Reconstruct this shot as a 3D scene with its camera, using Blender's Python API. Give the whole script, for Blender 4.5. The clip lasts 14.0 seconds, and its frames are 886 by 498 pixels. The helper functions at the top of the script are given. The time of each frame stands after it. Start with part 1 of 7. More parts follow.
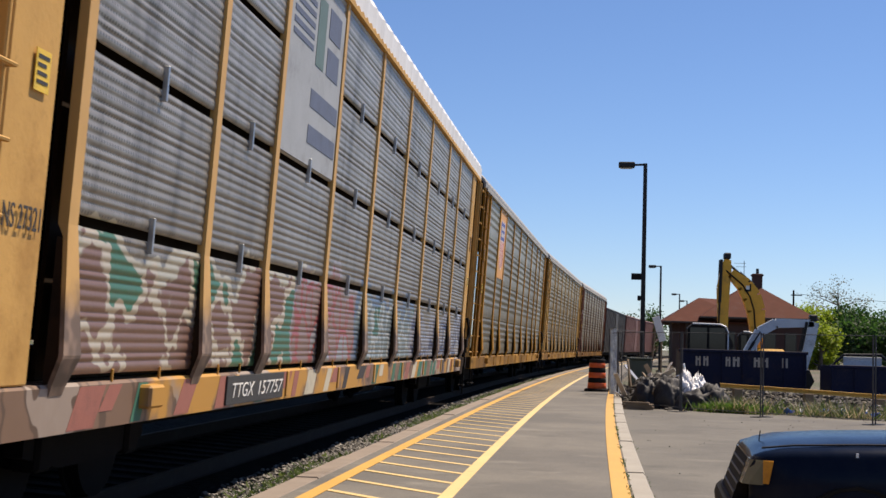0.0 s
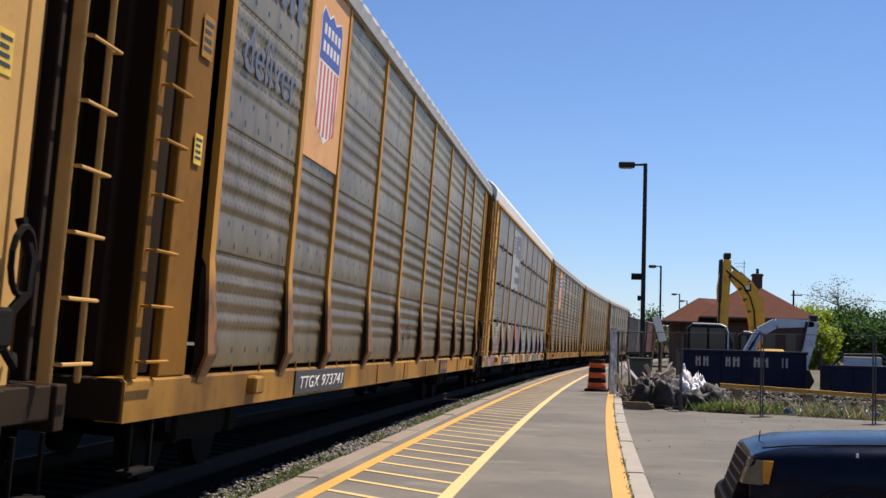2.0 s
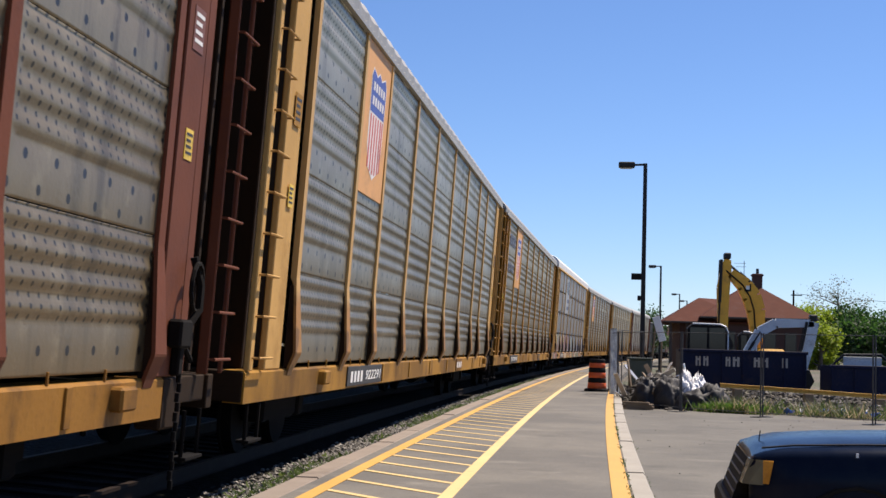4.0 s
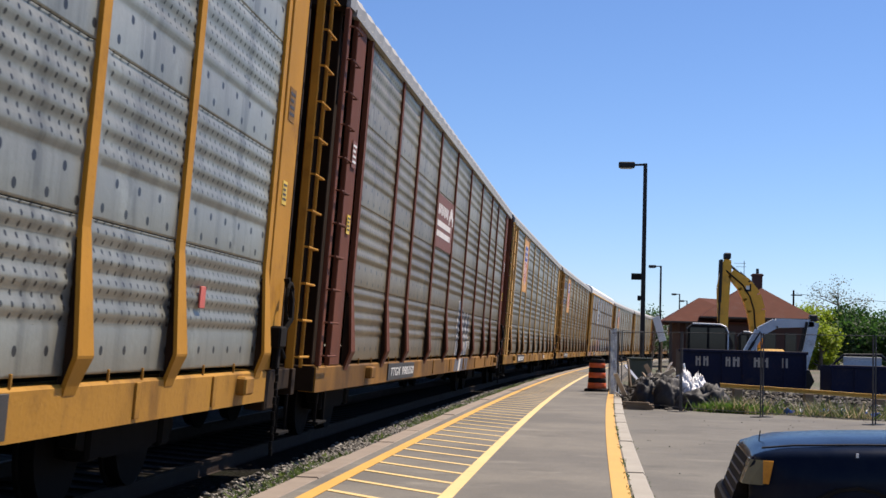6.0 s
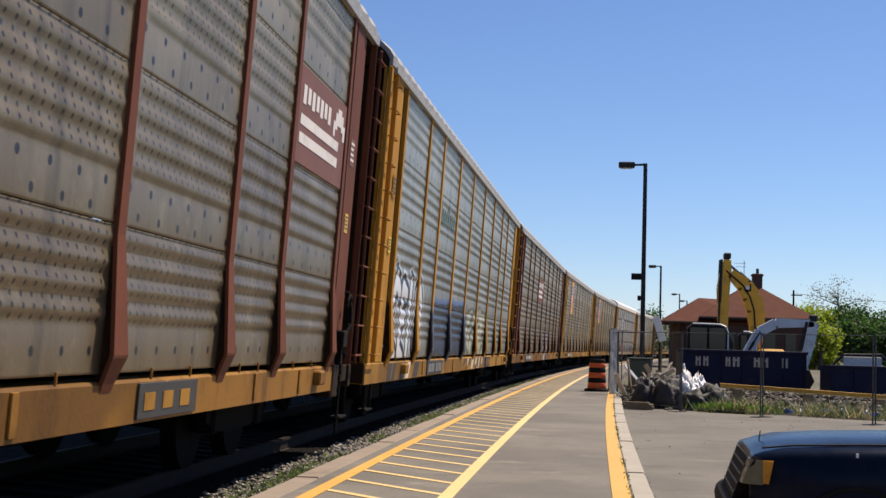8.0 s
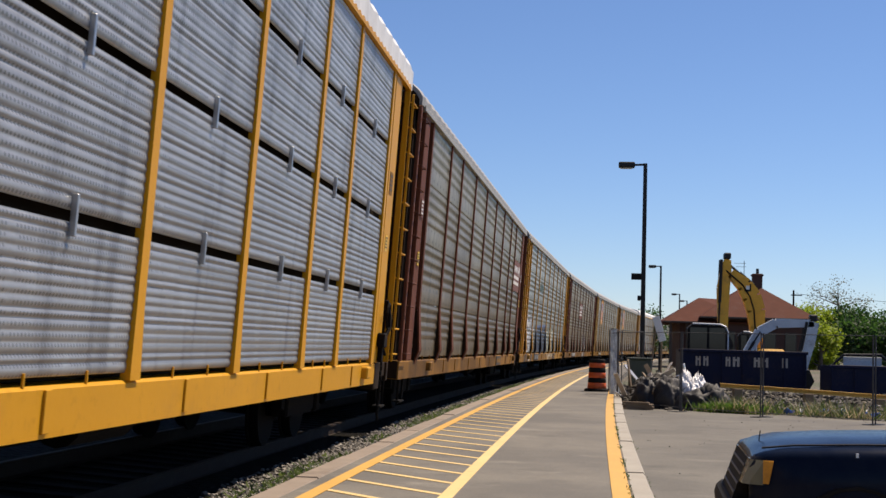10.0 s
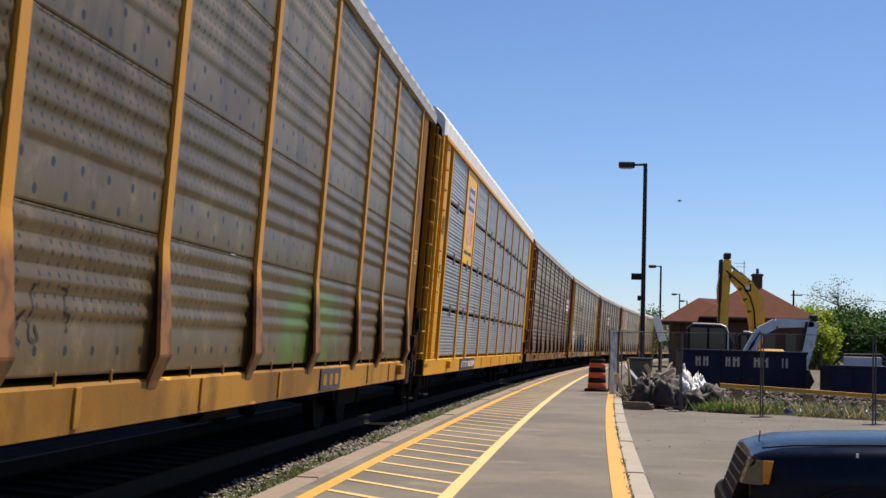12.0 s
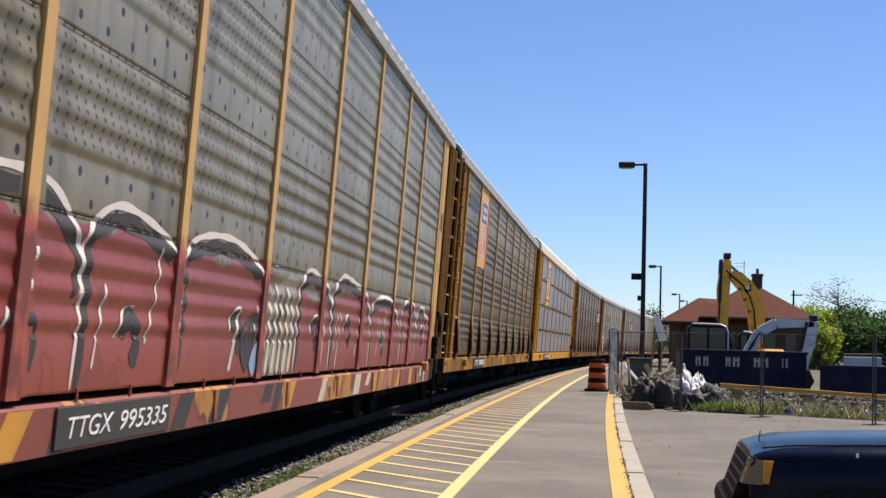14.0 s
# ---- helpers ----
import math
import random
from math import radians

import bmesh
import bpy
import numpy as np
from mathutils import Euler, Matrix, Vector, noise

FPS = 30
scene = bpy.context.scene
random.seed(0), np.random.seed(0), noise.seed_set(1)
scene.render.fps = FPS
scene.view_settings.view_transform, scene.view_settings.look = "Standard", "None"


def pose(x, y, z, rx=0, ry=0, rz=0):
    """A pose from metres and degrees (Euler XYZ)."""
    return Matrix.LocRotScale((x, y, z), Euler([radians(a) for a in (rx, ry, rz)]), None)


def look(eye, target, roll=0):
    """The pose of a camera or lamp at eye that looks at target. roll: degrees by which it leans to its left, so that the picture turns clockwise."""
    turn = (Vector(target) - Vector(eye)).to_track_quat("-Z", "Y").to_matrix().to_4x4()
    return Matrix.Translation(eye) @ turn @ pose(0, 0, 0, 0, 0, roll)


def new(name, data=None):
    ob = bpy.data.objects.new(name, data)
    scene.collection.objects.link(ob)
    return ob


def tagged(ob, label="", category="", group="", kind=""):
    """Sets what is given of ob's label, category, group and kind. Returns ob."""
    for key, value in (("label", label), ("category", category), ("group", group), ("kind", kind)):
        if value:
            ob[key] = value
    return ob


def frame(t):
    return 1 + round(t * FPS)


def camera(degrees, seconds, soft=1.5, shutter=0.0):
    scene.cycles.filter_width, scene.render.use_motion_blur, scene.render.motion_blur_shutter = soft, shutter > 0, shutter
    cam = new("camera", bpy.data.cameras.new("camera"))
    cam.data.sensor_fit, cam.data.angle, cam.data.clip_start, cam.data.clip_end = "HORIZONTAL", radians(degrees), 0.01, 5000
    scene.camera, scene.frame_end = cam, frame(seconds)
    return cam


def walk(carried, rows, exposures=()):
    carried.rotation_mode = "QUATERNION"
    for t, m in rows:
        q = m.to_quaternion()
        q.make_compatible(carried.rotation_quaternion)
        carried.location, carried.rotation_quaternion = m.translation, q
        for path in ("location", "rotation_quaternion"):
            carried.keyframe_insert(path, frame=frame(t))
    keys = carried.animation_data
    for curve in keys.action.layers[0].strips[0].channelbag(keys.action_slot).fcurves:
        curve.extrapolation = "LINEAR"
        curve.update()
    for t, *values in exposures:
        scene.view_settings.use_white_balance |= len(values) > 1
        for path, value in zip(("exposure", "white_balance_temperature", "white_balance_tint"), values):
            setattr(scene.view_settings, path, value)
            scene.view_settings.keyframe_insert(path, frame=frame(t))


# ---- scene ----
# ---- camera: it stands still beside the platform, 1.39 m over the rails ----
EYE = Vector((0, 0, 1.386))
YAW, PITCH = radians(5.897), radians(3.977)
AIM = EYE + Vector((-math.sin(YAW) * math.cos(PITCH), math.cos(YAW) * math.cos(PITCH), math.sin(PITCH)))
cam = camera(36.18, 14.0, soft=1.5, shutter=0.04)
walk(cam, [(0.0, look(EYE, AIM, 1.629)), (14.0, look(EYE, AIM, 1.629))],
     exposures=[(t, 0.55 + e, k, 18) for t, e, k in ((0, 0.02, 6100), (1.5, 0.0, 5950), (3, 0.15, 5850), (5.5, 0.13, 5800), (6.5, 0.1, 5900), (7.5, 0.0, 6000), (8.2, 0.04, 6150),
                (10.5, -0.08, 6150), (11, -0.1, 6150), (12, 0.03, 6150), (12.5, 0.0, 6050), (13, -0.06, 5950), (14, 0.18, 5950))])

# ---- light: a high sun ahead and to the right of the camera ----
SUN_ELEVATION, SUN_AZIMUTH = 59.0, 46.0  # degrees over the horizon, degrees from +y towards +x
sun_dir = Vector((math.sin(radians(SUN_AZIMUTH)) * math.cos(radians(SUN_ELEVATION)),
                  math.cos(radians(SUN_AZIMUTH)) * math.cos(radians(SUN_ELEVATION)), math.sin(radians(SUN_ELEVATION))))
sun = new("sun", bpy.data.lights.new("sun", "SUN"))
sun.data.energy, sun.data.angle, sun.data.color = 4.9, radians(0.55), (1.0, 0.86, 0.63)
sun.matrix_world = look(sun_dir * 60, (0, 0, 0))
world = bpy.data.worlds.new("sky")
scene.world = world
world.use_nodes = True
sky = world.node_tree.nodes.new("ShaderNodeTexSky")
sky.sky_type, sky.sun_disc = "NISHITA", False
sky.sun_elevation, sky.sun_rotation = radians(SUN_ELEVATION), radians(SUN_AZIMUTH)
sky.air_density, sky.dust_density, sky.ozone_density, sky.altitude = 0.9, 0.0, 6.2, 0
backdrop = world.node_tree.nodes["Background"]
world.node_tree.links.new(sky.outputs[0], backdrop.inputs[0])
backdrop.inputs[1].default_value = 0.072


# ---- materials ----
class Nodes:
    """A small builder of node materials."""

    def __init__(self, name, roughness=0.7, metallic=0.0):
        self.mat = bpy.data.materials.new(name)
        self.mat.use_nodes = True
        self.tree = self.mat.node_tree
        self.bsdf = self.tree.nodes["Principled BSDF"]
        self.bsdf.inputs["Roughness"].default_value = roughness
        self.bsdf.inputs["Metallic"].default_value = metallic
        self.coord = self.tree.nodes.new("ShaderNodeTexCoord").outputs["Object"]

    def put(self, value, socket):
        if isinstance(value, bpy.types.NodeSocket):
            self.tree.links.new(value, socket)
        elif isinstance(value, (tuple, list)) and len(value) == 3 and socket.type == "RGBA":
            socket.default_value = (*value, 1)
        else:
            socket.default_value = value

    def node(self, kind, out=0, **values):
        n = self.tree.nodes.new(kind)
        for key, value in values.items():
            self.put(value, n.inputs[key.replace("_", " ")])
        return n.outputs[out]

    def scaled(self, sx, sy, sz, source=None, move=(0, 0, 0)):
        n = self.tree.nodes.new("ShaderNodeMapping")
        self.put(source or self.coord, n.inputs["Vector"])
        n.inputs["Scale"].default_value = (sx, sy, sz)
        n.inputs["Location"].default_value = move
        return n.outputs[0]

    def noise(self, scale, detail=4.0, vector=None, rough=0.55):
        return self.node("ShaderNodeTexNoise", 0, Vector=vector or self.coord, Scale=scale, Detail=detail, Roughness=rough)

    def math(self, op, a, b=0.0, clamp=False):
        n = self.tree.nodes.new("ShaderNodeMath")
        n.operation, n.use_clamp = op, clamp
        self.put(a, n.inputs[0])
        self.put(b, n.inputs[1])
        return n.outputs[0]

    def step(self, value, low, high):
        """0 under low, 1 over high, smooth between (low may exceed high)."""
        n = self.tree.nodes.new("ShaderNodeMapRange")
        n.interpolation_type = "SMOOTHSTEP"
        flip = low > high
        self.put(value, n.inputs["Value"])
        n.inputs["From Min"].default_value, n.inputs["From Max"].default_value = min(low, high), max(low, high)
        n.inputs["To Min"].default_value, n.inputs["To Max"].default_value = (1, 0) if flip else (0, 1)
        return n.outputs[0]

    def mix(self, factor, a, b):
        n = self.tree.nodes.new("ShaderNodeMix")
        n.data_type = "RGBA"
        self.put(factor, n.inputs[0])
        self.put(a, n.inputs[6])
        self.put(b, n.inputs[7])
        return n.outputs[2]

    def axes(self, source=None):
        n = self.tree.nodes.new("ShaderNodeSeparateXYZ")
        self.put(source or self.coord, n.inputs[0])
        return n.outputs

    def random(self):
        return self.tree.nodes.new("ShaderNodeObjectInfo").outputs["Random"]

    def island(self):
        return self.tree.nodes.new("ShaderNodeNewGeometry").outputs["Random Per Island"]

    def done(self, colour, roughness=None, height=None, depth=0.01, strength=0.6):
        self.put(colour, self.bsdf.inputs["Base Color"])
        if roughness is not None:
            self.put(roughness, self.bsdf.inputs["Roughness"])
        if height is not None:
            n = self.tree.nodes.new("ShaderNodeBump")
            n.inputs["Strength"].default_value, n.inputs["Distance"].default_value = strength, depth
            self.put(height, n.inputs["Height"])
            self.tree.links.new(n.outputs[0], self.bsdf.inputs["Normal"])
        return self.mat


def shade(c, k):
    return tuple(min(1.0, v * k) for v in c)


def worn(name, colour, roughness=0.6, metallic=0.0, scale=3.0, spread=0.35, dirt=(0.06, 0.05, 0.04), dirt_amount=0.35, bump=0.004):
    """Paint, stone or metal with blotches, fine grain and dirt."""
    m = Nodes(name, roughness, metallic)
    big, fine = m.noise(scale, 5), m.noise(scale * 14, 3)
    c = m.mix(big, shade(colour, 1 - spread), shade(colour, 1 + spread))
    c = m.mix(m.math("MULTIPLY", m.step(m.noise(scale * 0.6, 7, rough=0.7), 0.5, 0.72), dirt_amount), c, dirt)
    c = m.mix(m.math("MULTIPLY", m.step(fine, 0.55, 0.75), 0.25), c, shade(colour, 0.55))
    return m.done(c, None, fine, bump, 0.5)


def asphalt(name, colour, warm):
    m = Nodes(name, 0.85)
    patches, grain = m.noise(0.35, 5, rough=0.65), m.noise(55, 3)
    c = m.mix(m.step(patches, 0.35, 0.68), colour, warm)
    c = m.mix(m.math("MULTIPLY", m.step(m.noise(1.6, 6, rough=0.7), 0.52, 0.72), 0.5), c, shade(colour, 0.62))
    streak = m.noise(1.0, 5, m.scaled(0.9, 1.5, 1), 0.65)
    c = m.mix(m.math("MULTIPLY", m.step(streak, 0.56, 0.72), 0.55), c, shade(warm, 1.45))
    c = m.mix(m.math("MULTIPLY", m.step(grain, 0.4, 0.7), 0.4), c, shade(colour, 0.5))
    return m.done(c, None, grain, 0.006, 0.6)


def road_paint(name, colour, base):
    m = Nodes(name, 0.6)
    grain, chips = m.noise(60, 3), m.noise(9, 6, rough=0.75)
    c = m.mix(m.noise(1.2, 4), shade(colour, 0.82), shade(colour, 1.12))
    c = m.mix(m.math("MULTIPLY", m.step(chips, 0.6, 0.68), 0.8), c, base)
    return m.done(c, None, grain, 0.004, 0.5)


M = {}
M["asphalt"] = asphalt("platform_asphalt", (0.104, 0.096, 0.082), (0.164, 0.15, 0.123))
M["lot"] = asphalt("old_lot_asphalt", (0.094, 0.087, 0.073), (0.143, 0.132, 0.108))
M["concrete"] = worn("weathered_concrete", (0.22, 0.178, 0.138), 0.9, 0, 2.5, 0.22, (0.12, 0.09, 0.065), 0.6)
M["kerb"] = worn("pale_kerb_concrete", (0.31, 0.285, 0.24), 0.85, 0, 2.0, 0.2, (0.2, 0.17, 0.13), 0.5)
M["yellow_line"] = road_paint("yellow_road_paint", (0.55, 0.31, 0.05), (0.16, 0.17, 0.13))
M["pale_line"] = road_paint("pale_yellow_road_paint", (0.66, 0.47, 0.19), (0.17, 0.17, 0.13))
M["black_steel"] = worn("black_painted_steel", (0.018, 0.018, 0.02), 0.45, 0, 4, 0.3, (0.05, 0.045, 0.04), 0.2)
# rail and tie colours are lowered to hold the shade under the train
M["rail"] = worn("shade_dark_rusty_rail", (0.022, 0.014, 0.01), 0.75, 0.2, 6, 0.3)
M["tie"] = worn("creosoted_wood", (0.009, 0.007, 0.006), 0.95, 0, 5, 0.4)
M["galvanised"] = worn("galvanised_steel", (0.46, 0.47, 0.48), 0.4, 0.8, 6, 0.2, (0.2, 0.2, 0.2), 0.3)


# ---- building helpers ----
def finish(name, bm, material, smooth=False):
    me = bpy.data.meshes.new(name)
    bm.normal_update()
    bm.to_mesh(me)
    bm.free()
    me.materials.append(material)
    if smooth:
        for p in me.polygons:
            p.use_smooth = True
    return me


def part(name, bm, material, parent=None, label="", smooth=False, m=None):
    ob = new(name, finish(name, bm, material, smooth))
    if parent is not None:
        ob.parent = parent
    if m is not None:
        ob.matrix_basis = m
    if label:
        ob["label"] = label
    return ob


def share(name, mesh, parent=None, m=None, material=None, label=""):
    """Another object on a mesh that exists already."""
    ob = new(name, mesh)
    if parent is not None:
        ob.parent = parent
    if m is not None:
        ob.matrix_basis = m
    if material is not None:
        ob.material_slots[0].link = "OBJECT"
        ob.material_slots[0].material = material
    if label:
        ob["label"] = label
    return ob


def base(name, x, y, z, rz=0.0):
    ob = new(name)
    ob.empty_display_size = 0.2
    ob.matrix_basis = pose(x, y, z, 0, 0, rz)
    return ob


def box(bm, x0, y0, z0, x1, y1, z1, bevel=0.0, m=None):
    made = bmesh.ops.create_cube(bm, size=1)["verts"]
    bmesh.ops.scale(bm, vec=(x1 - x0, y1 - y0, z1 - z0), verts=made)
    bmesh.ops.translate(bm, vec=((x0 + x1) / 2, (y0 + y1) / 2, (z0 + z1) / 2), verts=made)
    if bevel:
        edges = list({e for v in made for e in v.link_edges})
        out = bmesh.ops.bevel(bm, geom=edges, offset=bevel, segments=1, affect="EDGES", profile=0.5)
        made = list({v for f in out["faces"] for v in f.verts} | {v for v in made if v.is_valid})
    if m is not None:
        bmesh.ops.transform(bm, matrix=m, verts=made)
    return made


def tube(bm, a, b, r0, r1=None, sides=10):
    a, b = Vector(a), Vector(b)
    m = Matrix.Translation((a + b) / 2) @ (b - a).to_track_quat("Z", "Y").to_matrix().to_4x4()
    return bmesh.ops.create_cone(bm, cap_ends=True, segments=sides, radius1=r0, radius2=r0 if r1 is None else r1,
                                 depth=(b - a).length, matrix=m)["verts"]


def pipe(bm, points, r, sides=8):
    """One bent round bar through the points."""
    pts = [Vector(p) for p in points]
    rings = []
    side = None
    for i, p in enumerate(pts):
        d = (pts[min(i + 1, len(pts) - 1)] - pts[max(i - 1, 0)]).normalized()
        if side is None:
            side = d.orthogonal().normalized()
        side = (side - d * side.dot(d)).normalized()
        other = d.cross(side)
        rings.append([p + (side * math.cos(k * math.tau / sides) + other * math.sin(k * math.tau / sides)) * r for k in range(sides)])
    made = bmesh.new()
    loft(made, rings)
    temp = bpy.data.meshes.new("bar")
    made.to_mesh(temp)
    made.free()
    bm.from_mesh(temp)
    bpy.data.meshes.remove(temp)


def loft(bm, sections, caps=True):
    """Skin closed rings of equal count."""
    rings = [[bm.verts.new(p) for p in ring] for ring in sections]
    for a, b in zip(rings, rings[1:]):
        n = len(a)
        for i in range(n):
            bm.faces.new((a[i], a[(i + 1) % n], b[(i + 1) % n], b[i]))
    if caps:
        bm.faces.new(list(reversed(rings[0])))
        bm.faces.new(rings[-1])
    bmesh.ops.recalc_face_normals(bm, faces=bm.faces[:])


def prism(bm, outline, x0, x1):
    """An outline of (y, z) drawn out along x."""
    loft(bm, [[(x0, y, z) for y, z in outline], [(x1, y, z) for y, z in outline]])


def words(name, text, size, material, parent, m, width=None, label="", lean=0.0):
    """Lettering as a thin mesh."""
    data = bpy.data.curves.new(name, "FONT")
    data.body, data.size, data.extrude, data.shear = text, size, 0.002, lean
    data.align_x, data.align_y = "CENTER", "CENTER"
    data.resolution_u = 3
    temp = new(name + "_outline", data)
    bpy.context.view_layer.update()
    me = bpy.data.meshes.new_from_object(temp.evaluated_get(bpy.context.evaluated_depsgraph_get()))
    bpy.data.objects.remove(temp)
    if width:
        xs = [v.co.x for v in me.vertices]
        k = width / (max(xs) - min(xs))
        for v in me.vertices:
            v.co.x *= k
    me.materials.clear()
    me.materials.append(material)
    ob = new(name, me)
    ob.parent, ob.matrix_basis = parent, m
    if label:
        ob["label"] = label
    return ob


# ---- the line of the track: a wide curve to the right ----
SIDE_X, BEND, CANT = -3.242, 0.000729, 3.13  # near side of the cars, curvature, superelevation in degrees


def along(s, offset=0.0):
    """Place and heading (radians, to the right) on the line s metres ahead, offset metres to the right of the cars' near side."""
    a = BEND * s
    x = SIDE_X + (1 - math.cos(a)) / BEND + math.cos(a) * offset
    y = math.sin(a) / BEND - math.sin(a) * offset
    return x, y, a


def ribbon(bm, s0, s1, step, profile):
    """Sweep an open profile of (offset, z) along the line."""
    n = max(2, int((s1 - s0) / step) + 1)
    last = None
    for i in range(n + 1):
        s = s0 + (s1 - s0) * i / n
        row = [bm.verts.new((*along(s, o)[:2], z)) for o, z in profile]
        if last:
            for j in range(len(row) - 1):
                bm.faces.new((last[j], last[j + 1], row[j + 1], row[j]))
        last = row


HALF = 1.6
PLATFORM_Z, LOT_Z = 0.1, -0.12
# ---- ground, track bed, platform ----
def build_ground():
    bm = bmesh.new()
    # one sheet to the horizon, with a shallow bed for the track
    # the bank on the far side is unseen, added to block skylight under the train
    profile = [(-3000, 2.4), (-60, 2.4), (-13.5, 2.3), (-10.2, -0.2), (-8.8, -0.6), (-6.5, -0.62), (0.2, -0.62), (3.9, LOT_Z), (30, LOT_Z), (60, -0.3), (3000, -0.5)]
    last = None
    for y in [-1500, -400, -100, -40, *range(-20, 260, 10), 300, 400, 700, 1500, 3500]:
        x0 = along(min(max(y, -40), 260))[0]
        row = [bm.verts.new((x0 + o, y, z)) for o, z in profile]
        if last:
            for j in range(len(row) - 1):
                bm.faces.new((last[j], last[j + 1], row[j + 1], row[j]))
        last = row
    m = Nodes("dusty_ground", 0.95)
    big, fine = m.noise(0.08, 6, rough=0.6), m.noise(6, 5, rough=0.7)
    c = m.mix(m.step(big, 0.4, 0.6), (0.1, 0.085, 0.062), (0.045, 0.06, 0.022))
    c = m.mix(m.step(fine, 0.45, 0.65), c, (0.13, 0.11, 0.085))
    g = part("ground", bm, m.done(c, None, fine, 0.05, 0.7))
    tagged(g, "dusty open ground with sparse weeds", "ground", kind="structure")
    bm = bmesh.new()
    for y0, y1 in [(-12, 34.2)]:
        xs = [0.62, 2, 4, 7, 11, 16, 24]
        ys = np.linspace(y0, y1, 30)
        grid = []
        for y in ys:
            left = along(y, 3.86)[0]
            row = []
            for i, x in enumerate(xs):
                xx = left if i == 0 else left + x
                far = min(y, 34.6 - 0.115 * (xx - 2.2) + 0.25 * noise.noise((xx * 0.9, 3.1, 0)))
                row.append(bm.verts.new((xx, far, LOT_Z + 0.022 + 0.012 * noise.noise((xx * 0.4, y * 0.4, 0)))))
            grid.append(row)
        for a, b in zip(grid, grid[1:]):
            for j in range(len(a) - 1):
                bm.faces.new((a[j], a[j + 1], b[j + 1], b[j]))
    lot = part("parking_lot", bm, M["lot"])
    tagged(lot, "worn grey asphalt parking lot beside the platform", "parking lot", kind="structure")


def build_track():
    bm = bmesh.new()
    # the far shoulder is an added rise that hides the brighter ground beyond
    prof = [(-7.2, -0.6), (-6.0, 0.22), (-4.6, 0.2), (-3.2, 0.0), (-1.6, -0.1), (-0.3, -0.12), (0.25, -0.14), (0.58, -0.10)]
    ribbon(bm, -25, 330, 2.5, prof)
    m = Nodes("shade_black_ballast", 0.95)
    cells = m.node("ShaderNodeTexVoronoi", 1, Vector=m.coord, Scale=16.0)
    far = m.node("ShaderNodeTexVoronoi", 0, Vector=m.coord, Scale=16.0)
    # stone tones near black: the shade under the train is put into them
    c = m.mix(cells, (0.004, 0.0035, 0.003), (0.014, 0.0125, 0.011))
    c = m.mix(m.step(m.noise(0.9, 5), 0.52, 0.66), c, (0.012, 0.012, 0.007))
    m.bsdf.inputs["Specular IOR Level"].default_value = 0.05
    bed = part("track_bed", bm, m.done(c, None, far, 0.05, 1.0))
    tagged(bed, "crushed-stone ballast bed with weeds, coloured near-black for shade under the train", "track bed", kind="structure")
    track = tagged(base("railway_track", 0, 0, 0), "curved railway track with rusty steel rails on wooden ties", "railway track")
    for name, off in (("rail", -1.6 + 0.74), ("rail", -1.6 - 0.74)):
        z = 0.087 - (off + 1.6) * math.tan(radians(CANT)) - 0.0
        bm = bmesh.new()
        ribbon(bm, -25, 330, 4, [(off - 0.07, z - 0.17), (off - 0.01, z - 0.15), (off - 0.01, z - 0.04), (off - 0.036, z - 0.03), (off - 0.036, z),
                                 (off + 0.036, z), (off + 0.036, z - 0.03), (off + 0.01, z - 0.04), (off + 0.01, z - 0.15), (off + 0.07, z - 0.17)])
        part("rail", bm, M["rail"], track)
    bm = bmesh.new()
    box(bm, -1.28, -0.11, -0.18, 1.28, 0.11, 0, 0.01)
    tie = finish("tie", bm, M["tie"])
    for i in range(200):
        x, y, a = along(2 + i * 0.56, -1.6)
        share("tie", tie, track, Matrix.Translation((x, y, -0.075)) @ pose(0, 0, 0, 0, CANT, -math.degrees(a)))


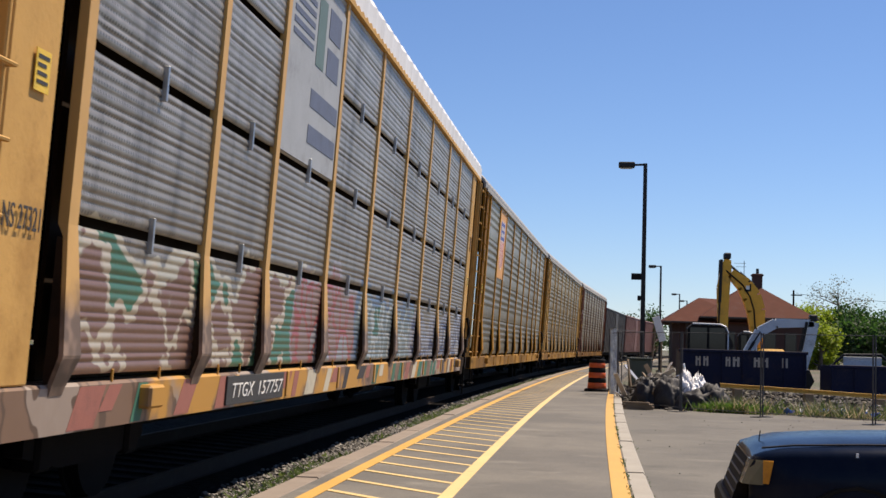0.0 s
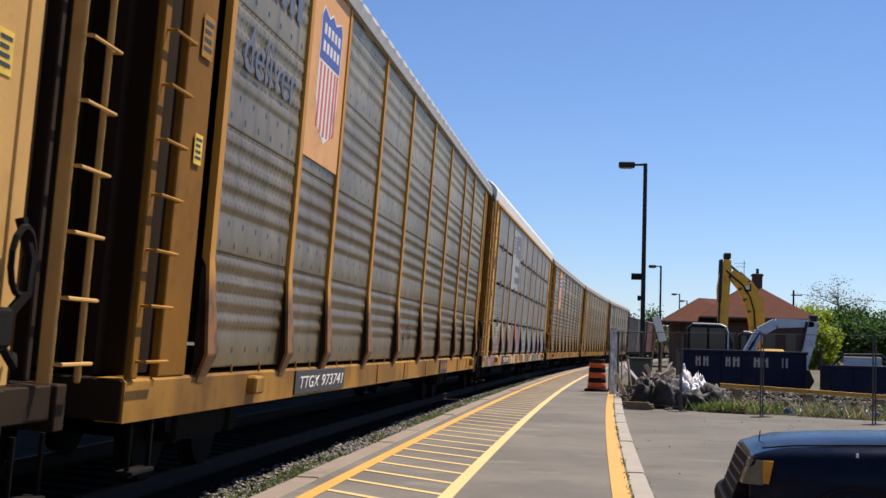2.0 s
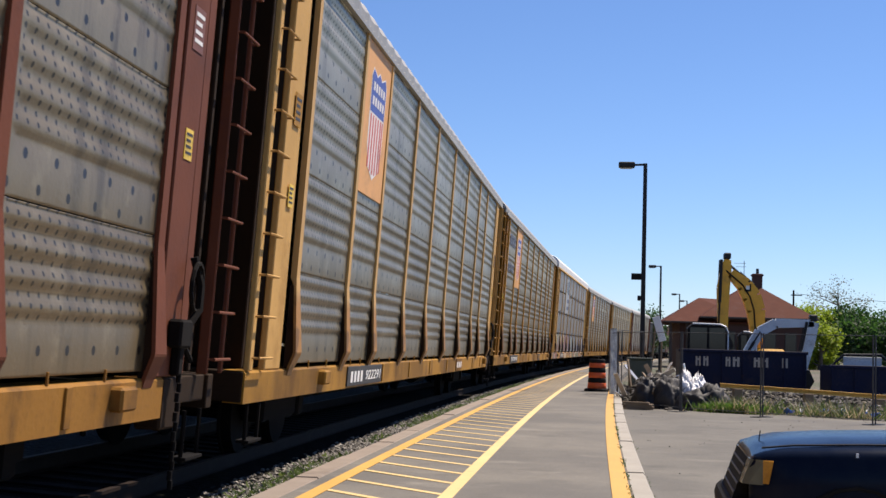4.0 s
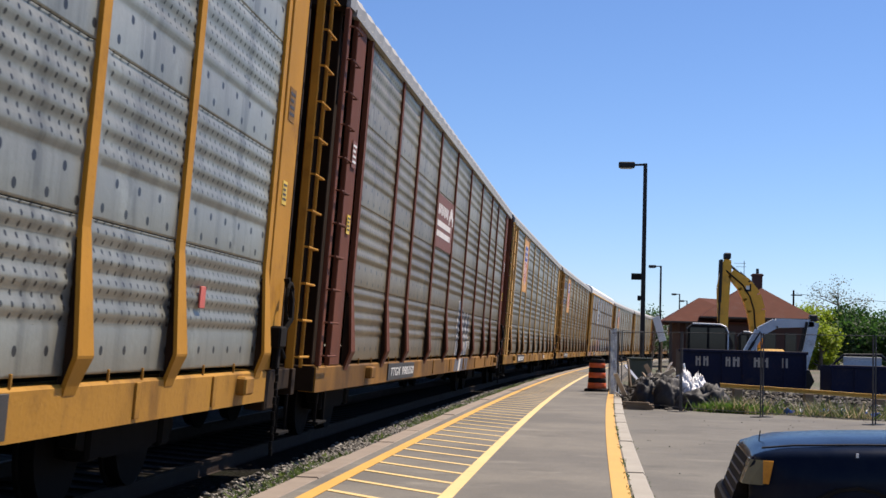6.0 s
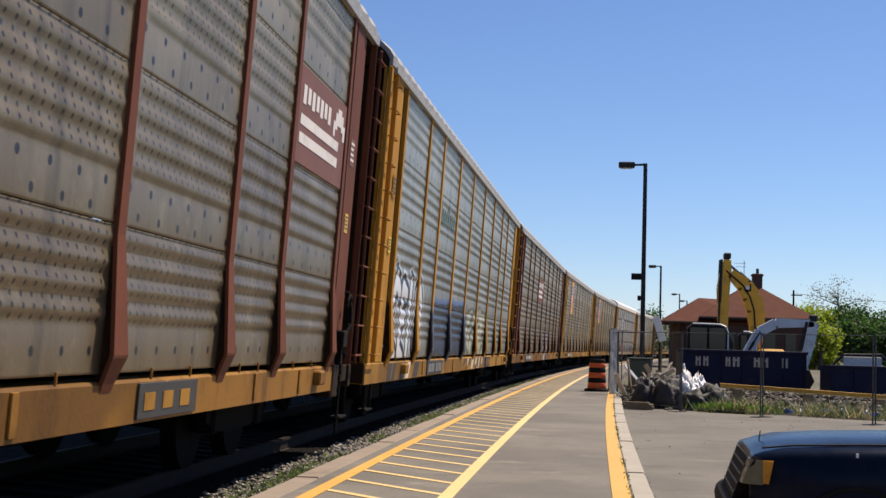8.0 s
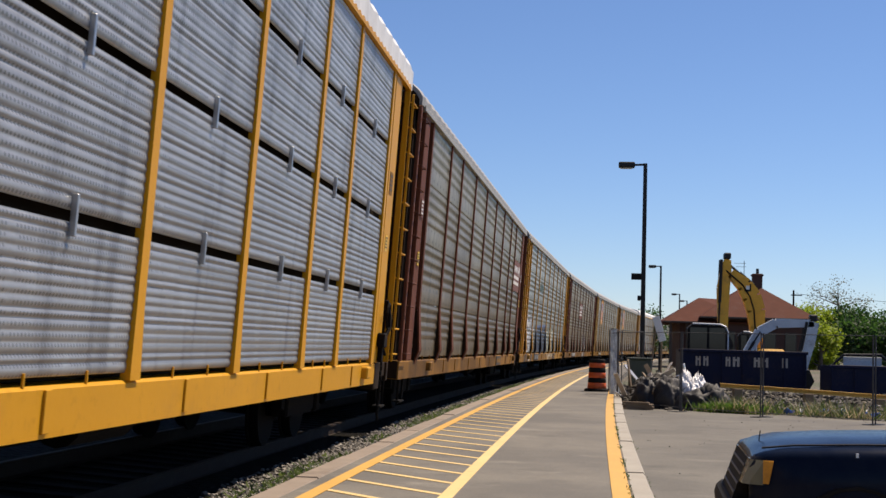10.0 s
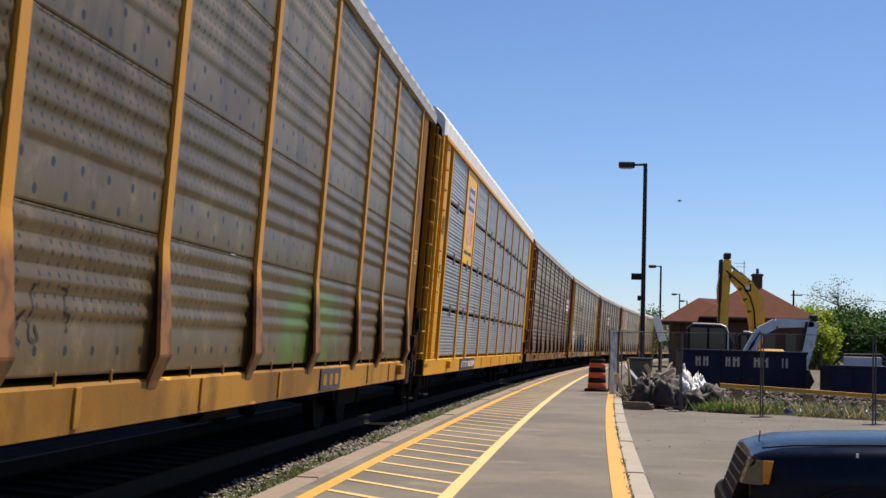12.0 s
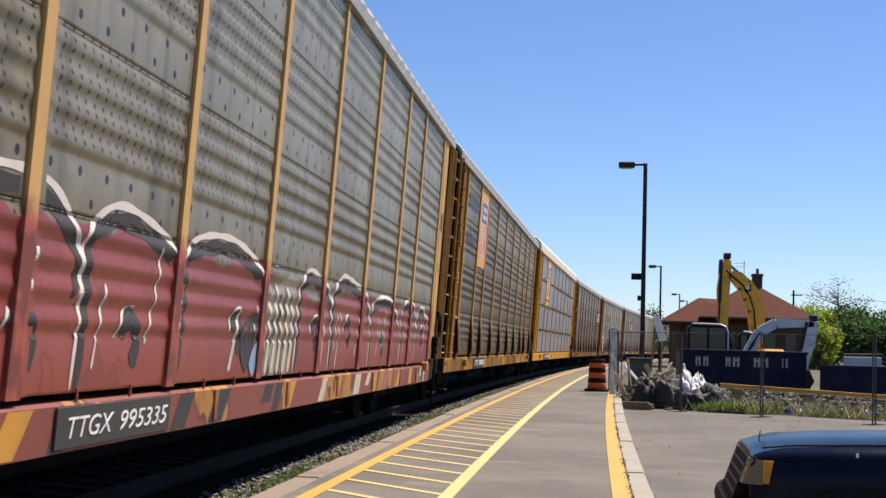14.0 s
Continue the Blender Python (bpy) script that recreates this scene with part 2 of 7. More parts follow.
def build_platform():
    bm = bmesh.new()
    ribbon(bm, -9, 300, 3, [(0.79, PLATFORM_Z - 0.3), (0.79, PLATFORM_Z), (2.2, PLATFORM_Z + 0.005), (3.66, PLATFORM_Z), (3.66, PLATFORM_Z - 0.3)])
    top = part("platform", bm, M["asphalt"])
    tagged(top, "long low railway platform surfaced in grey asphalt", "platform", kind="structure")
    # concrete edging in lengths, with open joints
    for name, o0, o1, n, label in (("edge_slab", 0.55, 0.786, 50, ""), ("kerb_stone", 3.664, 3.86, 36, "")):
        for i in range(n):
            s0 = -9.0 + i * 2.4 if name == "edge_slab" else -8.0 + i * 1.6
            s1 = s0 + (2.385 if name == "edge_slab" else 1.595)
            bm = bmesh.new()
            low = PLATFORM_Z - 0.35
            z = PLATFORM_Z + 0.006 * math.sin(i * 2.3) + 0.004
            ring = [(o0, low), (o0, z - 0.015), (o0 + 0.015, z), (o1 - 0.02, z), (o1, z - 0.02), (o1, low)]
            loft(bm, [[(*along(s, o)[:2], zz) for o, zz in ring] for s in (s0, s1)])
            part(name, bm, M["concrete"] if name == "edge_slab" else M["kerb"], top, label)
    # painted lines, a few millimetres thick
    for o0, o1, mat, s1 in ((0.93, 1.06, "yellow_line", 300), (2.04, 2.16, "pale_line", 300), (3.49, 3.655, "yellow_line", 42)):
        bm = bmesh.new()
        ribbon(bm, -9, s1, 0.9, [(o0, PLATFORM_Z + 0.004), (o0, PLATFORM_Z + 0.009), (o1, PLATFORM_Z + 0.009), (o1, PLATFORM_Z + 0.004)])
        part("painted_line", bm, M[mat], top, "worn yellow painted line")
    for i in range(83):
        s = HATCH0 + i * HATCH
        bm = bmesh.new()
        pts = [(s - 0.06 + HATCH_SKEW, 1.063), (s - 0.06, 2.037), (s + 0.06, 2.037), (s + 0.06 + HATCH_SKEW, 1.063)]
        loft(bm, [[(*along(q, o)[:2], PLATFORM_Z + z) for q, o in pts] for z in (0.002, 0.008)])
        part("hatch_line", bm, M["pale_line"], top)


HATCH0, HATCH, HATCH_SKEW = 9.7 - 0.95 * 19, 0.95, 0.95
build_ground()
build_track()
build_platform()
# ---- the train: covered auto racks on flat cars, each 28.4 m over the couplers ----
PITCH_LENGTH, SPEED, LEAD = 28.4, 15.83, 34.2
DROP, HALF_BODY = 0.11, 13.68
BAYS = [2.85, 2.03, 2.82, 2.75, 2.8, 2.75, 2.82, 2.03, 2.85]
POSTS = [-sum(BAYS) / 2 + sum(BAYS[:i]) for i in range(len(BAYS) + 1)]
ROWS = {"slot": [(1.12, 2.06), (2.13, 3.17), (3.24, 4.28), (4.35, 5.4)],  # four sheets, one over another
        "mesh": [(1.12, 2.117), (2.123, 3.207), (3.213, 4.297), (4.303, 5.4)]}


def screen(name, metal, dusk, seed, kind, grime=0.45):
    """Galvanised rack sheet: dust towards the deck, streaks, rows of punched holes. Returns the builder and its colour."""
    m = Nodes(name, 0.42, 0.4)
    m.bsdf.inputs["Specular IOR Level"].default_value = 0.45
    metal, dusk = shade(metal, 0.78 if kind == "mesh" else 0.9), shade(dusk, 0.6 if kind == "mesh" else 0.75)
    if kind == "mesh":
        metal, dusk = (metal[0], metal[1] * 0.97, metal[2] * 0.8), (dusk[0], dusk[1] * 0.97, dusk[2] * 0.85)
    x, y, z = m.axes()
    moved = m.scaled(1, 1, 1, None, (seed * 7.3, seed * 3.1, 0))
    big, fine = m.noise(0.5, 5, moved), m.noise(30, 3, moved)
    streak = m.noise(1.0, 5, m.scaled(1, 3.5, 0.3, moved), 0.6)
    height = m.math("DIVIDE", m.math("SUBTRACT", z, 1.0), 4.5)
    c = m.mix(m.step(m.math("ADD", m.math("MULTIPLY", m.math("SUBTRACT", 1.0, height), grime), m.math("MULTIPLY", big, 0.75)), 0.3, 0.8), metal, dusk)
    c = m.mix(m.math("MULTIPLY", m.step(streak, 0.48, 0.72), 0.75), c, shade(dusk, 0.5))
    c = m.mix(m.math("MULTIPLY", m.step(m.noise(2.2, 6, moved, 0.7), 0.5, 0.75), 0.4), c, shade(metal, 1.25))
    c = m.mix(m.math("MULTIPLY", m.step(fine, 0.5, 0.8), 0.3), c, shade(metal, 0.5))
    # punched holes: fine columns on the ribs, larger ones on the flat bands
    def holes(py, pz, r, oy, oz):
        a = m.math("PINGPONG", m.math("ADD", y, oy), py / 2)
        b = m.math("PINGPONG", m.math("ADD", z, oz), pz / 2)
        return m.step(m.math("SQRT", m.math("ADD", m.math("MULTIPLY", a, a), m.math("MULTIPLY", b, b))), r * 1.08, r * 0.92)
    patch = m.step(m.noise(1.7, 3, m.scaled(1, 1.6, 0.7, moved)), 0.33, 0.46)
    if kind == "mesh":
        # the bands of one sheet repeat every 1.11 m
        local = m.math("MODULO", m.math("SUBTRACT", z, 1.01), 1.11)
        ribs = m.math("GREATER_THAN", local, 0.42)
        dots = m.math("MULTIPLY", m.math("MULTIPLY", holes(0.15, 0.064, 0.018, 0.0, 0.0), ribs), patch)
        c = m.mix(m.math("MULTIPLY", dots, 0.9), c, (0.015, 0.013, 0.011))
        band = m.math("SUBTRACT", 1.0, ribs)
        big_dots = m.math("MAXIMUM", holes(0.46, 0.37, 0.033, 0.1, 0.02), holes(0.46, 0.37, 0.033, 0.33, 0.205))
        big_dots = m.math("MULTIPLY", big_dots, band)
        c = m.mix(m.math("MULTIPLY", big_dots, 0.95), c, (0.012, 0.01, 0.009))
    else:
        dots = m.math("MULTIPLY", holes(0.05, 0.06, 0.0125, 0.0, 0.01), m.step(patch, 0.2, 0.6))
        c = m.mix(m.math("MULTIPLY", dots, 0.6), c, (0.06, 0.06, 0.06))
    return m, c, fine


def paint(m, c, y0, y1, z0, z1, fill, line, accent, rim, cell=(0.5, 0.55), width=0.1, seed=0, ragged=0.35, share_of_accent=0.7):
    """Sprayed lettering: blobs with outlines between y0 and y1, up to a ragged top."""
    x, y, z = m.axes()
    moved = m.scaled(1, 1, 1, None, (seed * 2.7, seed * 5.1, seed * 1.3))
    rag = m.math("MULTIPLY", m.math("SUBTRACT", m.noise(0.9, 3, moved), 0.5), ragged * 3)
    yy, zz = m.math("ADD", y, rag), m.math("ADD", z, rag)

    def within(grow):
        a = m.math("MULTIPLY", m.step(yy, y0 - grow - 0.02, y0 - grow + 0.02), m.step(yy, y1 + grow + 0.02, y1 + grow - 0.02))
        b = m.math("MULTIPLY", m.step(z, z0 - 0.03, z0 + 0.03), m.step(zz, z1 + grow + 0.015, z1 + grow - 0.015))
        return m.math("MULTIPLY", a, b)
    warp = m.tree.nodes.new("ShaderNodeVectorMath")
    warp.operation = "ADD"
    m.put(m.scaled(0.0, 1 / cell[0], 1 / cell[1], moved), warp.inputs[0])
    wob = m.tree.nodes.new("ShaderNodeVectorMath")
    wob.operation = "SCALE"
    n = m.tree.nodes.new("ShaderNodeTexNoise")
    m.put(moved, n.inputs["Vector"])
    n.inputs["Scale"].default_value = 2.2
    m.put(n.outputs["Color"], wob.inputs[0])
    wob.inputs["Scale"].default_value = 1.1
    m.put(wob.outputs[0], warp.inputs[1])
    edge = m.tree.nodes.new("ShaderNodeTexVoronoi")
    edge.feature = "DISTANCE_TO_EDGE"
    cells = m.tree.nodes.new("ShaderNodeTexVoronoi")
    for v in (edge, cells):
        v.inputs["Scale"].default_value = 1.0
        m.put(warp.outputs[0], v.inputs["Vector"])
    pick = m.axes(cells.outputs["Color"])[0]
    inner = m.mix(m.math("GREATER_THAN", pick, share_of_accent), fill, accent)
    inner = m.mix(m.math("MULTIPLY", m.noise(4, 4, moved), 0.5), inner, shade(fill, 0.7))
    inner = m.mix(m.step(edge.outputs["Distance"], width, width * 0.6), inner, line)
    c = m.mix(within(0.1), c, rim)
    return m.mix(within(0.0), c, inner)


def strokes(m, c, lines, radius, fill, edge, halo):
    """Bubble letters: round strokes (y0, z0, y1, z1) with a dark outline and a pale halo."""
    x, y, z = m.axes()
    wob = m.math("MULTIPLY", m.math("SUBTRACT", m.noise(2.5, 2), 0.5), 0.12)
    flat = m.tree.nodes.new("ShaderNodeCombineXYZ")
    m.put(m.math("ADD", y, wob), flat.inputs[1])
    m.put(m.math("SUBTRACT", z, wob), flat.inputs[2])

    def vec(op, a, b, out=0):
        n = m.tree.nodes.new("ShaderNodeVectorMath")
        n.operation = op
        m.put(a, n.inputs[0])
        if op == "SCALE":
            m.put(b, n.inputs["Scale"])
        elif b is not None:
            m.put(b, n.inputs[1])
        return n.outputs[out]
    best = None
    for y0, z0, y1, z1 in lines:
        d = Vector((0, y1 - y0, z1 - z0))
        pa = vec("SUBTRACT", flat.outputs[0], (0, y0, z0))
        h = m.math("DIVIDE", vec("DOT_PRODUCT", pa, tuple(d), 1), d.length_squared, True)
        base_vec = m.tree.nodes.new("ShaderNodeCombineXYZ")
        base_vec.inputs[1].default_value, base_vec.inputs[2].default_value = d.y, d.z
        far = vec("LENGTH", vec("SUBTRACT", pa, vec("SCALE", base_vec.outputs[0], h)), None, 1)
        best = far if best is None else m.math("MINIMUM", best, far)
    low = m.step(z, 0.7, 0.72)
    c = m.mix(m.math("MULTIPLY", low, m.step(best, radius + 0.19, radius + 0.15)), c, halo)
    c = m.mix(m.step(best, radius + 0.12, radius + 0.1), c, edge)
    return m.mix(m.step(best, radius + 0.005, radius - 0.01), c, fill)


def sheet_done(m, c, fine):
    return m.done(c, None, fine, 0.004, 0.4)


M["roof_white"] = worn("white_roof_paint", (0.72, 0.72, 0.7), 0.5, 0.0, 1.5, 0.12, (0.35, 0.33, 0.3), 0.4)
M["roof_grey"] = worn("galvanised_roof_sheet", (0.33, 0.32, 0.295), 0.55, 0.2, 1.5, 0.15, (0.3, 0.26, 0.2), 0.4)
# running gear in near-black, with the shade below the cars in its colour
M["under"] = worn("shade_black_underframe", (0.006, 0.005, 0.0045), 0.95, 0, 4, 0.4, (0.01, 0.008, 0.006))
# doors, recesses and end sills: their near-black carries the shade between cars
M["gap_dark"] = worn("gap_shade_steel", (0.022, 0.012, 0.005), 0.8, 0, 2, 0.4, (0.008, 0.006, 0.004))
# fill of the post feet: the shade in the hollow is its colour
M["shade_wedge"] = worn("dark_foot_shade", (0.035, 0.02, 0.011), 0.9, 0, 3, 0.4, (0.012, 0.009, 0.007), 0.7)
M["door_brown"] = worn("brown_end_door_edge", (0.075, 0.036, 0.01), 0.75, 0, 1.5, 0.4, (0.015, 0.009, 0.005), 0.8)
M["white_letters"] = worn("white_stencil_paint", (0.75, 0.74, 0.7), 0.6, 0, 8, 0.1)
M["black_letters"] = worn("black_stencil_paint", (0.03, 0.03, 0.03), 0.6, 0, 8, 0.1)
M["post_aged"] = worn("aged_yellow_steel_paint", (0.42, 0.205, 0.022), 0.65, 0, 1.5, 0.25, (0.17, 0.075, 0.014), 0.75)
# end panels and ladders take a darker orange than the posts
M["end_dark"] = worn("dark_orange_end_paint", (0.2, 0.09, 0.006), 0.7, 0, 1.2, 0.35, (0.06, 0.028, 0.008), 0.85)
M["post_cream"] = worn("faded_cream_yellow_paint", (0.52, 0.31, 0.095), 0.65, 0, 1.5, 0.2, (0.25, 0.12, 0.03), 0.6)
M["post_fresh"] = worn("bright_yellow_steel_paint", (0.58, 0.28, 0.006), 0.45, 0, 1.5, 0.1, (0.35, 0.18, 0.04), 0.25)
M["post_red"] = worn("oxide_red_steel_paint", (0.135, 0.045, 0.022), 0.65, 0, 1.5, 0.28, (0.07, 0.03, 0.025), 0.6)


def sill_paint(name, colour, grime, amount):
    """Sill paint with run-down streaks, soot blotches and fresher touch-up patches."""
    m = Nodes(name, 0.6)
    c = m.mix(m.noise(0.5, 5), shade(colour, 0.8), shade(colour, 1.12))
    c = m.mix(m.math("MULTIPLY", m.step(m.noise(1, 5, m.scaled(1, 1.3, 0.6), 0.65), 0.5, 0.68), amount), c, grime)
    c = m.mix(m.math("MULTIPLY", m.step(m.noise(0.33, 4), 0.48, 0.6), amount * 0.8), c, shade(grime, 0.6))
    c = m.mix(m.math("MULTIPLY", m.step(m.noise(0.9, 2, m.scaled(1, 0.8, 1.5, None, (3, 8, 2))), 0.66, 0.68), 0.85), c, (0.62, 0.33, 0.015))
    fine = m.noise(25, 3)
    c = m.mix(m.math("MULTIPLY", m.step(fine, 0.5, 0.75), 0.2), c, shade(grime, 0.8))
    return m.done(c, None, fine, 0.004)


M["sill_aged"] = sill_paint("grimy_yellow_sill_paint_streaked", (0.37, 0.19, 0.026), (0.11, 0.052, 0.014), 0.65)
M["sill_grimy"] = sill_paint("sooty_orange_sill_paint", (0.27, 0.13, 0.02), (0.07, 0.035, 0.012), 0.7)
for key in ("sill_grimy", "tie", "rail", "under", "gap_dark", "door_brown", "shade_wedge", "post_aged", "end_dark", "post_cream", "post_red", "post_fresh", "sill_aged"):
    M[key].node_tree.nodes["Principled BSDF"].inputs["Specular IOR Level"].default_value = 0.15
M["sill_fresh"] = worn("bright_yellow_sill_paint", (0.56, 0.275, 0.008), 0.5, 0, 0.7, 0.12, (0.3, 0.17, 0.05), 0.4)
M["sill_fresh"].node_tree.nodes["Principled BSDF"].inputs["Specular IOR Level"].default_value = 0.15
M["emblem_board"] = worn("faded_orange_board", (0.66, 0.34, 0.11), 0.6, 0, 2, 0.12)
M["emblem_fresh"] = worn("bright_yellow_board", (0.8, 0.45, 0.03), 0.5, 0, 2, 0.08)
M["emblem_blue"] = worn("emblem_blue_paint", (0.06, 0.1, 0.36), 0.6, 0, 4, 0.15)
M["emblem_red"] = worn("emblem_red_paint", (0.55, 0.12, 0.09), 0.6, 0, 4, 0.15)
M["emblem_white"] = worn("emblem_white_paint", (0.72, 0.68, 0.64), 0.6, 0, 4, 0.1)
M["board_brown"] = worn("brown_red_board", (0.17, 0.06, 0.035), 0.6, 0, 3, 0.2)
M["board_blue_grey"] = worn("blue_grey_board", (0.33, 0.35, 0.365), 0.6, 0, 3, 0.15)
M["slogan_blue"] = worn("faded_navy_stencil", (0.1, 0.12, 0.18), 0.6, 0, 5, 0.2)
M["mark_green"] = worn("faded_dark_green_stencil", (0.1, 0.16, 0.15), 0.6, 0, 5, 0.2)
M["placard"] = worn("yellow_placard", (0.75, 0.5, 0.03), 0.5, 0, 5, 0.1)


def two_tone(name, upper, lower, split, seed):
    """Post paint that spray cans have covered up to a ragged height."""
    m = Nodes(name, 0.6)
    x, y, z = m.axes()
    big = m.noise(2.5, 5)
    c = m.mix(big, shade(upper, 0.8), shade(upper, 1.2))
    low = m.mix(m.step(m.noise(3.1, 2, m.scaled(1, 1, 1, None, (seed, 0, 0))), 0.45, 0.55), lower, shade(lower, 0.5))
    return m.done(m.mix(m.step(m.math("ADD", z, m.math("MULTIPLY", big, 0.45)), split + 0.34, split + 0.12), c, low))


def rib_profile(kind, a, b):
    """(out, z) up one sheet; the ribbed type starts with a flat band."""
    pts = [(-0.035, a), (-0.02, a + 0.003)]
    deep = 0.027 if kind == "mesh" else 0.02
    if kind == "mesh":
        pts += [(-0.018, a + 0.02), (-0.018, a + 0.3)]
        z0, n = a + 0.32, 4
    else:
        z0, n = a + 0.01, 14
    h = (b - z0) / n
    for i in range(n):
        for k in range(8):
            u = (k + 0.5) / 8
            out = 0.5 - 0.5 * math.cos(2 * math.pi * u)
            k_deep = deep * (1.0 if kind == "mesh" or i % 4 == 1 else 0.45)
            pts.append((-0.006 - k_deep * (1 - out ** (0.9 if kind == "mesh" else 0.5)), z0 + (i + u) * h))
    pts += [(-0.02, b - 0.002), (-0.035, b)]
    return pts


def panel_mesh(kind, rows, y0, y1, side):
    bm = bmesh.new()
    x = side * HALF
    last = None
    for a, b in rows:
        for out, z in rib_profile(kind, a, b):
            # the ribs run out into a flat margin under the posts
            flat = max(out, -0.012)
            row = [bm.verts.new((x + side * o, y, z)) for y, o in ((y0, flat), (y0 + 0.1, flat), (y0 + 0.19, out), (y1 - 0.19, out), (y1 - 0.1, flat), (y1, flat))]
            if last:
                for j in range(5):
                    a4, b4 = (last[j], last[j + 1]), (row[j], row[j + 1])
                    bm.faces.new((a4[0], a4[1], b4[1], b4[0]) if side > 0 else (a4[1], a4[0], b4[0], b4[1]))
            last = row
    return finish("side_sheet", bm, M["roof_white"], True)


def post_mesh(flared):
    bm = bmesh.new()
    if flared == "flush":
        rings = [(1.0, -0.045, 0.012, 0.1), (2.0, -0.045, 0.014, 0.08), (5.4, -0.045, 0.018, 0.065)]
    elif flared:
        # a bent plate: it leaves the sill, kicks out to a knee and runs up flat
        line = [(1.0, 0.014, 0.1), (1.06, 0.03, 0.11), (1.235, 0.094, 0.14), (1.255, 0.098, 0.14), (1.3, 0.094, 0.135), (1.97, 0.03, 0.085), (2.05, 0.022, 0.075), (5.4, 0.018, 0.062)]
        rings = [(z, max(-0.045, b - 0.03) if z < 2 else -0.045, b, h) for z, b, h in line]
    else:
        rings = [(1.071, -0.045, 0.03, 0.11), (1.6, -0.045, 0.022, 0.08), (5.4, -0.045, 0.018, 0.062)]
    loft(bm, [[(HALF + a, -h, z), (HALF + b, -h, z), (HALF + b, h, z), (HALF + a, h, z)] for z, a, b, h in rings])
    return finish("post", bm, M["post_aged"])


def foot_wedge_mesh():
    """Dark wedge between a post's bent foot and the sheets, coloured for the shade there."""
    bm = bmesh.new()
    outline = [(-0.04, 1.03), (0.0, 1.06), (0.064, 1.236), (0.066, 1.3), (0.004, 1.96), (-0.04, 1.97)]
    loft(bm, [[(HALF + x, y, z) for x, z in outline] for y in (-0.08, 0.08)])
    return finish("foot_wedge", bm, M["shade_wedge"])


def clip_mesh():
    bm = bmesh.new()
    box(bm, HALF - 0.012, -0.01, 1.065, HALF + 0.004, 0.01, 1.15, 0.003)
    return finish("clip", bm, M["post_aged"])


def upright(y0, y1, x0, x1, z0=1.072, z1=5.42, bevel=0.012):
    bm = bmesh.new()
    box(bm, HALF + x0, min(y0, y1), z0, HALF + x1, max(y0, y1), z1, bevel)
    return finish("upright", bm, M["post_aged"])


def truck_mesh():
    bm = bmesh.new()
    for x in (-0.99, 0.99):
        loft(bm, [[(x - t, -1.2, 0.5), (x - t, -0.55, 0.38), (x - t, 0.55, 0.38), (x - t, 1.2, 0.5), (x - t, 1.2, 0.66), (x - t, 0.5, 0.82), (x - t, -0.5, 0.82), (x - t, -1.2, 0.66)]
                  for t in (-0.07, 0.07)])
        for y in (-0.89, 0.89):
            box(bm, x - 0.11, y - 0.13, 0.38, x + 0.11, y + 0.13, 0.66, 0.03)
        for y in (-0.16, 0.0, 0.16):
            tube(bm, (x, y, 0.4), (x, y, 0.64), 0.06, sides=8)
    box(bm, -1.05, -0.2, 0.5, 1.05, 0.2, 0.78, 0.03)
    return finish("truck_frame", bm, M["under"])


def wheelset_mesh():
    bm = bmesh.new()
    for x in (-0.75, 0.75):
        for r0, a, b in ((0.46, -0.06, 0.06), (0.5, 0.06 if x < 0 else -0.09, 0.09 if x < 0 else -0.06)):
            tube(bm, (x + a, 0, 0), (x + b, 0, 0), r0, sides=28)
    tube(bm, (-1.05, 0, 0), (1.05, 0, 0), 0.085, sides=12)
    return finish("wheelset", bm, M["under"])


def roof_arc(up, inset=0.0):
    """Half of the roof's outline, eave to crown."""
    k = 1 - inset / HALF
    return [(k * x, z + up - inset) for x, z in ((HALF + 0.02, 5.44 - up + inset), (HALF + 0.02, 5.58), (HALF * 0.97, 5.68), (HALF * 0.88, 5.8), (HALF * 0.7, 5.9), (HALF * 0.3, 5.98))]


def roof_mesh(tall):
    bm = bmesh.new()
    ys = np.linspace(-HALF_BODY + 0.1, HALF_BODY - 0.1, 121)
    up = 0.16 if tall else 0.0
    arc = roof_arc(up)
    arc = arc + [(-x, z) for x, z in reversed(arc)]
    last = None
    for i, y in enumerate(ys):
        lift = 0.022 if i % 3 == 1 else 0.0
        row = [bm.verts.new((x * (1 + lift * 0.4), y, z + (lift if z > 5.47 else 0))) for x, z in arc]
        if last:
            for j in range(len(row) - 1):
                bm.faces.new((last[j], last[j + 1], row[j + 1], row[j]))
        else:
            bm.faces.new(row)
        last = row
    bm.faces.new(list(reversed(last)))
    return finish("roof", bm, M["roof_white"])


def eave_mesh(side):
    """The scalloped strip where the roof sheets meet the sides."""
    bm = bmesh.new()
    x = side * HALF
    lo, hi = [], []
    for i in range(180):
        y = -13.3 + i * 26.6 / 179
        z = 5.435 if i % 2 else 5.475
        lo.append((x + side * 0.05, y, 5.39))
        hi.append((x + side * 0.05, y, z))
    loft(bm, [[lo[i], hi[i], (hi[i][0] - side * 0.07, hi[i][1], hi[i][2]), (lo[i][0] - side * 0.07, lo[i][1], lo[i][2])] for i in range(180)])
    return finish("eave_strip", bm, M["post_aged"])


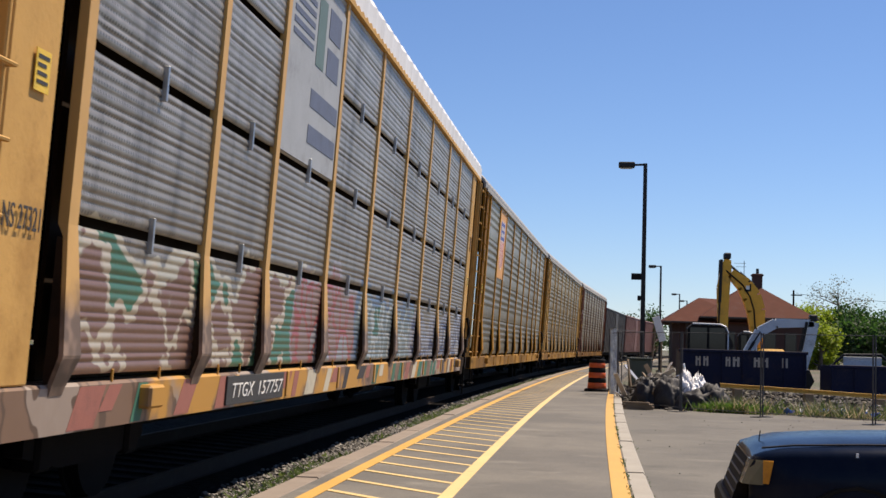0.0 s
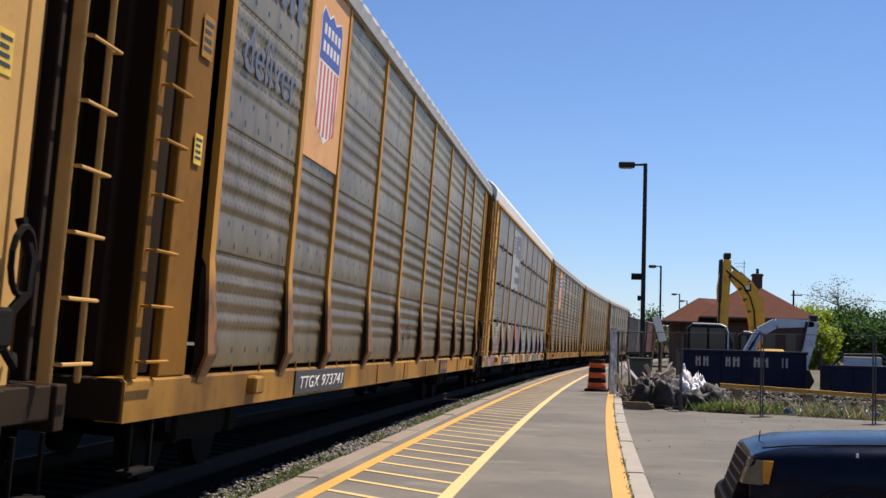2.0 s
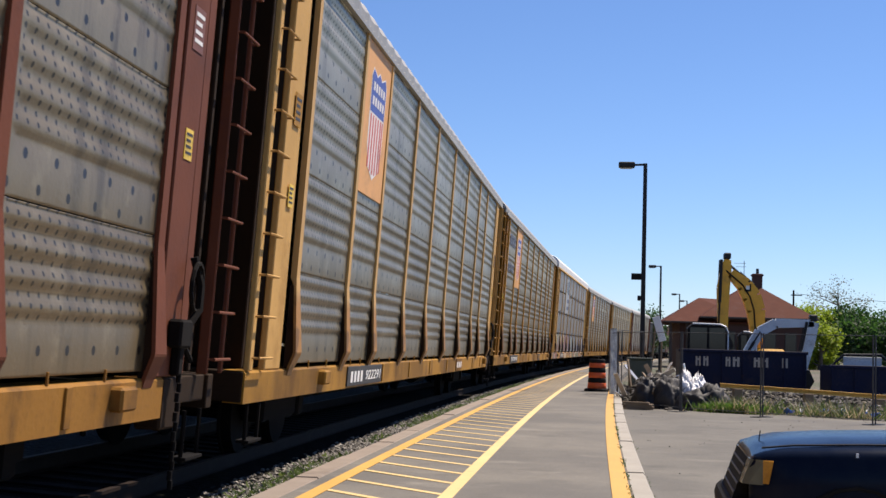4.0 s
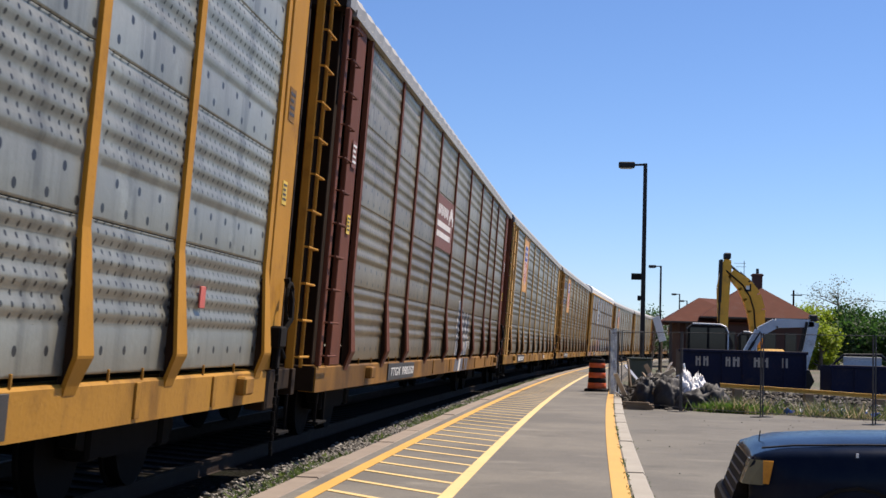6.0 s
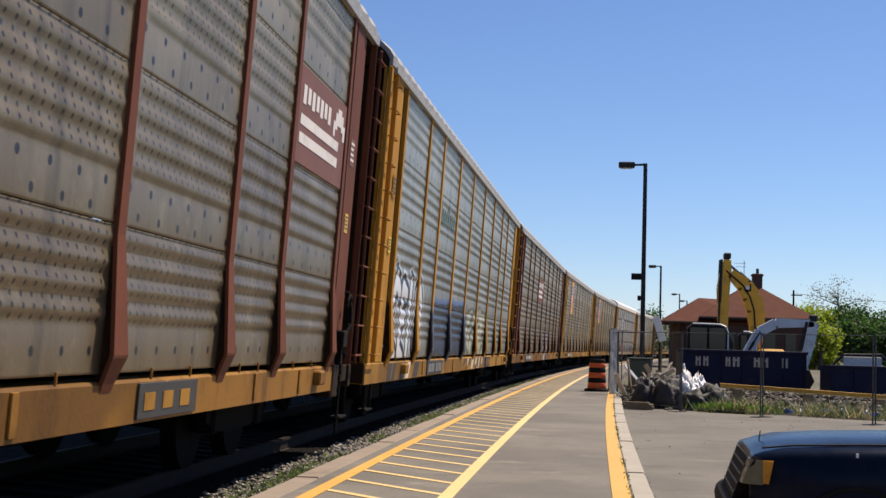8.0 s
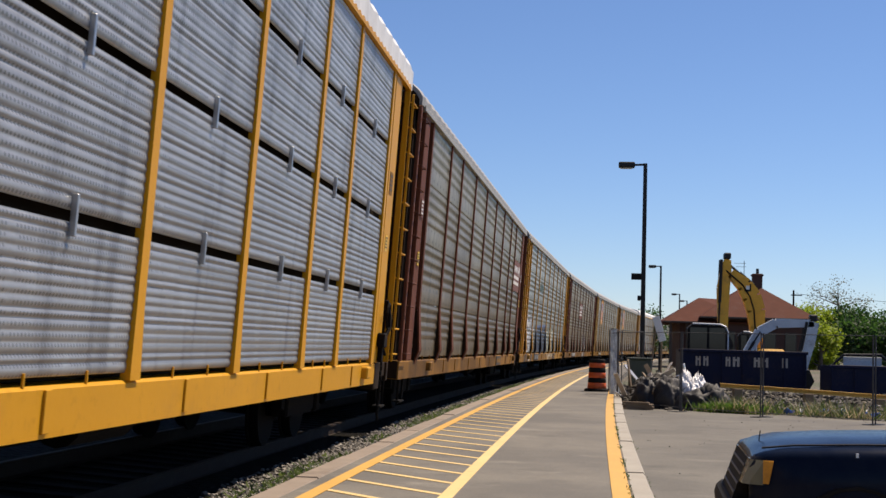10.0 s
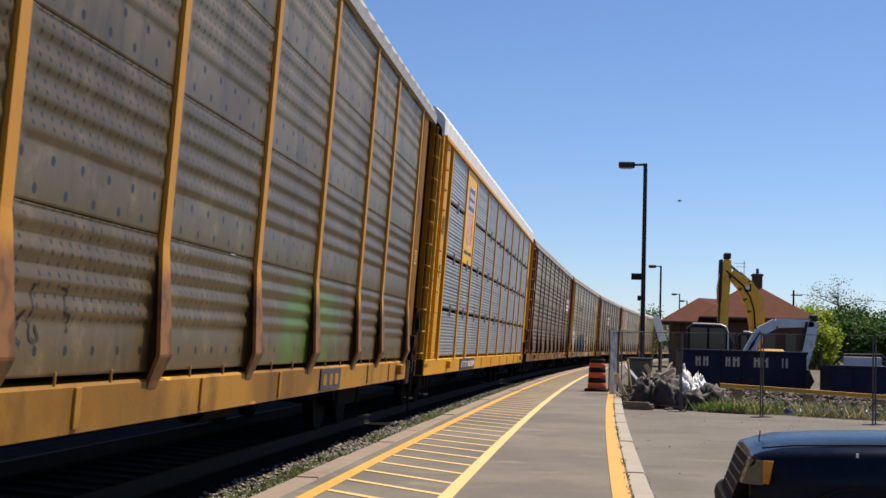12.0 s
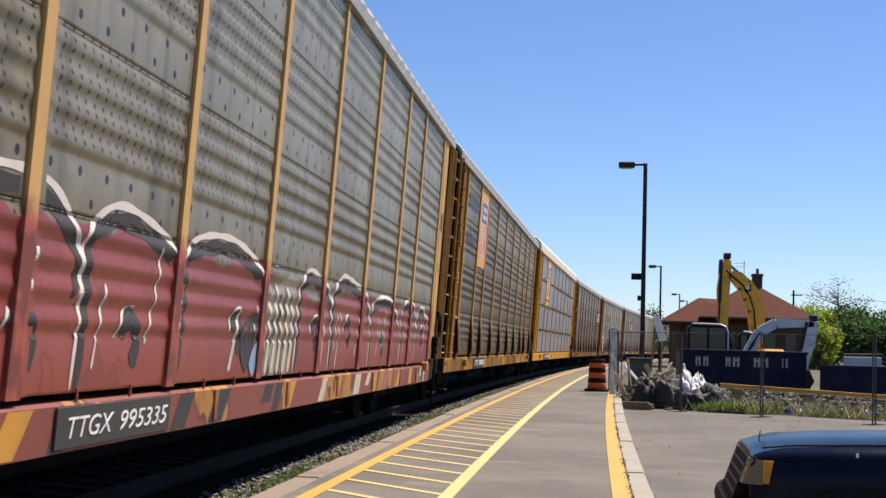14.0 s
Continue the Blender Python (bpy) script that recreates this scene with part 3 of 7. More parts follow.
def sill_mesh(side):
    bm = bmesh.new()
    x = side * (HALF + 0.01)
    ring = [(0.0, 0.76), (0.0, 1.05), (-0.02, 1.07), (-0.22, 1.07), (-0.22, 1.04), (-0.05, 1.02), (-0.05, 0.8), (-0.2, 0.78), (-0.2, 0.76)]
    loft(bm, [[(x + side * o, y, z) for o, z in ring] for y in ((-HALF_BODY, 12.2) if side > 0 else (-12.2, HALF_BODY))])
    return finish("side_sill", bm, M["sill_aged"])


def end_sill_mesh():
    bm = bmesh.new()
    box(bm, -HALF + 0.01, HALF_BODY - 0.15, 0.77, HALF - 0.01, HALF_BODY + 0.02, 1.065, 0.01)
    # dark blocks added past the shortened sill, in place of shade at the end
    box(bm, HALF - 0.34, 12.74, 0.84, HALF - 0.04, HALF_BODY - 0.16, 1.06, 0.01)
    box(bm, HALF - 0.2, 12.21, 0.66, HALF + 0.01, 12.73, 1.069, 0.02)
    return finish("end_sill", bm, M["sill_aged"])


def frame_mesh():
    bm = bmesh.new()
    box(bm, -1.36, -13.2, 0.98, 1.36, 13.2, 1.04)
    loft(bm, [[(-0.35, y, z), (0.35, y, z), (0.35, y, 1.0), (-0.35, y, 1.0)] for y, z in ((-13.2, 0.72), (-8.4, 0.72), (-6.5, 0.42), (6.5, 0.42), (8.4, 0.72), (13.2, 0.72))])
    for y in np.linspace(-12, 12, 13):
        box(bm, -1.5, y - 0.08, 0.8, 1.5, y + 0.08, 1.0)
    for x, y in ((1.1, 2.2), (-1.1, -3.0)):
        tube(bm, (x - 0.1, y - 0.6, 0.7), (x - 0.1, y + 0.6, 0.7), 0.18, sides=12)
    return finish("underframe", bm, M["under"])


def coupler_mesh():
    bm = bmesh.new()
    box(bm, -0.12, 13.5, 0.74, 0.12, 14.1, 0.98, 0.04)
    loft(bm, [[(-0.2, 14.02, z), (-0.08, 14.2, z), (0.05, 14.24, z), (0.1, 14.1, z), (0.22, 14.16, z), (0.2, 13.98, z)] for z in (0.72, 1.0)])
    return finish("coupler", bm, M["under"])


def hose_mesh():
    bm = bmesh.new()
    pipe(bm, [(0.4, 13.6, 0.8), (0.42, 13.75, 0.55), (0.38, 13.95, 0.42), (0.3, 14.18, 0.45)], 0.03, 6)
    return finish("brake_hose", bm, M["under"])


def step_mesh():
    bm = bmesh.new()
    pipe(bm, [(HALF - 0.02, 12.95, 0.78), (HALF - 0.02, 12.95, 0.36), (HALF - 0.02, 13.4, 0.36), (HALF - 0.02, 13.4, 0.78)], 0.02, 6)
    box(bm, HALF - 0.1, 12.93, 0.37, HALF + 0.03, 13.42, 0.4, 0.005)
    return finish("stirrup_step", bm, M["under"])


def gear_box_mesh():
    bm = bmesh.new()
    box(bm, HALF - 0.02, -0.16, 0.86, HALF + 0.1, 0.16, 1.03, 0.02)
    return finish("brake_box", bm, M["sill_aged"])


KIT, WHEELS = {}, []


def kit():
    for i in range(len(BAYS)):
        y0, y1 = POSTS[i] + 0.03, POSTS[i + 1] - 0.03
        for kind in ("slot", "mesh"):
            for r, row in enumerate(ROWS[kind]):
                KIT[kind, i, r] = panel_mesh(kind, [row], y0, y1, 1)
            KIT[kind, i, "far"] = panel_mesh(kind, ROWS[kind], y0, y1, -1)
    for kind in (True, False, "flush"):
        KIT["post", kind] = post_mesh(kind)
    # dark sheet added behind the slots to stop light coming through
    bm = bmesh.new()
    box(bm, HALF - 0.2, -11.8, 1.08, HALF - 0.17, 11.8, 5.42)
    KIT["inner"] = finish("slot_blackout", bm, M["gap_dark"])
    KIT["foot_wedge"], KIT["clip"] = foot_wedge_mesh(), clip_mesh()
    for sign in (1, -1):
        KIT["end_panel", sign] = upright(-12.3, -12.95, -0.06, 0.0) if sign < 0 else upright(11.98, 12.5, -0.06, 0.012)
        # dark sheet added behind the end panels, where there is only a shaded recess
        KIT["recess", sign] = upright(sign * 11.9, sign * 13.5, -0.42, -0.3, 1.072, 5.4, 0)
    KIT["stringer", 1, 0], KIT["stringer", 1, 1] = upright(13.26, 13.29, -0.05, 0.05), upright(13.75, 13.78, 0.0, 0.045)
    KIT["stringer", -1, 0], KIT["stringer", -1, 1] = upright(-13.05, -13.09, -0.03, 0.04), upright(-13.5, -13.64, -0.03, 0.03)
    KIT["ladder_back"] = upright(-12.96, -13.6, -0.1, -0.05)
    # narrow bars and rolled edges beside the end doors
    KIT["edge_bar"] = upright(12.6, 12.8, -0.09, -0.02)
    bm = bmesh.new()
    for y, x, r in ((12.95, HALF - 0.14, 0.05), (13.1, HALF - 0.2, 0.06)):
        tube(bm, (x, y, 1.075), (x, y, 5.5), r, sides=10)
    KIT["door_edge"] = finish("door_edge", bm, M["door_brown"], True)
    bm = bmesh.new()
    pipe(bm, [(HALF + 0.02, 13.275, 0), (HALF + 0.1, 13.27, 0), (HALF + 0.1, 13.775, 0), (HALF + 0.02, 13.765, 0)], 0.013, 6)
    KIT["rung", 1] = finish("rung", bm, M["post_aged"])
    bm = bmesh.new()
    pipe(bm, [(HALF + 0.02, -13.07, 0), (HALF + 0.1, -13.075, 0), (HALF + 0.1, -13.57, 0), (HALF + 0.02, -13.57, 0)], 0.013, 6)
    KIT["rung", -1] = finish("rung", bm, M["post_aged"])
    bm = bmesh.new()
    box(bm, -0.25, 13.26, 1.08, 0.25, 13.34, 5.5, 0.012)
    KIT["leaf"] = finish("door_leaf", bm, M["gap_dark"])
    bm = bmesh.new()
    arc = roof_arc(0.0, 0.05)
    ring = arc + [(-x, z) for x, z in reversed(arc)]
    loft(bm, [[(x, y, z) for x, z in ring] for y in (13.2, 13.62)])
    KIT["header"] = finish("door_header", bm, M["gap_dark"])
    bm = bmesh.new()
    box(bm, HALF - 0.01, -0.016, -0.13, HALF + 0.03, 0.016, 0.13, 0.004)
    KIT["latch"] = finish("latch", bm, M["galvanised"])
    KIT["truck"], KIT["wheelset"] = truck_mesh(), wheelset_mesh()
    KIT["roof", True], KIT["roof", False] = roof_mesh(True), roof_mesh(False)
    for side in (1, -1):
        KIT["eave", side], KIT["sill", side] = eave_mesh(side), sill_mesh(side)
    KIT["frame"], KIT["end_sill"], KIT["coupler"], KIT["hose"], KIT["step"], KIT["gear"] = frame_mesh(), end_sill_mesh(), coupler_mesh(), hose_mesh(), step_mesh(), gear_box_mesh()
    bm = bmesh.new()
    box(bm, HALF + 0.008, -0.05, 0.79, HALF + 0.028, 0.05, 1.05, 0.004)
    KIT["stake"] = finish("stake_pocket", bm, M["sill_aged"])
    bm = bmesh.new()
    pipe(bm, [(HALF * 0.6, 13.3, 5.55), (HALF * 0.62, 13.55, 5.85), (HALF * 0.8, 13.75, 5.75), (HALF * 0.98, 13.66, 5.45)], 0.03, 6)
    bm2 = bmesh.new()
    box(bm2, HALF + 0.014, 12.16, 1.3, HALF + 0.13, 12.46, 1.52, 0.02)
    box(bm2, HALF + 0.014, 12.3, 1.08, HALF + 0.09, 12.42, 1.31, 0.015)
    pipe(bm2, [(HALF + 0.08, 12.44, 1.45), (HALF + 0.12, 12.6, 1.6), (HALF + 0.1, 12.66, 1.8), (HALF + 0.04, 12.62, 2.02)], 0.035, 6)
    pipe(bm2, [(HALF + 0.1, 12.56 + 0.15 * math.cos(q), 1.78 + 0.19 * math.sin(q)) for q in np.linspace(0, math.tau, 14)], 0.02, 5)
    pipe(bm2, [(HALF + 0.06, 12.5, 1.3), (HALF + 0.08, 12.62, 1.2), (HALF + 0.02, 12.75, 1.25)], 0.025, 6)
    for k in range(12):
        tube(bm2, (HALF + 0.08, 12.36 + 0.03 * (k % 2), 1.1 - 0.075 * k), (HALF + 0.08, 12.36 + 0.03 * (k % 2), 1.03 - 0.075 * k), 0.02, sides=6)
    KIT["brake"] = finish("hand_brake", bm2, M["under"])
    KIT["grab"] = finish("roof_grab", bm, M["black_steel"])


TURN = pose(0, 0, 0, 0, 0, 180)


def running_gear(car, reach=9.8):
    for y in (-reach, reach):
        t = share("truck", KIT["truck"], car, pose(0, y, 0))
        for q in (-0.89, 0.89):
            WHEELS.append((q, share("wheelset", KIT["wheelset"], t, pose(0, q, 0.46))))


def auto_rack(label, kind, sheet, post, sill, flared=True, tall=False, low_post=None, low_range=(-20, 20), drop=0.0, backed=False):
    car = tagged(base("auto_rack", 0, 0, 0), label, "rail car", "cars of the train")
    end_paint = M["end_dark"] if post is M["post_aged"] and not backed else post
    for i in range(len(BAYS)):
        for r in range(4):
            # a deeper car's lowest sheets reach further down
            deeper = Matrix.Translation((0, 0, 2.117)) @ Matrix.Diagonal((1, 1, 1 + drop / 0.997, 1)) @ Matrix.Translation((0, 0, -2.117)) if drop and r == 0 else None
            share("side_sheet", KIT[kind, i, r], car, deeper, sheet)
        share("side_sheet", KIT[kind, i, "far"], car, None, sheet)
        for k in (0.33, 0.68):
            share("clip", KIT["clip"], car, pose(0, POSTS[i] + BAYS[i] * k, -drop), sill)
        if kind == "slot":
            mid = (POSTS[i] + POSTS[i + 1]) / 2
            for z in (2.1, 3.21, 4.32):
                if i in (1, 2) and z > 3.3:
                    continue
                share("latch", KIT["latch"], car, pose(0, mid, z))
    for y in POSTS:
        near = share("post", KIT["post", flared], car, pose(0, y - 0.05, 0), low_post if low_post and low_range[0] <= y <= low_range[1] else post)
        if flared is True:
            share("foot_wedge", KIT["foot_wedge"], near)
        share("post", KIT["post", flared], car, pose(0, y - 0.05, 0) @ TURN, post)
        if abs(y) < 11:
            share("stake_pocket", KIT["stake"], car, pose(0, y + 1.25, -drop), sill)
    for sign in (1, -1):
        end = None if sign > 0 else TURN
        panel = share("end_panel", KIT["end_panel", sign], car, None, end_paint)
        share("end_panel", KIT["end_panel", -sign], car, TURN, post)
        share("shade_plate", KIT["recess", sign], car, None, M["gap_dark"])
        share("shade_plate", KIT["recess", -sign], car, TURN, M["gap_dark"])
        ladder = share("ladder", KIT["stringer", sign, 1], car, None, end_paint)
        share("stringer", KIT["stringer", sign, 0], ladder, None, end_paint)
        for k in range(11):
            m = pose(0, 0, 1.2 + k * 0.4)
            share("rung", KIT["rung", sign], ladder, m, post)
        if backed and sign < 0:
            share("ladder_back", KIT["ladder_back"], car, None, end_paint)
        if sign > 0:
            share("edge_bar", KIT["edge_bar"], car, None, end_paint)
            share("door_edge", KIT["door_edge"], car)
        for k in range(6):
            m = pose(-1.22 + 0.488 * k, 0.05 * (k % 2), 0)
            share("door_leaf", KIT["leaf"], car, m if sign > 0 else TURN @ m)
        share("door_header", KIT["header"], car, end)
        share("end_sill", KIT["end_sill"], car, end, M["gap_dark"])
        share("coupler", KIT["coupler"], car, end)
        share("brake_hose", KIT["hose"], car, end)
        share("stirrup_step", KIT["step"], car, None if sign > 0 else Matrix.Diagonal((1, -1, 1, 1)))
        # stencilled notices on the end panel, kept as plain bars
        y = 12.25 if sign > 0 else -12.55
        for z, w, h, mat in ((2.75, 0.2, 0.24, "placard"), (3.6, 0.28, 0.34, "board_brown" if post is M["post_red"] else "sill_aged")):
            bm = bmesh.new()
            box(bm, HALF + 0.013, y - w / 2, z, HALF + 0.018, y + w / 2, z + h)
            notice = part("notice", bm, M[mat], panel, "small painted notice")
            for q in range(4):
                bm = bmesh.new()
                box(bm, HALF + 0.0185, y - w * 0.38, z + h * (0.18 + 0.2 * q), HALF + 0.021, y + w * (0.38 - 0.09 * (q % 3)), z + h * (0.27 + 0.2 * q))
                part("notice_line", bm, M["black_letters"] if mat == "placard" else M["white_letters"] if post is M["post_red"] else M["black_letters"], car)
    # the added dark sheet keeps the slots black
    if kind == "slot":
        share("slot_blackout", KIT["inner"], car)
    share("hand_brake", KIT["brake"], car)
    share("roof_grab", KIT["grab"], car)
    share("brake_box", KIT["gear"], car, pose(0, -10.2, 0), sill)
    share("brake_box", KIT["gear"], car, pose(0, 11.2, 0), sill)
    share("roof", KIT["roof", tall], car, None, M["roof_white"] if tall else M["roof_grey"])
    for side in (1, -1):
        share("eave_strip", KIT["eave", side], car, None, M["roof_grey"] if not tall else post)
        share("side_sill", KIT["sill", side], car, pose(0, 0, -drop), sill)
    share("underframe", KIT["frame"], car)
    running_gear(car)
    return car


FACE = (90, 0, 90)  # lettering upright on the side that faces the platform


def plate(car, y0, y1, text, tint="black_letters", letters="white_letters", drop=0.0):
    """A dark plate on the sill with the car's mark and number."""
    bm = bmesh.new()
    box(bm, HALF + 0.012, y0, 0.785, HALF + 0.03, y1, 1.045, 0.003)
    p = part("number_board", bm, M[tint], car, "dark painted board with white lettering", m=pose(0, 0, -drop))
    if text:
        split = text.split()
        wide = [0.88] if len(split) == 1 else [0.36, 0.46]
        mids = [0.5] if len(split) == 1 else [0.24, 0.72]
        for word, w, u in zip(split, wide, mids):
            if word[0] == "|":
                for q in range(len(word)):
                    a = y0 + (y1 - y0) * (u - w / 2 + w * (q + 0.15) / len(word))
                    bm = bmesh.new()
                    box(bm, HALF + 0.031, a, 0.83, HALF + 0.035, a + (y1 - y0) * w * 0.6 / len(word), 0.98)
                    part("letter_bar", bm, M[letters], p)
                continue
            words("lettering", word, 0.19, M[letters], p, pose(HALF + 0.033, y0 + (y1 - y0) * u, 0.905, *FACE), (y1 - y0) * w, "", 0.22)
    else:
        for q in range(9):
            if q != 4:
                a = y0 + (y1 - y0) * (0.08 + 0.094 * q)
                bm = bmesh.new()
                box(bm, HALF + 0.031, a, 0.83, HALF + 0.035, a + (y1 - y0) * 0.055, 0.99)
                part("letter_bar", bm, M["galvanised"], p)


def mark_plate(car, y0, y1, tint, bars):
    """A plate on the sill with the owner's mark as three plain blocks."""
    bm = bmesh.new()
    box(bm, HALF + 0.012, y0, 0.785, HALF + 0.03, y1, 1.045, 0.003)
    p = part("mark_board", bm, M[tint], car, "painted board with a three-block mark")
    wide = (y1 - y0) * 0.17
    for q in range(3):
        y = y0 + (y1 - y0) * (0.08 + 0.3 * q)
        bm = bmesh.new()
        box(bm, HALF + 0.031, y, 0.845, HALF + 0.035, y + wide, 0.975, 0.001)
        part("mark_block", bm, M[bars], p)


def shield(car, y0, y1, z0, z1, board, slogan=None):
    """An upright board in one bay with a striped shield."""
    x = HALF + 0.002
    bm = bmesh.new()
    box(bm, x - 0.012, y0, z0, x, y1, z1, 0.002)
    b = part("emblem_board", bm, M[board], car, "painted emblem board")
    mid, w = (y0 + y1) / 2, (y1 - y0) * 0.62
    top, bot = z1 - 0.3, z1 - 1.78
    tall = top - bot

    def piece(name, pts, depth, mat, parent):
        bm = bmesh.new()
        loft(bm, [[(x + d, mid + u * w, bot + v * tall) for u, v in pts] for d in (0.001, depth)])
        return part(name, bm, M[mat], parent)
    body = piece("shield", [(-0.5, 0.92), (-0.4, 1.0), (-0.15, 0.95), (0, 1.0), (0.15, 0.95), (0.4, 1.0), (0.5, 0.92), (0.47, 0.3), (0.35, 0.1), (0, 0.0), (-0.35, 0.1), (-0.47, 0.3)], 0.003, "emblem_white", b)
    piece("shield_top", [(-0.47, 0.92), (-0.39, 0.985), (-0.15, 0.935), (0, 0.985), (0.15, 0.935), (0.39, 0.985), (0.47, 0.92), (0.46, 0.6), (-0.46, 0.6)], 0.005, "emblem_blue", b)
    for v in (0.8, 0.67):
        for u in (-0.36, -0.2, -0.04, 0.12, 0.28):
            piece("letter_bar", [(u, v), (u + 0.1, v), (u + 0.1, v + 0.08), (u, v + 0.08)], 0.007, "emblem_white", b)
    for u in (-0.4, -0.24, -0.08, 0.08, 0.24, 0.36):
        low = 0.04 + 0.22 * abs(u + 0.03) ** 1.5
        piece("stripe", [(u, low), (u + 0.075, low + 0.01), (u + 0.075, 0.58), (u, 0.58)], 0.005, "emblem_red", b)
    if slogan:
        words("slogan", slogan, 0.12, M["slogan_blue"], b, pose(x + 0.004, mid, z0 + 0.25, *FACE), (y1 - y0) * 0.8)


kit()
GREY, SHADE = (0.43, 0.415, 0.375), (0.31, 0.265, 0.19)
SHEETS = {}
m, c, f = screen("old_galvanised_sheet", GREY, SHADE, 1, "mesh")
SHEETS["old_grey"] = sheet_done(m, c, f)
m, c, f = screen("dusty_tan_sheet", (0.41, 0.345, 0.225), (0.27, 0.2, 0.1), 2, "mesh", 0.5)
SHEETS["tan"] = sheet_done(m, c, f)
m, c, f = screen("tan_sheet_green_smear", (0.37, 0.29, 0.165), (0.2, 0.14, 0.055), 6, "mesh", 0.75)
smear = m.math("MULTIPLY", m.step(m.axes()[1], 2.2, 3.2), m.step(m.axes()[1], 6.2, 5.0))
smear = m.math("MULTIPLY", smear, m.step(m.math("ADD", m.axes()[2], m.noise(1.5, 4)), 2.65, 2.2))
smear = m.math("MULTIPLY", smear, m.step(m.noise(2.2, 5, None, 0.7), 0.3, 0.6))
c = m.mix(m.math("MULTIPLY", smear, 0.8), c, (0.085, 0.19, 0.01))
SHEETS["tan_green"] = sheet_done(m, c, f)
m, c, f = screen("cool_grey_sheet_lettered", (0.47, 0.49, 0.5), (0.37, 0.375, 0.355), 3, "mesh", 0.35)
c = strokes(m, c, [(-10.95, 2.2, -11.3, 2.42), (-11.3, 2.42, -11.58, 2.0), (-11.58, 2.0, -11.5, 1.4), (-11.5, 1.4, -11.1, 1.15),
                   (-10.6, 2.3, -10.68, 1.25), (-10.6, 2.3, -10.2, 2.2), (-10.65, 1.78, -10.3, 1.8), (-10.68, 1.25, -10.25, 1.1),
                   (-9.72, 2.4, -9.8, 1.05), (-9.1, 2.25, -8.75, 2.4), (-8.75, 2.4, -8.4, 2.1), (-8.4, 2.1, -8.45, 1.4), (-8.45, 1.4, -8.8, 1.1), (-8.8, 1.1, -9.15, 1.4), (-9.15, 1.4, -9.1, 2.25)],
            0.13, (0.76, 0.76, 0.75), (0.02, 0.02, 0.024), (0.66, 0.68, 0.7))
c = paint(m, c, -6.9, -0.9, 1.0, 2.2, (0.045, 0.05, 0.062), (0.07, 0.1, 0.18), (0.06, 0.068, 0.085), (0.12, 0.18, 0.34), (0.32, 0.6), 0.05, 3, 0.12)
c = paint(m, c, -0.7, 4.6, 1.0, 2.2, (0.6, 0.6, 0.45), (0.1, 0.1, 0.075), (0.52, 0.52, 0.4), (0.13, 0.13, 0.1), (0.42, 0.75), 0.11, 4, 0.25)
SHEETS["blue_grey"] = sheet_done(m, c, f)
m, c, f = screen("clean_galvanised_sheet", (0.43, 0.45, 0.47), (0.36, 0.37, 0.38), 4, "slot", 0.3)
SHEETS["new_grey"] = sheet_done(m, c, f)
m, c, f = screen("brown_stained_sheet", (0.4, 0.35, 0.26), (0.27, 0.21, 0.135), 5, "mesh", 0.5)
SHEETS["brown"] = sheet_done(m, c, f)
m, c, f = screen("tan_stained_sheet_tagged", (0.4, 0.345, 0.255), (0.275, 0.21, 0.125), 9, "mesh", 0.5)
SHEETS["brown_tag"] = sheet_done(m, c, f)
m, c, f = screen("old_slotted_sheet_painted", (0.4, 0.385, 0.35), (0.32, 0.285, 0.23), 7, "slot")
c = paint(m, c, -11.8, -5.0, 1.0, 1.95, (0.25, 0.145, 0.105), (0.5, 0.43, 0.32), (0.04, 0.2, 0.11), (0.46, 0.42, 0.32), (1.1, 0.85), 0.07, 11, 0.5, 0.62)
c = paint(m, c, -5.6, -1.4, 1.0, 2.0, (0.3, 0.2, 0.17), (0.34, 0.09, 0.08), (0.32, 0.33, 0.34), (0.3, 0.26, 0.25), (0.4, 0.6), 0.1, 12, 0.5)
c = paint(m, c, -1.8, 3.6, 1.0, 1.95, (0.2, 0.24, 0.24), (0.4, 0.42, 0.4), (0.03, 0.14, 0.08), (0.13, 0.18, 0.26), (0.45, 0.5), 0.1, 13, 0.5)
c = paint(m, c, 3.6, 11.6, 1.0, 1.85, (0.3, 0.3, 0.32), (0.08, 0.09, 0.15), (0.45, 0.45, 0.45), (0.28, 0.28, 0.3), (0.5, 0.6), 0.1, 14, 0.5)
SHEETS["slot_painted"] = sheet_done(m, c, f)
m, c, f = screen("old_sheet_red_lettered", (0.43, 0.4, 0.33), (0.35, 0.29, 0.175), 8, "mesh", 0.4)
c = paint(m, c, -13, -1.2, 0.9, 1.98, (0.33, 0.075, 0.045), (0.24, 0.05, 0.035), (0.29, 0.06, 0.042), (0.27, 0.06, 0.04), (0.9, 0.9), 0.02, 21, 0.2, 0.6)
c = paint(m, c, -1.2, 0.1, 0.9, 1.9, (0.36, 0.33, 0.25), (0.06, 0.06, 0.065), (0.3, 0.1, 0.08), (0.33, 0.3, 0.23), (0.3, 0.6), 0.12, 23, 0.3)
c = paint(m, c, 0.1, 12.5, 0.9, 1.86, (0.33, 0.075, 0.045), (0.24, 0.05, 0.035), (0.28, 0.058, 0.042), (0.27, 0.06, 0.04), (0.9, 0.9), 0.02, 22, 0.2, 0.6)
SHEETS["red_lettered"] = sheet_done(m, c, f)


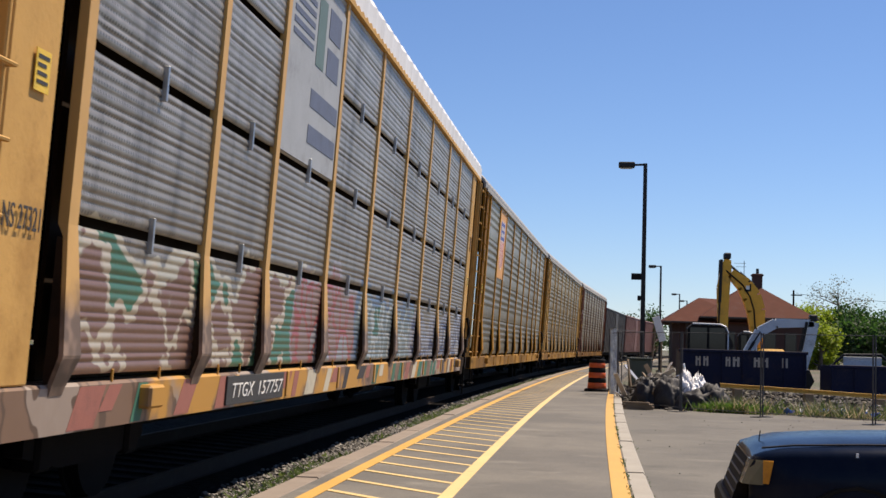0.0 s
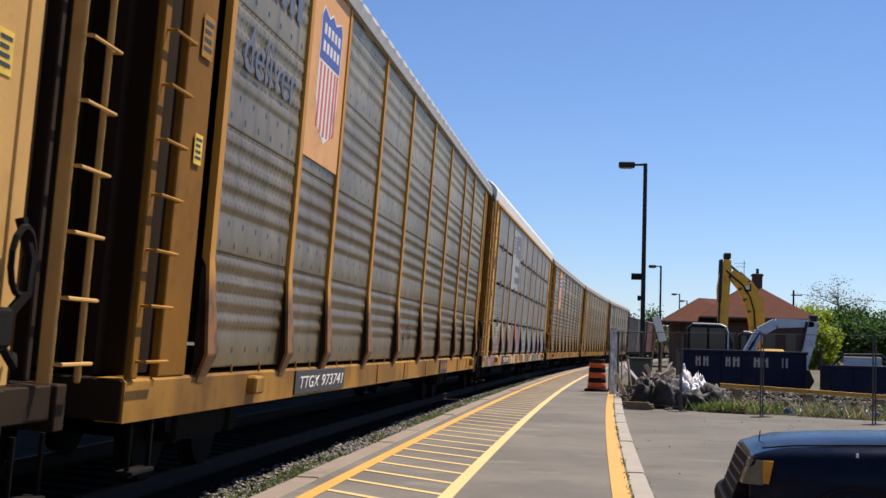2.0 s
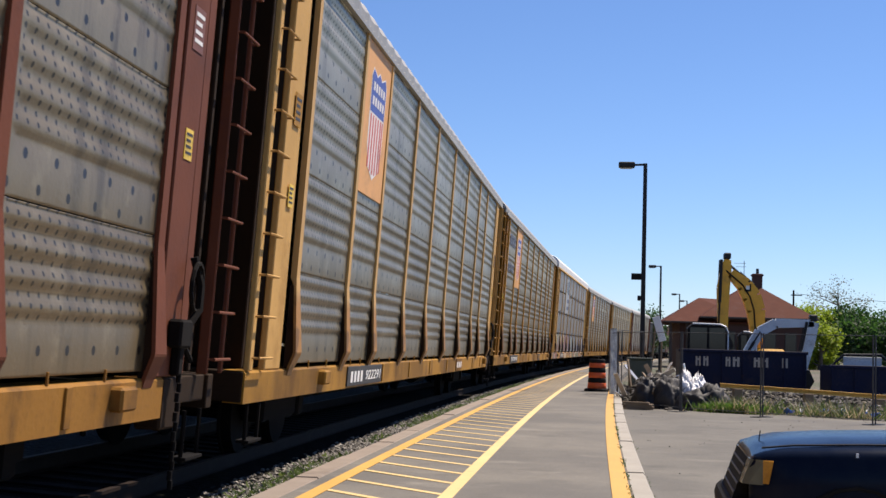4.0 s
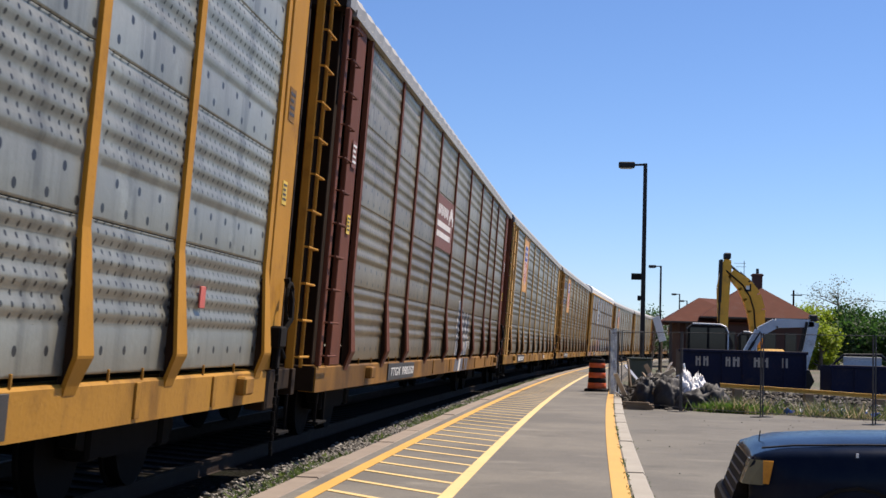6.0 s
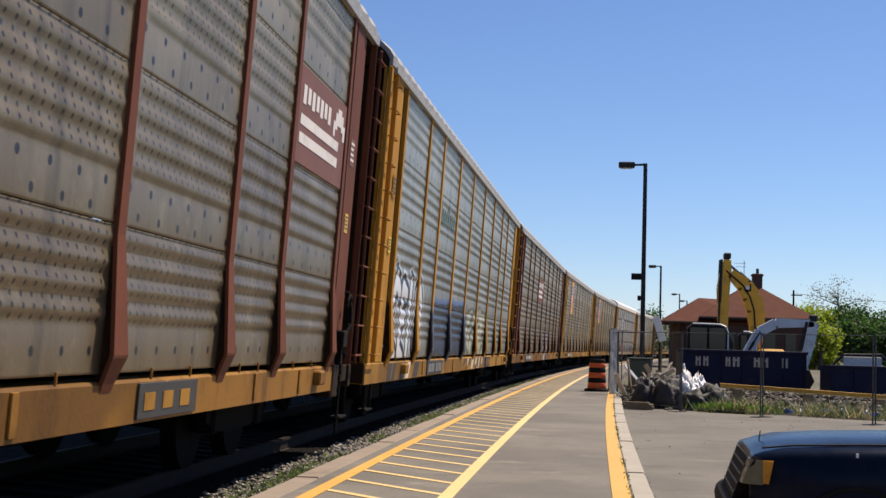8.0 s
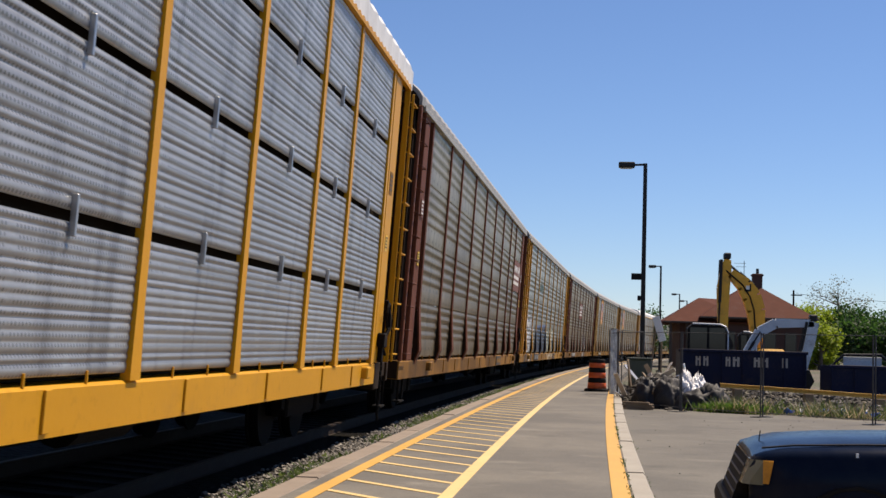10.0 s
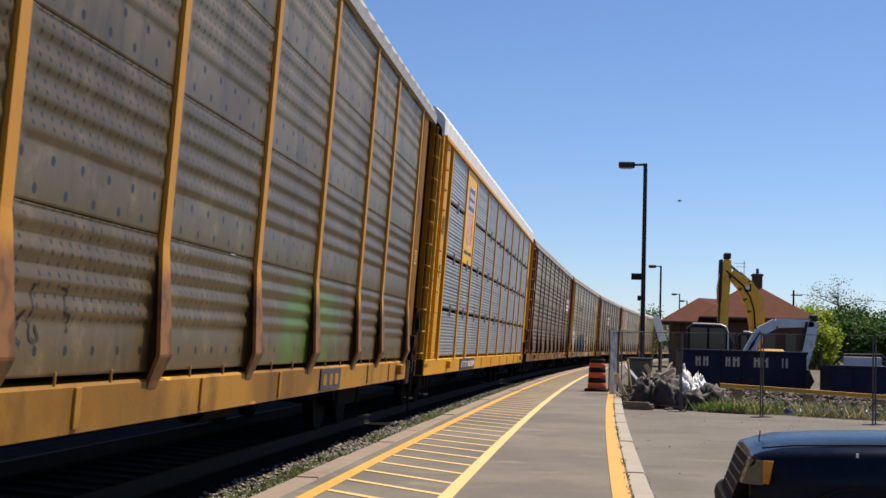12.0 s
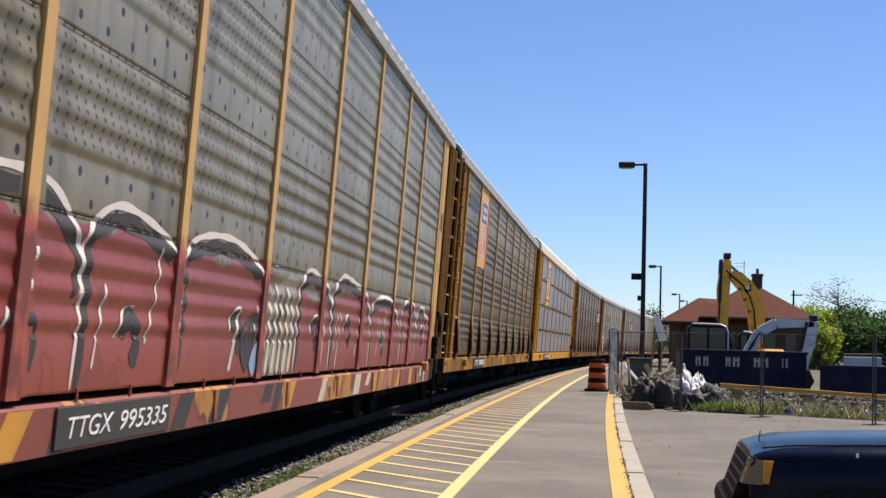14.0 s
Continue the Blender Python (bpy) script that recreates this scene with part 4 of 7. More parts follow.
def painted_sill(name, under, fill, accent, seed):
    m = Nodes(name, 0.6)
    c = m.mix(m.noise(0.8, 5), shade(under, 0.6), shade(under, 1.15))
    c = paint(m, c, -14, 14, 0.5, 1.3, fill, shade(fill, 0.5), accent, fill, (0.8, 1.5), 0.05, seed, 0.1, 0.6)
    c = m.mix(m.step(m.noise(0.7, 4, m.scaled(1, 1, 1, None, (seed, 2, 0))), 0.5, 0.56), c, under)
    return m.done(c)


M["sill_painted"] = painted_sill("sprayed_yellow_sill", (0.45, 0.23, 0.03), (0.19, 0.115, 0.07), (0.33, 0.27, 0.22), 31)
M["sill_red"] = painted_sill("sprayed_red_sill", (0.2, 0.05, 0.028), (0.2, 0.05, 0.03), (0.42, 0.2, 0.025), 32)
M["post_red_low"] = two_tone("cream_post_sprayed_red", (0.52, 0.31, 0.095), (0.33, 0.075, 0.045), 2.1, 1)
M["post_painted_low"] = two_tone("cream_post_sprayed_dull", (0.52, 0.31, 0.095), (0.26, 0.18, 0.13), 1.6, 4)
M["post_cream_rust"] = two_tone("cream_post_rusted_foot", (0.52, 0.31, 0.095), (0.34, 0.165, 0.035), 1.85, 5)
M["post_rust_low"] = two_tone("yellow_post_rusted_foot", (0.45, 0.21, 0.01), (0.2, 0.085, 0.014), 1.85, 9)
M["post_navy_low"] = two_tone("yellow_post_sprayed_dark", (0.52, 0.255, 0.035), (0.08, 0.09, 0.12), 2.05, 7)


def box_car(label, colour, name):
    """A plain boxcar further up the train."""
    car = tagged(base("box_car", 0, 0, 0), label, "rail car", "cars of the train")
    mat = worn(name, colour, 0.65, 0, 1.0, 0.3, (0.04, 0.03, 0.025), 0.5)
    bm = bmesh.new()
    box(bm, -1.5, -13.2, 1.0, 1.5, 13.2, 4.9, 0.03)
    part("body", bm, mat, car)
    bm = bmesh.new()
    loft(bm, [[(-1.56, y, 4.9), (1.56, y, 4.9), (1.2, y, 5.05), (0, y, 5.12), (-1.2, y, 5.05)] for y in (-13.3, 13.3)])
    part("roof", bm, mat, car)
    bm = bmesh.new()
    box(bm, 1.505, -1.6, 1.1, 1.57, 1.6, 4.7, 0.015)
    part("door", bm, mat, car)
    for k in range(-8, 9):
        if abs(k) > 1:
            bm = bmesh.new()
            box(bm, 1.502, k * 1.55 - 0.06, 1.05, 1.55, k * 1.55 + 0.06, 4.85, 0.01)
            part("rib", bm, mat, car)
    bm = bmesh.new()
    box(bm, -1.3, -13.1, 0.7, 1.3, 13.1, 0.996)
    part("underframe", bm, M["under"], car)
    running_gear(car)
    return car


train = [
    box_car("brown-red boxcar with ribbed sides", (0.14, 0.05, 0.04), "boxcar_brown_paint"),
    box_car("brown-red boxcar with ribbed sides", (0.14, 0.05, 0.04), "boxcar_red_paint"),
    box_car("sooty black boxcar with ribbed sides", (0.03, 0.028, 0.03), "boxcar_black_paint"),
    auto_rack("oxide-red auto rack with brown-stained sheet sides", "mesh", SHEETS["brown"], M["post_red"], M["sill_grimy"]),
    auto_rack("tan auto rack with dusty sheet sides and aged posts", "mesh", SHEETS["tan"], M["post_cream"], M["sill_aged"]),
    auto_rack("grey auto rack with aged yellow posts and an emblem board", "mesh", SHEETS["old_grey"], M["post_aged"], M["sill_aged"]),
    auto_rack("grey auto rack with cream posts and green and pink graffiti", "slot", SHEETS["slot_painted"], M["post_cream"], M["sill_painted"], True, True, M["post_painted_low"], backed=True),
    auto_rack("dusty grey auto rack with yellow posts and a shield emblem", "mesh", SHEETS["tan"], M["post_aged"], M["sill_aged"], True, False, M["post_rust_low"]),
    auto_rack("grey auto rack with faded yellow posts and a yellow sill", "mesh", SHEETS["old_grey"], M["post_cream"], M["sill_aged"], True, False, M["post_cream_rust"]),
    auto_rack("tan auto rack with oxide-red posts and a white emblem", "mesh", SHEETS["brown_tag"], M["post_red"], M["sill_grimy"]),
    auto_rack("pale grey auto rack with yellow posts and block-letter graffiti", "mesh", SHEETS["blue_grey"], M["post_aged"], M["sill_aged"], True, False, M["post_navy_low"], (-7.2, 0), 0.0, True),
    auto_rack("brown auto rack with oxide-red posts and a front emblem", "mesh", SHEETS["brown"], M["post_red"], M["sill_grimy"]),
    auto_rack("clean silver auto rack with bright yellow posts and sill", "slot", SHEETS["new_grey"], M["post_fresh"], M["sill_fresh"], False, True, backed=True),
    auto_rack("dusty tan auto rack with a green paint smear", "mesh", SHEETS["tan_green"], M["post_aged"], M["sill_aged"], True, False, M["post_rust_low"]),
    auto_rack("grey auto rack with red graffiti along its lower side", "mesh", SHEETS["red_lettered"], M["post_cream"], M["sill_red"], "flush", False, M["post_red_low"], (-20, 20), DROP),
]
FIRST = 6  # the car that fills the picture when the clip starts
Z1, A, B, C, D, E, F, G, H, I = train[5:15]
for car, board in ((Z1, "emblem_board"), (B, "emblem_board"), (C, "emblem_board"), (H, "emblem_board")):
    shield(car, -8.93, -7.04, 3.36, 5.38, board)
shield(G, -8.93, -7.04, 3.25, 5.38, "emblem_fresh", "BUILDING AMERICA")
for car in (B, H):
    words("slogan", "deliver", 0.62, M["slogan_blue"], car, pose(HALF - 0.002, -10.45, 3.95, *FACE), 2.0, "faded navy stencilled word")
    for q in range(6):
        bm = bmesh.new()
        box(bm, HALF - 0.006, -11.3 + q * 0.33, 4.62, HALF - 0.002, -11.1 + q * 0.33, 4.98)
        part("slogan_bar", bm, M["slogan_blue"], car)
plate(A, -8.1, -5.95, "TTGX 157757")
plate(B, -8.4, -5.6, "TTGX 973741")
plate(C, -8.6, -5.9, "|||| 922291")
mark_plate(C, 4.4, 5.6, "sill_grimy", "emblem_white")
bm = bmesh.new()
box(bm, HALF - 0.004, 9.6, 1.62, HALF + 0.012, 9.75, 1.8, 0.004)
part("red_tag", bm, M["emblem_red"], E, "small red tag")
plate(D, -8.45, -5.65, "TTGX 990350", "black_letters")
plate(E, -7.2, -4.9, "")
for car in (B, E, H):
    mark_plate(car, 4.75, 6.0, "black_letters", "sill_aged")
mark_plate(F, 4.75, 6.2, "black_letters", "sill_aged")
plate(G, -7.9, -4.85, "ETTX 802289")
plate(H, -8.0, -5.45, "TTGX 980628")
plate(I, -6.4, -4.2, "TTGX 995335", drop=DROP)


def emblem(car, y0, y1, z0, z1, board, marks):
    """A painted board with a railway's mark kept as plain shapes: (u0, v0, u1, v1, material)."""
    x = HALF + 0.002
    bm = bmesh.new()
    box(bm, x - 0.012, y0, z0, x, y1, z1, 0.002)
    b = part("emblem_board", bm, M[board], car, "painted emblem board")
    for u0, v0, u1, v1, mat in marks:
        bm = bmesh.new()
        box(bm, x + 0.001, y0 + u0 * (y1 - y0), z0 + v0 * (z1 - z0), x + 0.005, y0 + u1 * (y1 - y0), z0 + v1 * (z1 - z0))
        part("emblem_mark", bm, M[mat], b)


WHITE_MARK = [(0.06 + 0.085 * q, 0.62 + 0.03 * (q % 2), 0.115 + 0.085 * q, 0.82, "emblem_white") for q in range(7)]
WHITE_MARK += [(0.04, 0.4 - 0.19 * q, 0.84, 0.51 - 0.19 * q, "emblem_white") for q in range(2)]
# the curled end of the mark, in short upright pieces
WHITE_MARK += [(0.7 + 0.045 * q, 0.5 + 0.3 * math.sin(0.5 + q * 0.42) - 0.1, 0.742 + 0.045 * q, 0.56 + 0.34 * math.sin(0.5 + q * 0.42), "emblem_white") for q in range(6)]
words("stencil", "NS 27321", 0.2, M["black_letters"], A, pose(HALF + 0.016, -12.62, 2.02, *FACE), 0.5, "black stencilled mark")
emblem(D, -4.08, -1.46, 3.24, 4.26, "board_brown", WHITE_MARK)
emblem(F, 9.08, 11.75, 3.24, 4.26, "board_brown", WHITE_MARK)
emblem(A, -6.9, -4.22, 3.26, 5.2, "board_blue_grey", [(0.05, 0.62 + 0.06 * k, 0.4, 0.65 + 0.06 * k, "slogan_blue") for k in range(5)]
       + [(0.45, 0.56, 0.6, 0.95, "mark_green"), (0.66, 0.56, 0.9, 0.72, "slogan_blue"), (0.66, 0.78, 0.9, 0.95, "slogan_blue"), (0.42, 0.32, 0.95, 0.42, "slogan_blue"), (0.42, 0.12, 0.95, 0.22, "slogan_blue")])
for q in range(8):
    bm = bmesh.new()
    box(bm, HALF - 0.006, -6.8 + q * 0.3, 3.75, HALF - 0.002, -6.62 + q * 0.3, 4.05 + 0.12 * (q in (0, 4)))
    part("letter_bar", bm, M["mark_green"], E)


def sheet_out(z):
    """How far the ribbed sheets stand out at height z."""
    for a, b in ROWS["mesh"]:
        if a <= z <= b:
            z0 = a + 0.32
            if z < z0:
                return -0.018
            u = ((z - z0) / ((b - z0) / 4)) % 1
            return -0.006 - 0.027 * (1 - (0.5 - 0.5 * math.cos(math.tau * u)) ** 0.9)
    return -0.02


def spray(car, path, width, material, lift=0.003, taper=True, drop=0.0):
    """One sprayed stroke along a smooth path of (y, z), following the ribs."""
    pts = [Vector((0, *p)) for p in path]
    line = []
    for i in range(len(pts) - 1):
        p0, p1, p2, p3 = pts[max(i - 1, 0)], pts[i], pts[i + 1], pts[min(i + 2, len(pts) - 1)]
        n = max(3, int((p2 - p1).length / 0.025))
        for k in range(n):
            t = k / n
            line.append(0.5 * (2 * p1 + (p2 - p0) * t + (2 * p0 - 5 * p1 + 4 * p2 - p3) * t * t + (3 * p1 - p0 - 3 * p2 + p3) * t ** 3))
    line.append(pts[-1])
    bm = bmesh.new()
    last = None
    for i, p in enumerate(line):
        d = (line[min(i + 1, len(line) - 1)] - line[max(i - 1, 0)]).normalized()
        u = i / (len(line) - 1)
        w = width / 2 * (min(1.0, 0.25 + 3.2 * math.sin(math.pi * u)) if taper else 1.0) * (1 + 0.18 * math.sin(i * 0.31))
        side = Vector((0, -d.z, d.y)) * w
        row = []
        for k in (-1.0, -0.5, 0.0, 0.5, 1.0):
            q = p + side * k
            z = max(1.125 - drop, q.z)
            flat = z if z > 2.117 else 2.117 - (2.117 - z) / (1 + drop / 0.997)
            row.append(bm.verts.new((HALF + sheet_out(flat) + lift, q.y, z)))
        if last:
            for j in range(4):
                bm.faces.new((last[j], last[j + 1], row[j + 1], row[j]))
        last = row
    return part("paint_stroke", bm, material, car, "sprayed paint stroke")


M["spray_white"] = worn("chalky_white_spray", (0.62, 0.58, 0.52), 0.7, 0, 5, 0.12, (0.3, 0.2, 0.17), 0.3)
M["spray_black"] = worn("dull_black_spray", (0.03, 0.026, 0.026), 0.7, 0, 5, 0.25)
M["spray_slate"] = worn("slate_blue_spray", (0.085, 0.1, 0.13), 0.7, 0, 4, 0.3, (0.2, 0.22, 0.25), 0.4)
M["spray_blue"] = worn("pale_blue_spray", (0.2, 0.3, 0.42), 0.7, 0, 5, 0.15)
M["beam_orange"] = worn("orange_yellow_reflective_paint", (0.5, 0.24, 0.02), 0.6, 0, 4, 0.2)
M["spray_red"] = worn("dull_red_spray", (0.3, 0.11, 0.08), 0.7, 0, 5, 0.2)
M["spray_green"] = worn("deep_green_spray", (0.035, 0.14, 0.09), 0.7, 0, 5, 0.2)
M["spray_cream"] = worn("cream_spray", (0.5, 0.46, 0.35), 0.7, 0, 5, 0.12)


def red_letters():
    """Outlines and highlights of the red letters along the side."""
    rng = random.Random(31)
    for y, y1 in ((-11.9, -10.6), (-10.4, -8.4), (-8.2, -6.2), (-6.05, -4.15), (-4.0, -1.4), (0.2, 1.95), (2.1, 4.7), (5.0, 7.6), (8.1, 9.8), (10.0, 11.5)):
        w = y1 - y
        top = 2.02 + rng.uniform(-0.05, 0.1) - 0.02 * max(0.0, y)
        bend = rng.uniform(0.3, 0.7)
        around = [(y, 1.03), (y + 0.04, 1.5), (y + 0.03, top - 0.12), (y + 0.12 * w, top + 0.02), (y + bend * w, top + 0.08), (y + 0.9 * w, top - 0.1), (y + w, top - 0.3), (y + w - 0.06, 1.6)]
        spray(I, around, 0.12, M["spray_black"], 0.003, True, DROP)
        rim = [(p - 0.1 if q < 3 else p + (0.08 if q > 5 else 0.0), z + (0.1 if 2 < q < 6 else 0.0)) for q, (p, z) in enumerate(around)]
        spray(I, rim, 0.055, M["spray_white"], 0.004, True, DROP)
        for _ in range(2 if w < 2.2 else 3):
            a, z = y + rng.uniform(0.25, w - 0.3), rng.uniform(1.3, 1.6)
            spray(I, [(a + 0.06, z + rng.uniform(0.25, 0.45)), (a, z + 0.1), (a - rng.uniform(0.02, 0.16), z - rng.uniform(0.15, 0.3))], 0.035, M["spray_white"], 0.005, True, DROP)
        a, z = y + w * rng.uniform(0.35, 0.7), rng.uniform(1.35, 1.55)
        spray(I, [(a - 0.15, z), (a + 0.02, z + 0.12), (a + 0.2, z - 0.02), (a + 0.12, z - 0.22)], 0.16, M["spray_black"], 0.004, True, DROP)
        spray(I, [(a - 0.25, z - 0.02), (a - 0.12, z + 0.16), (a + 0.1, z + 0.2)], 0.03, M["spray_white"], 0.006, True, DROP)
    # a dark blot, a pale blue patch and narrow cream letters between two of them
    spray(I, [(-2.1, 1.2), (-1.75, 1.45), (-1.5, 1.3), (-1.3, 1.1)], 0.4, M["spray_black"], 0.007, True, DROP)
    spray(I, [(-1.72, 1.06), (-1.6, 1.22), (-1.42, 1.3)], 0.2, M["spray_blue"], 0.009, True, DROP)
    for k in range(5):
        a = -1.15 + 0.25 * k
        spray(I, [(a, 1.03), (a + 0.06, 1.4), (a - 0.03, 1.85 + 0.1 * (k % 2))], 0.1, M["spray_cream"], 0.006, True, DROP)


def slate_tag():
    """Tall pointed letters in slate with pale edges."""
    for a, top in ((1.1, 2.35), (1.7, 2.18), (2.35, 2.08), (3.0, 2.1)):
        path = [(a + 0.05, 1.13), (a - 0.06, 1.45), (a + 0.02, 1.9), (a + 0.1, top)]
        spray(D, path, 0.54, M["spray_white"], 0.012)
        spray(D, path, 0.4, M["spray_slate"], 0.015)
        spray(D, [(a - 0.02, 1.2), (a + 0.07, 1.5), (a + 0.04, 1.75)], 0.05, M["spray_white"], 0.018)
    for k in range(4):
        spray(D, [(3.5 + 0.3 * k, 1.25), (3.62 + 0.3 * k, 1.5), (3.75 + 0.3 * k, 1.3)], 0.04, M["spray_white"], 0.004)


def scribbles():
    """Thin dark tags on the dusty cars."""
    rng = random.Random(77)
    for car, y0, y1, mat in ((H, -11.4, -9.2, "spray_black"), (H, -4.2, -3.0, "spray_black"), (B, -1.2, 0.6, "spray_black"), (A, 9, 11, "spray_slate")):
        y = y0
        while y < y1:
            z = rng.uniform(1.3, 1.45)
            spray(car, [(y + rng.uniform(-0.1, 0.12), z + rng.uniform(-0.08, 0.32)) for _ in range(5)], 0.024, M[mat], 0.004, False)
            y += rng.uniform(0.3, 0.45)


def sill_patches(car, y0, y1, wide, mats, seed, drop=0.0, apart=1.2):
    """Slanting patches of spray that run down over the sill."""
    rng = random.Random(seed)
    y = y0
    while y < y1:
        w = wide * rng.uniform(0.5, 1.3)
        low, slant = 0.77 + rng.choice((0, 0, 0.1)) - drop, rng.uniform(-0.25, -0.08)
        bm = bmesh.new()
        loft(bm, [[(HALF + x, y + slant, low), (HALF + x, y + w + slant, low), (HALF + x, y + w, 1.045 - drop), (HALF + x, y, 1.045 - drop)] for x in (0.0105, 0.0125)])
        part("paint_patch", bm, M[rng.choice(mats)], car, "sprayed paint patch")
        y += w + wide * rng.uniform(0.1, apart)


red_letters()
sill_patches(E, -0.6, 4.4, 0.45, ("spray_cream", "spray_cream", "spray_black"), 3)
sill_patches(E, -11.6, -8.6, 0.5, ("spray_white", "spray_black"), 4)
sill_patches(I, -11.5, 11.5, 0.35, ("beam_orange", "beam_orange", "spray_black", "spray_cream", "spray_red"), 5, DROP, 4.5)
sill_patches(A, -11.5, 11.5, 0.4, ("spray_cream", "spray_black", "spray_red", "spray_green"), 6, 0.0, 2.4)
sill_patches(D, 0.9, 3.4, 0.4, ("spray_slate", "spray_white"), 7)
slate_tag()
scribbles()
# ---- things beside the platform ----
M["orange"] = worn("orange_barrel_plastic", (0.6, 0.1, 0.018), 0.5, 0, 4, 0.15, (0.15, 0.07, 0.04), 0.35)
M["black_band"] = worn("dull_black_plastic", (0.012, 0.011, 0.011), 0.75, 0, 4, 0.3)
M["bin_blue"] = worn("dark_blue_bin_paint", (0.006, 0.009, 0.035), 0.5, 0, 2, 0.3, (0.05, 0.035, 0.03), 0.5)
M["black_steel"].node_tree.nodes["Principled BSDF"].inputs["Specular IOR Level"].default_value = 0.2
M["black_band"].node_tree.nodes["Principled BSDF"].inputs["Specular IOR Level"].default_value = 0.15
M["bin_blue"].node_tree.nodes["Principled BSDF"].inputs["Specular IOR Level"].default_value = 0.15
M["white_sign"] = worn("white_board_paint", (0.8, 0.8, 0.78), 0.5, 0, 3, 0.08)
M["brick"] = worn("dark_red_brick", (0.075, 0.034, 0.026), 0.85, 0, 2, 0.3)
M["roof_tile"] = worn("red_brown_roof_shingle", (0.085, 0.027, 0.015), 0.8, 0, 1.2, 0.25, (0.1, 0.05, 0.04), 0.5)
M["roof_tile"].node_tree.nodes["Principled BSDF"].inputs["Specular IOR Level"].default_value = 0.1
M["trim_dark"] = worn("dark_wood_trim", (0.05, 0.035, 0.028), 0.7, 0, 3, 0.3)
M["trim_pale"] = worn("pale_fascia_paint", (0.45, 0.4, 0.33), 0.7, 0, 3, 0.2)
M["digger_yellow"] = worn("yellow_machine_paint", (0.75, 0.38, 0.015), 0.45, 0, 2, 0.2, (0.12, 0.08, 0.04), 0.5)
M["digger_grey"] = worn("light_grey_machine_paint", (0.56, 0.6, 0.64), 0.45, 0, 2, 0.15, (0.15, 0.13, 0.11), 0.4)
M["timber"] = worn("weathered_timber", (0.2, 0.145, 0.09), 0.85, 0, 5, 0.3)
M["beam_yellow"] = worn("yellow_painted_beam", (0.72, 0.44, 0.08), 0.6, 0, 2, 0.15, (0.25, 0.15, 0.06), 0.5)
M["box_green"] = worn("dark_green_cabinet_paint", (0.035, 0.05, 0.035), 0.55, 0, 3, 0.3)
M["sheeting"] = worn("dark_plastic_sheeting", (0.018, 0.017, 0.019), 0.7, 0, 5, 0.5, (0.07, 0.062, 0.052), 0.4)
M["tarp_blue"] = worn("blue_tarpaulin", (0.05, 0.12, 0.4), 0.5, 0, 5, 0.2)
M["chrome"] = worn("dull_chrome", (0.5, 0.5, 0.5), 0.25, 1.0, 5, 0.1)
M["tyre"] = worn("black_rubber", (0.018, 0.018, 0.018), 0.8, 0, 6, 0.3)


def car_paint():
    m = Nodes("dark_blue_car_paint", 0.28)
    m.bsdf.inputs["Coat Weight"].default_value = 0.03
    m.bsdf.inputs["Specular IOR Level"].default_value = 0.09
    m.bsdf.inputs["Coat Roughness"].default_value = 0.25
    dust = m.noise(3, 6, rough=0.7)
    c = m.mix(m.math("MULTIPLY", m.step(dust, 0.4, 0.75), 0.12), (0.004, 0.008, 0.022), (0.05, 0.055, 0.06))
    return m.done(c, m.math("ADD", 0.12, m.math("MULTIPLY", dust, 0.2)))


def glass(name, colour, rough=0.08):
    m = Nodes(name, rough)
    m.bsdf.inputs["Specular IOR Level"].default_value = 0.4
    return m.done(colour)


def rubble_material():
    m = Nodes("mixed_rubble", 0.9)
    r = m.island()
    c = m.mix(r, (0.02, 0.017, 0.013), (0.095, 0.082, 0.064))
    c = m.mix(m.math("GREATER_THAN", r, 0.86), c, (0.27, 0.25, 0.22))
    fine = m.noise(20, 4)
    return m.done(m.mix(m.math("MULTIPLY", fine, 0.5), c, (0.05, 0.045, 0.04)), None, fine, 0.02)


def leaf_material(name, dark, light):
    m = Nodes(name, 0.6)
    m.bsdf.inputs["Subsurface Weight"].default_value = 0.0
    c = m.mix(m.island(), dark, light)
    m.put(c, m.bsdf.inputs["Base Color"])
    trans = m.tree.nodes.new("ShaderNodeBsdfTranslucent")
    m.put(c, trans.inputs["Color"])
    mixer = m.tree.nodes.new("ShaderNodeMixShader")
    mixer.inputs[0].default_value = 0.5
    m.tree.links.new(m.bsdf.outputs[0], mixer.inputs[1])
    m.tree.links.new(trans.outputs[0], mixer.inputs[2])
    m.tree.links.new(mixer.outputs[0], m.tree.nodes["Material Output"].inputs["Surface"])
    return m.mat


def stone_material():
    m = Nodes("crushed_stone", 0.9)
    c = m.mix(m.island(), (0.07, 0.063, 0.052), (0.36, 0.33, 0.28))
    return m.done(m.mix(m.math("MULTIPLY", m.noise(40, 3), 0.5), c, (0.1, 0.09, 0.075)))


M["car_paint"], M["glass_dark"] = car_paint(), glass("dark_tinted_glass", (0.01, 0.012, 0.014))
M["lens_clear"], M["lens_amber"] = worn("clouded_lamp_lens", (0.15, 0.155, 0.115), 0.12, 0, 9, 0.35), worn("amber_lamp_lens", (0.6, 0.28, 0.03), 0.25, 0, 9, 0.1)
M["rubble"], M["stone"] = rubble_material(), stone_material()
M["leaf_light"] = leaf_material("spring_green_leaves", (0.15, 0.22, 0.012), (0.36, 0.44, 0.03))
M["leaf_dark"] = leaf_material("dark_green_leaves", (0.018, 0.05, 0.01), (0.065, 0.14, 0.024))
M["leaf_bare"] = leaf_material("grey_green_buds", (0.1, 0.1, 0.07), (0.2, 0.2, 0.13))
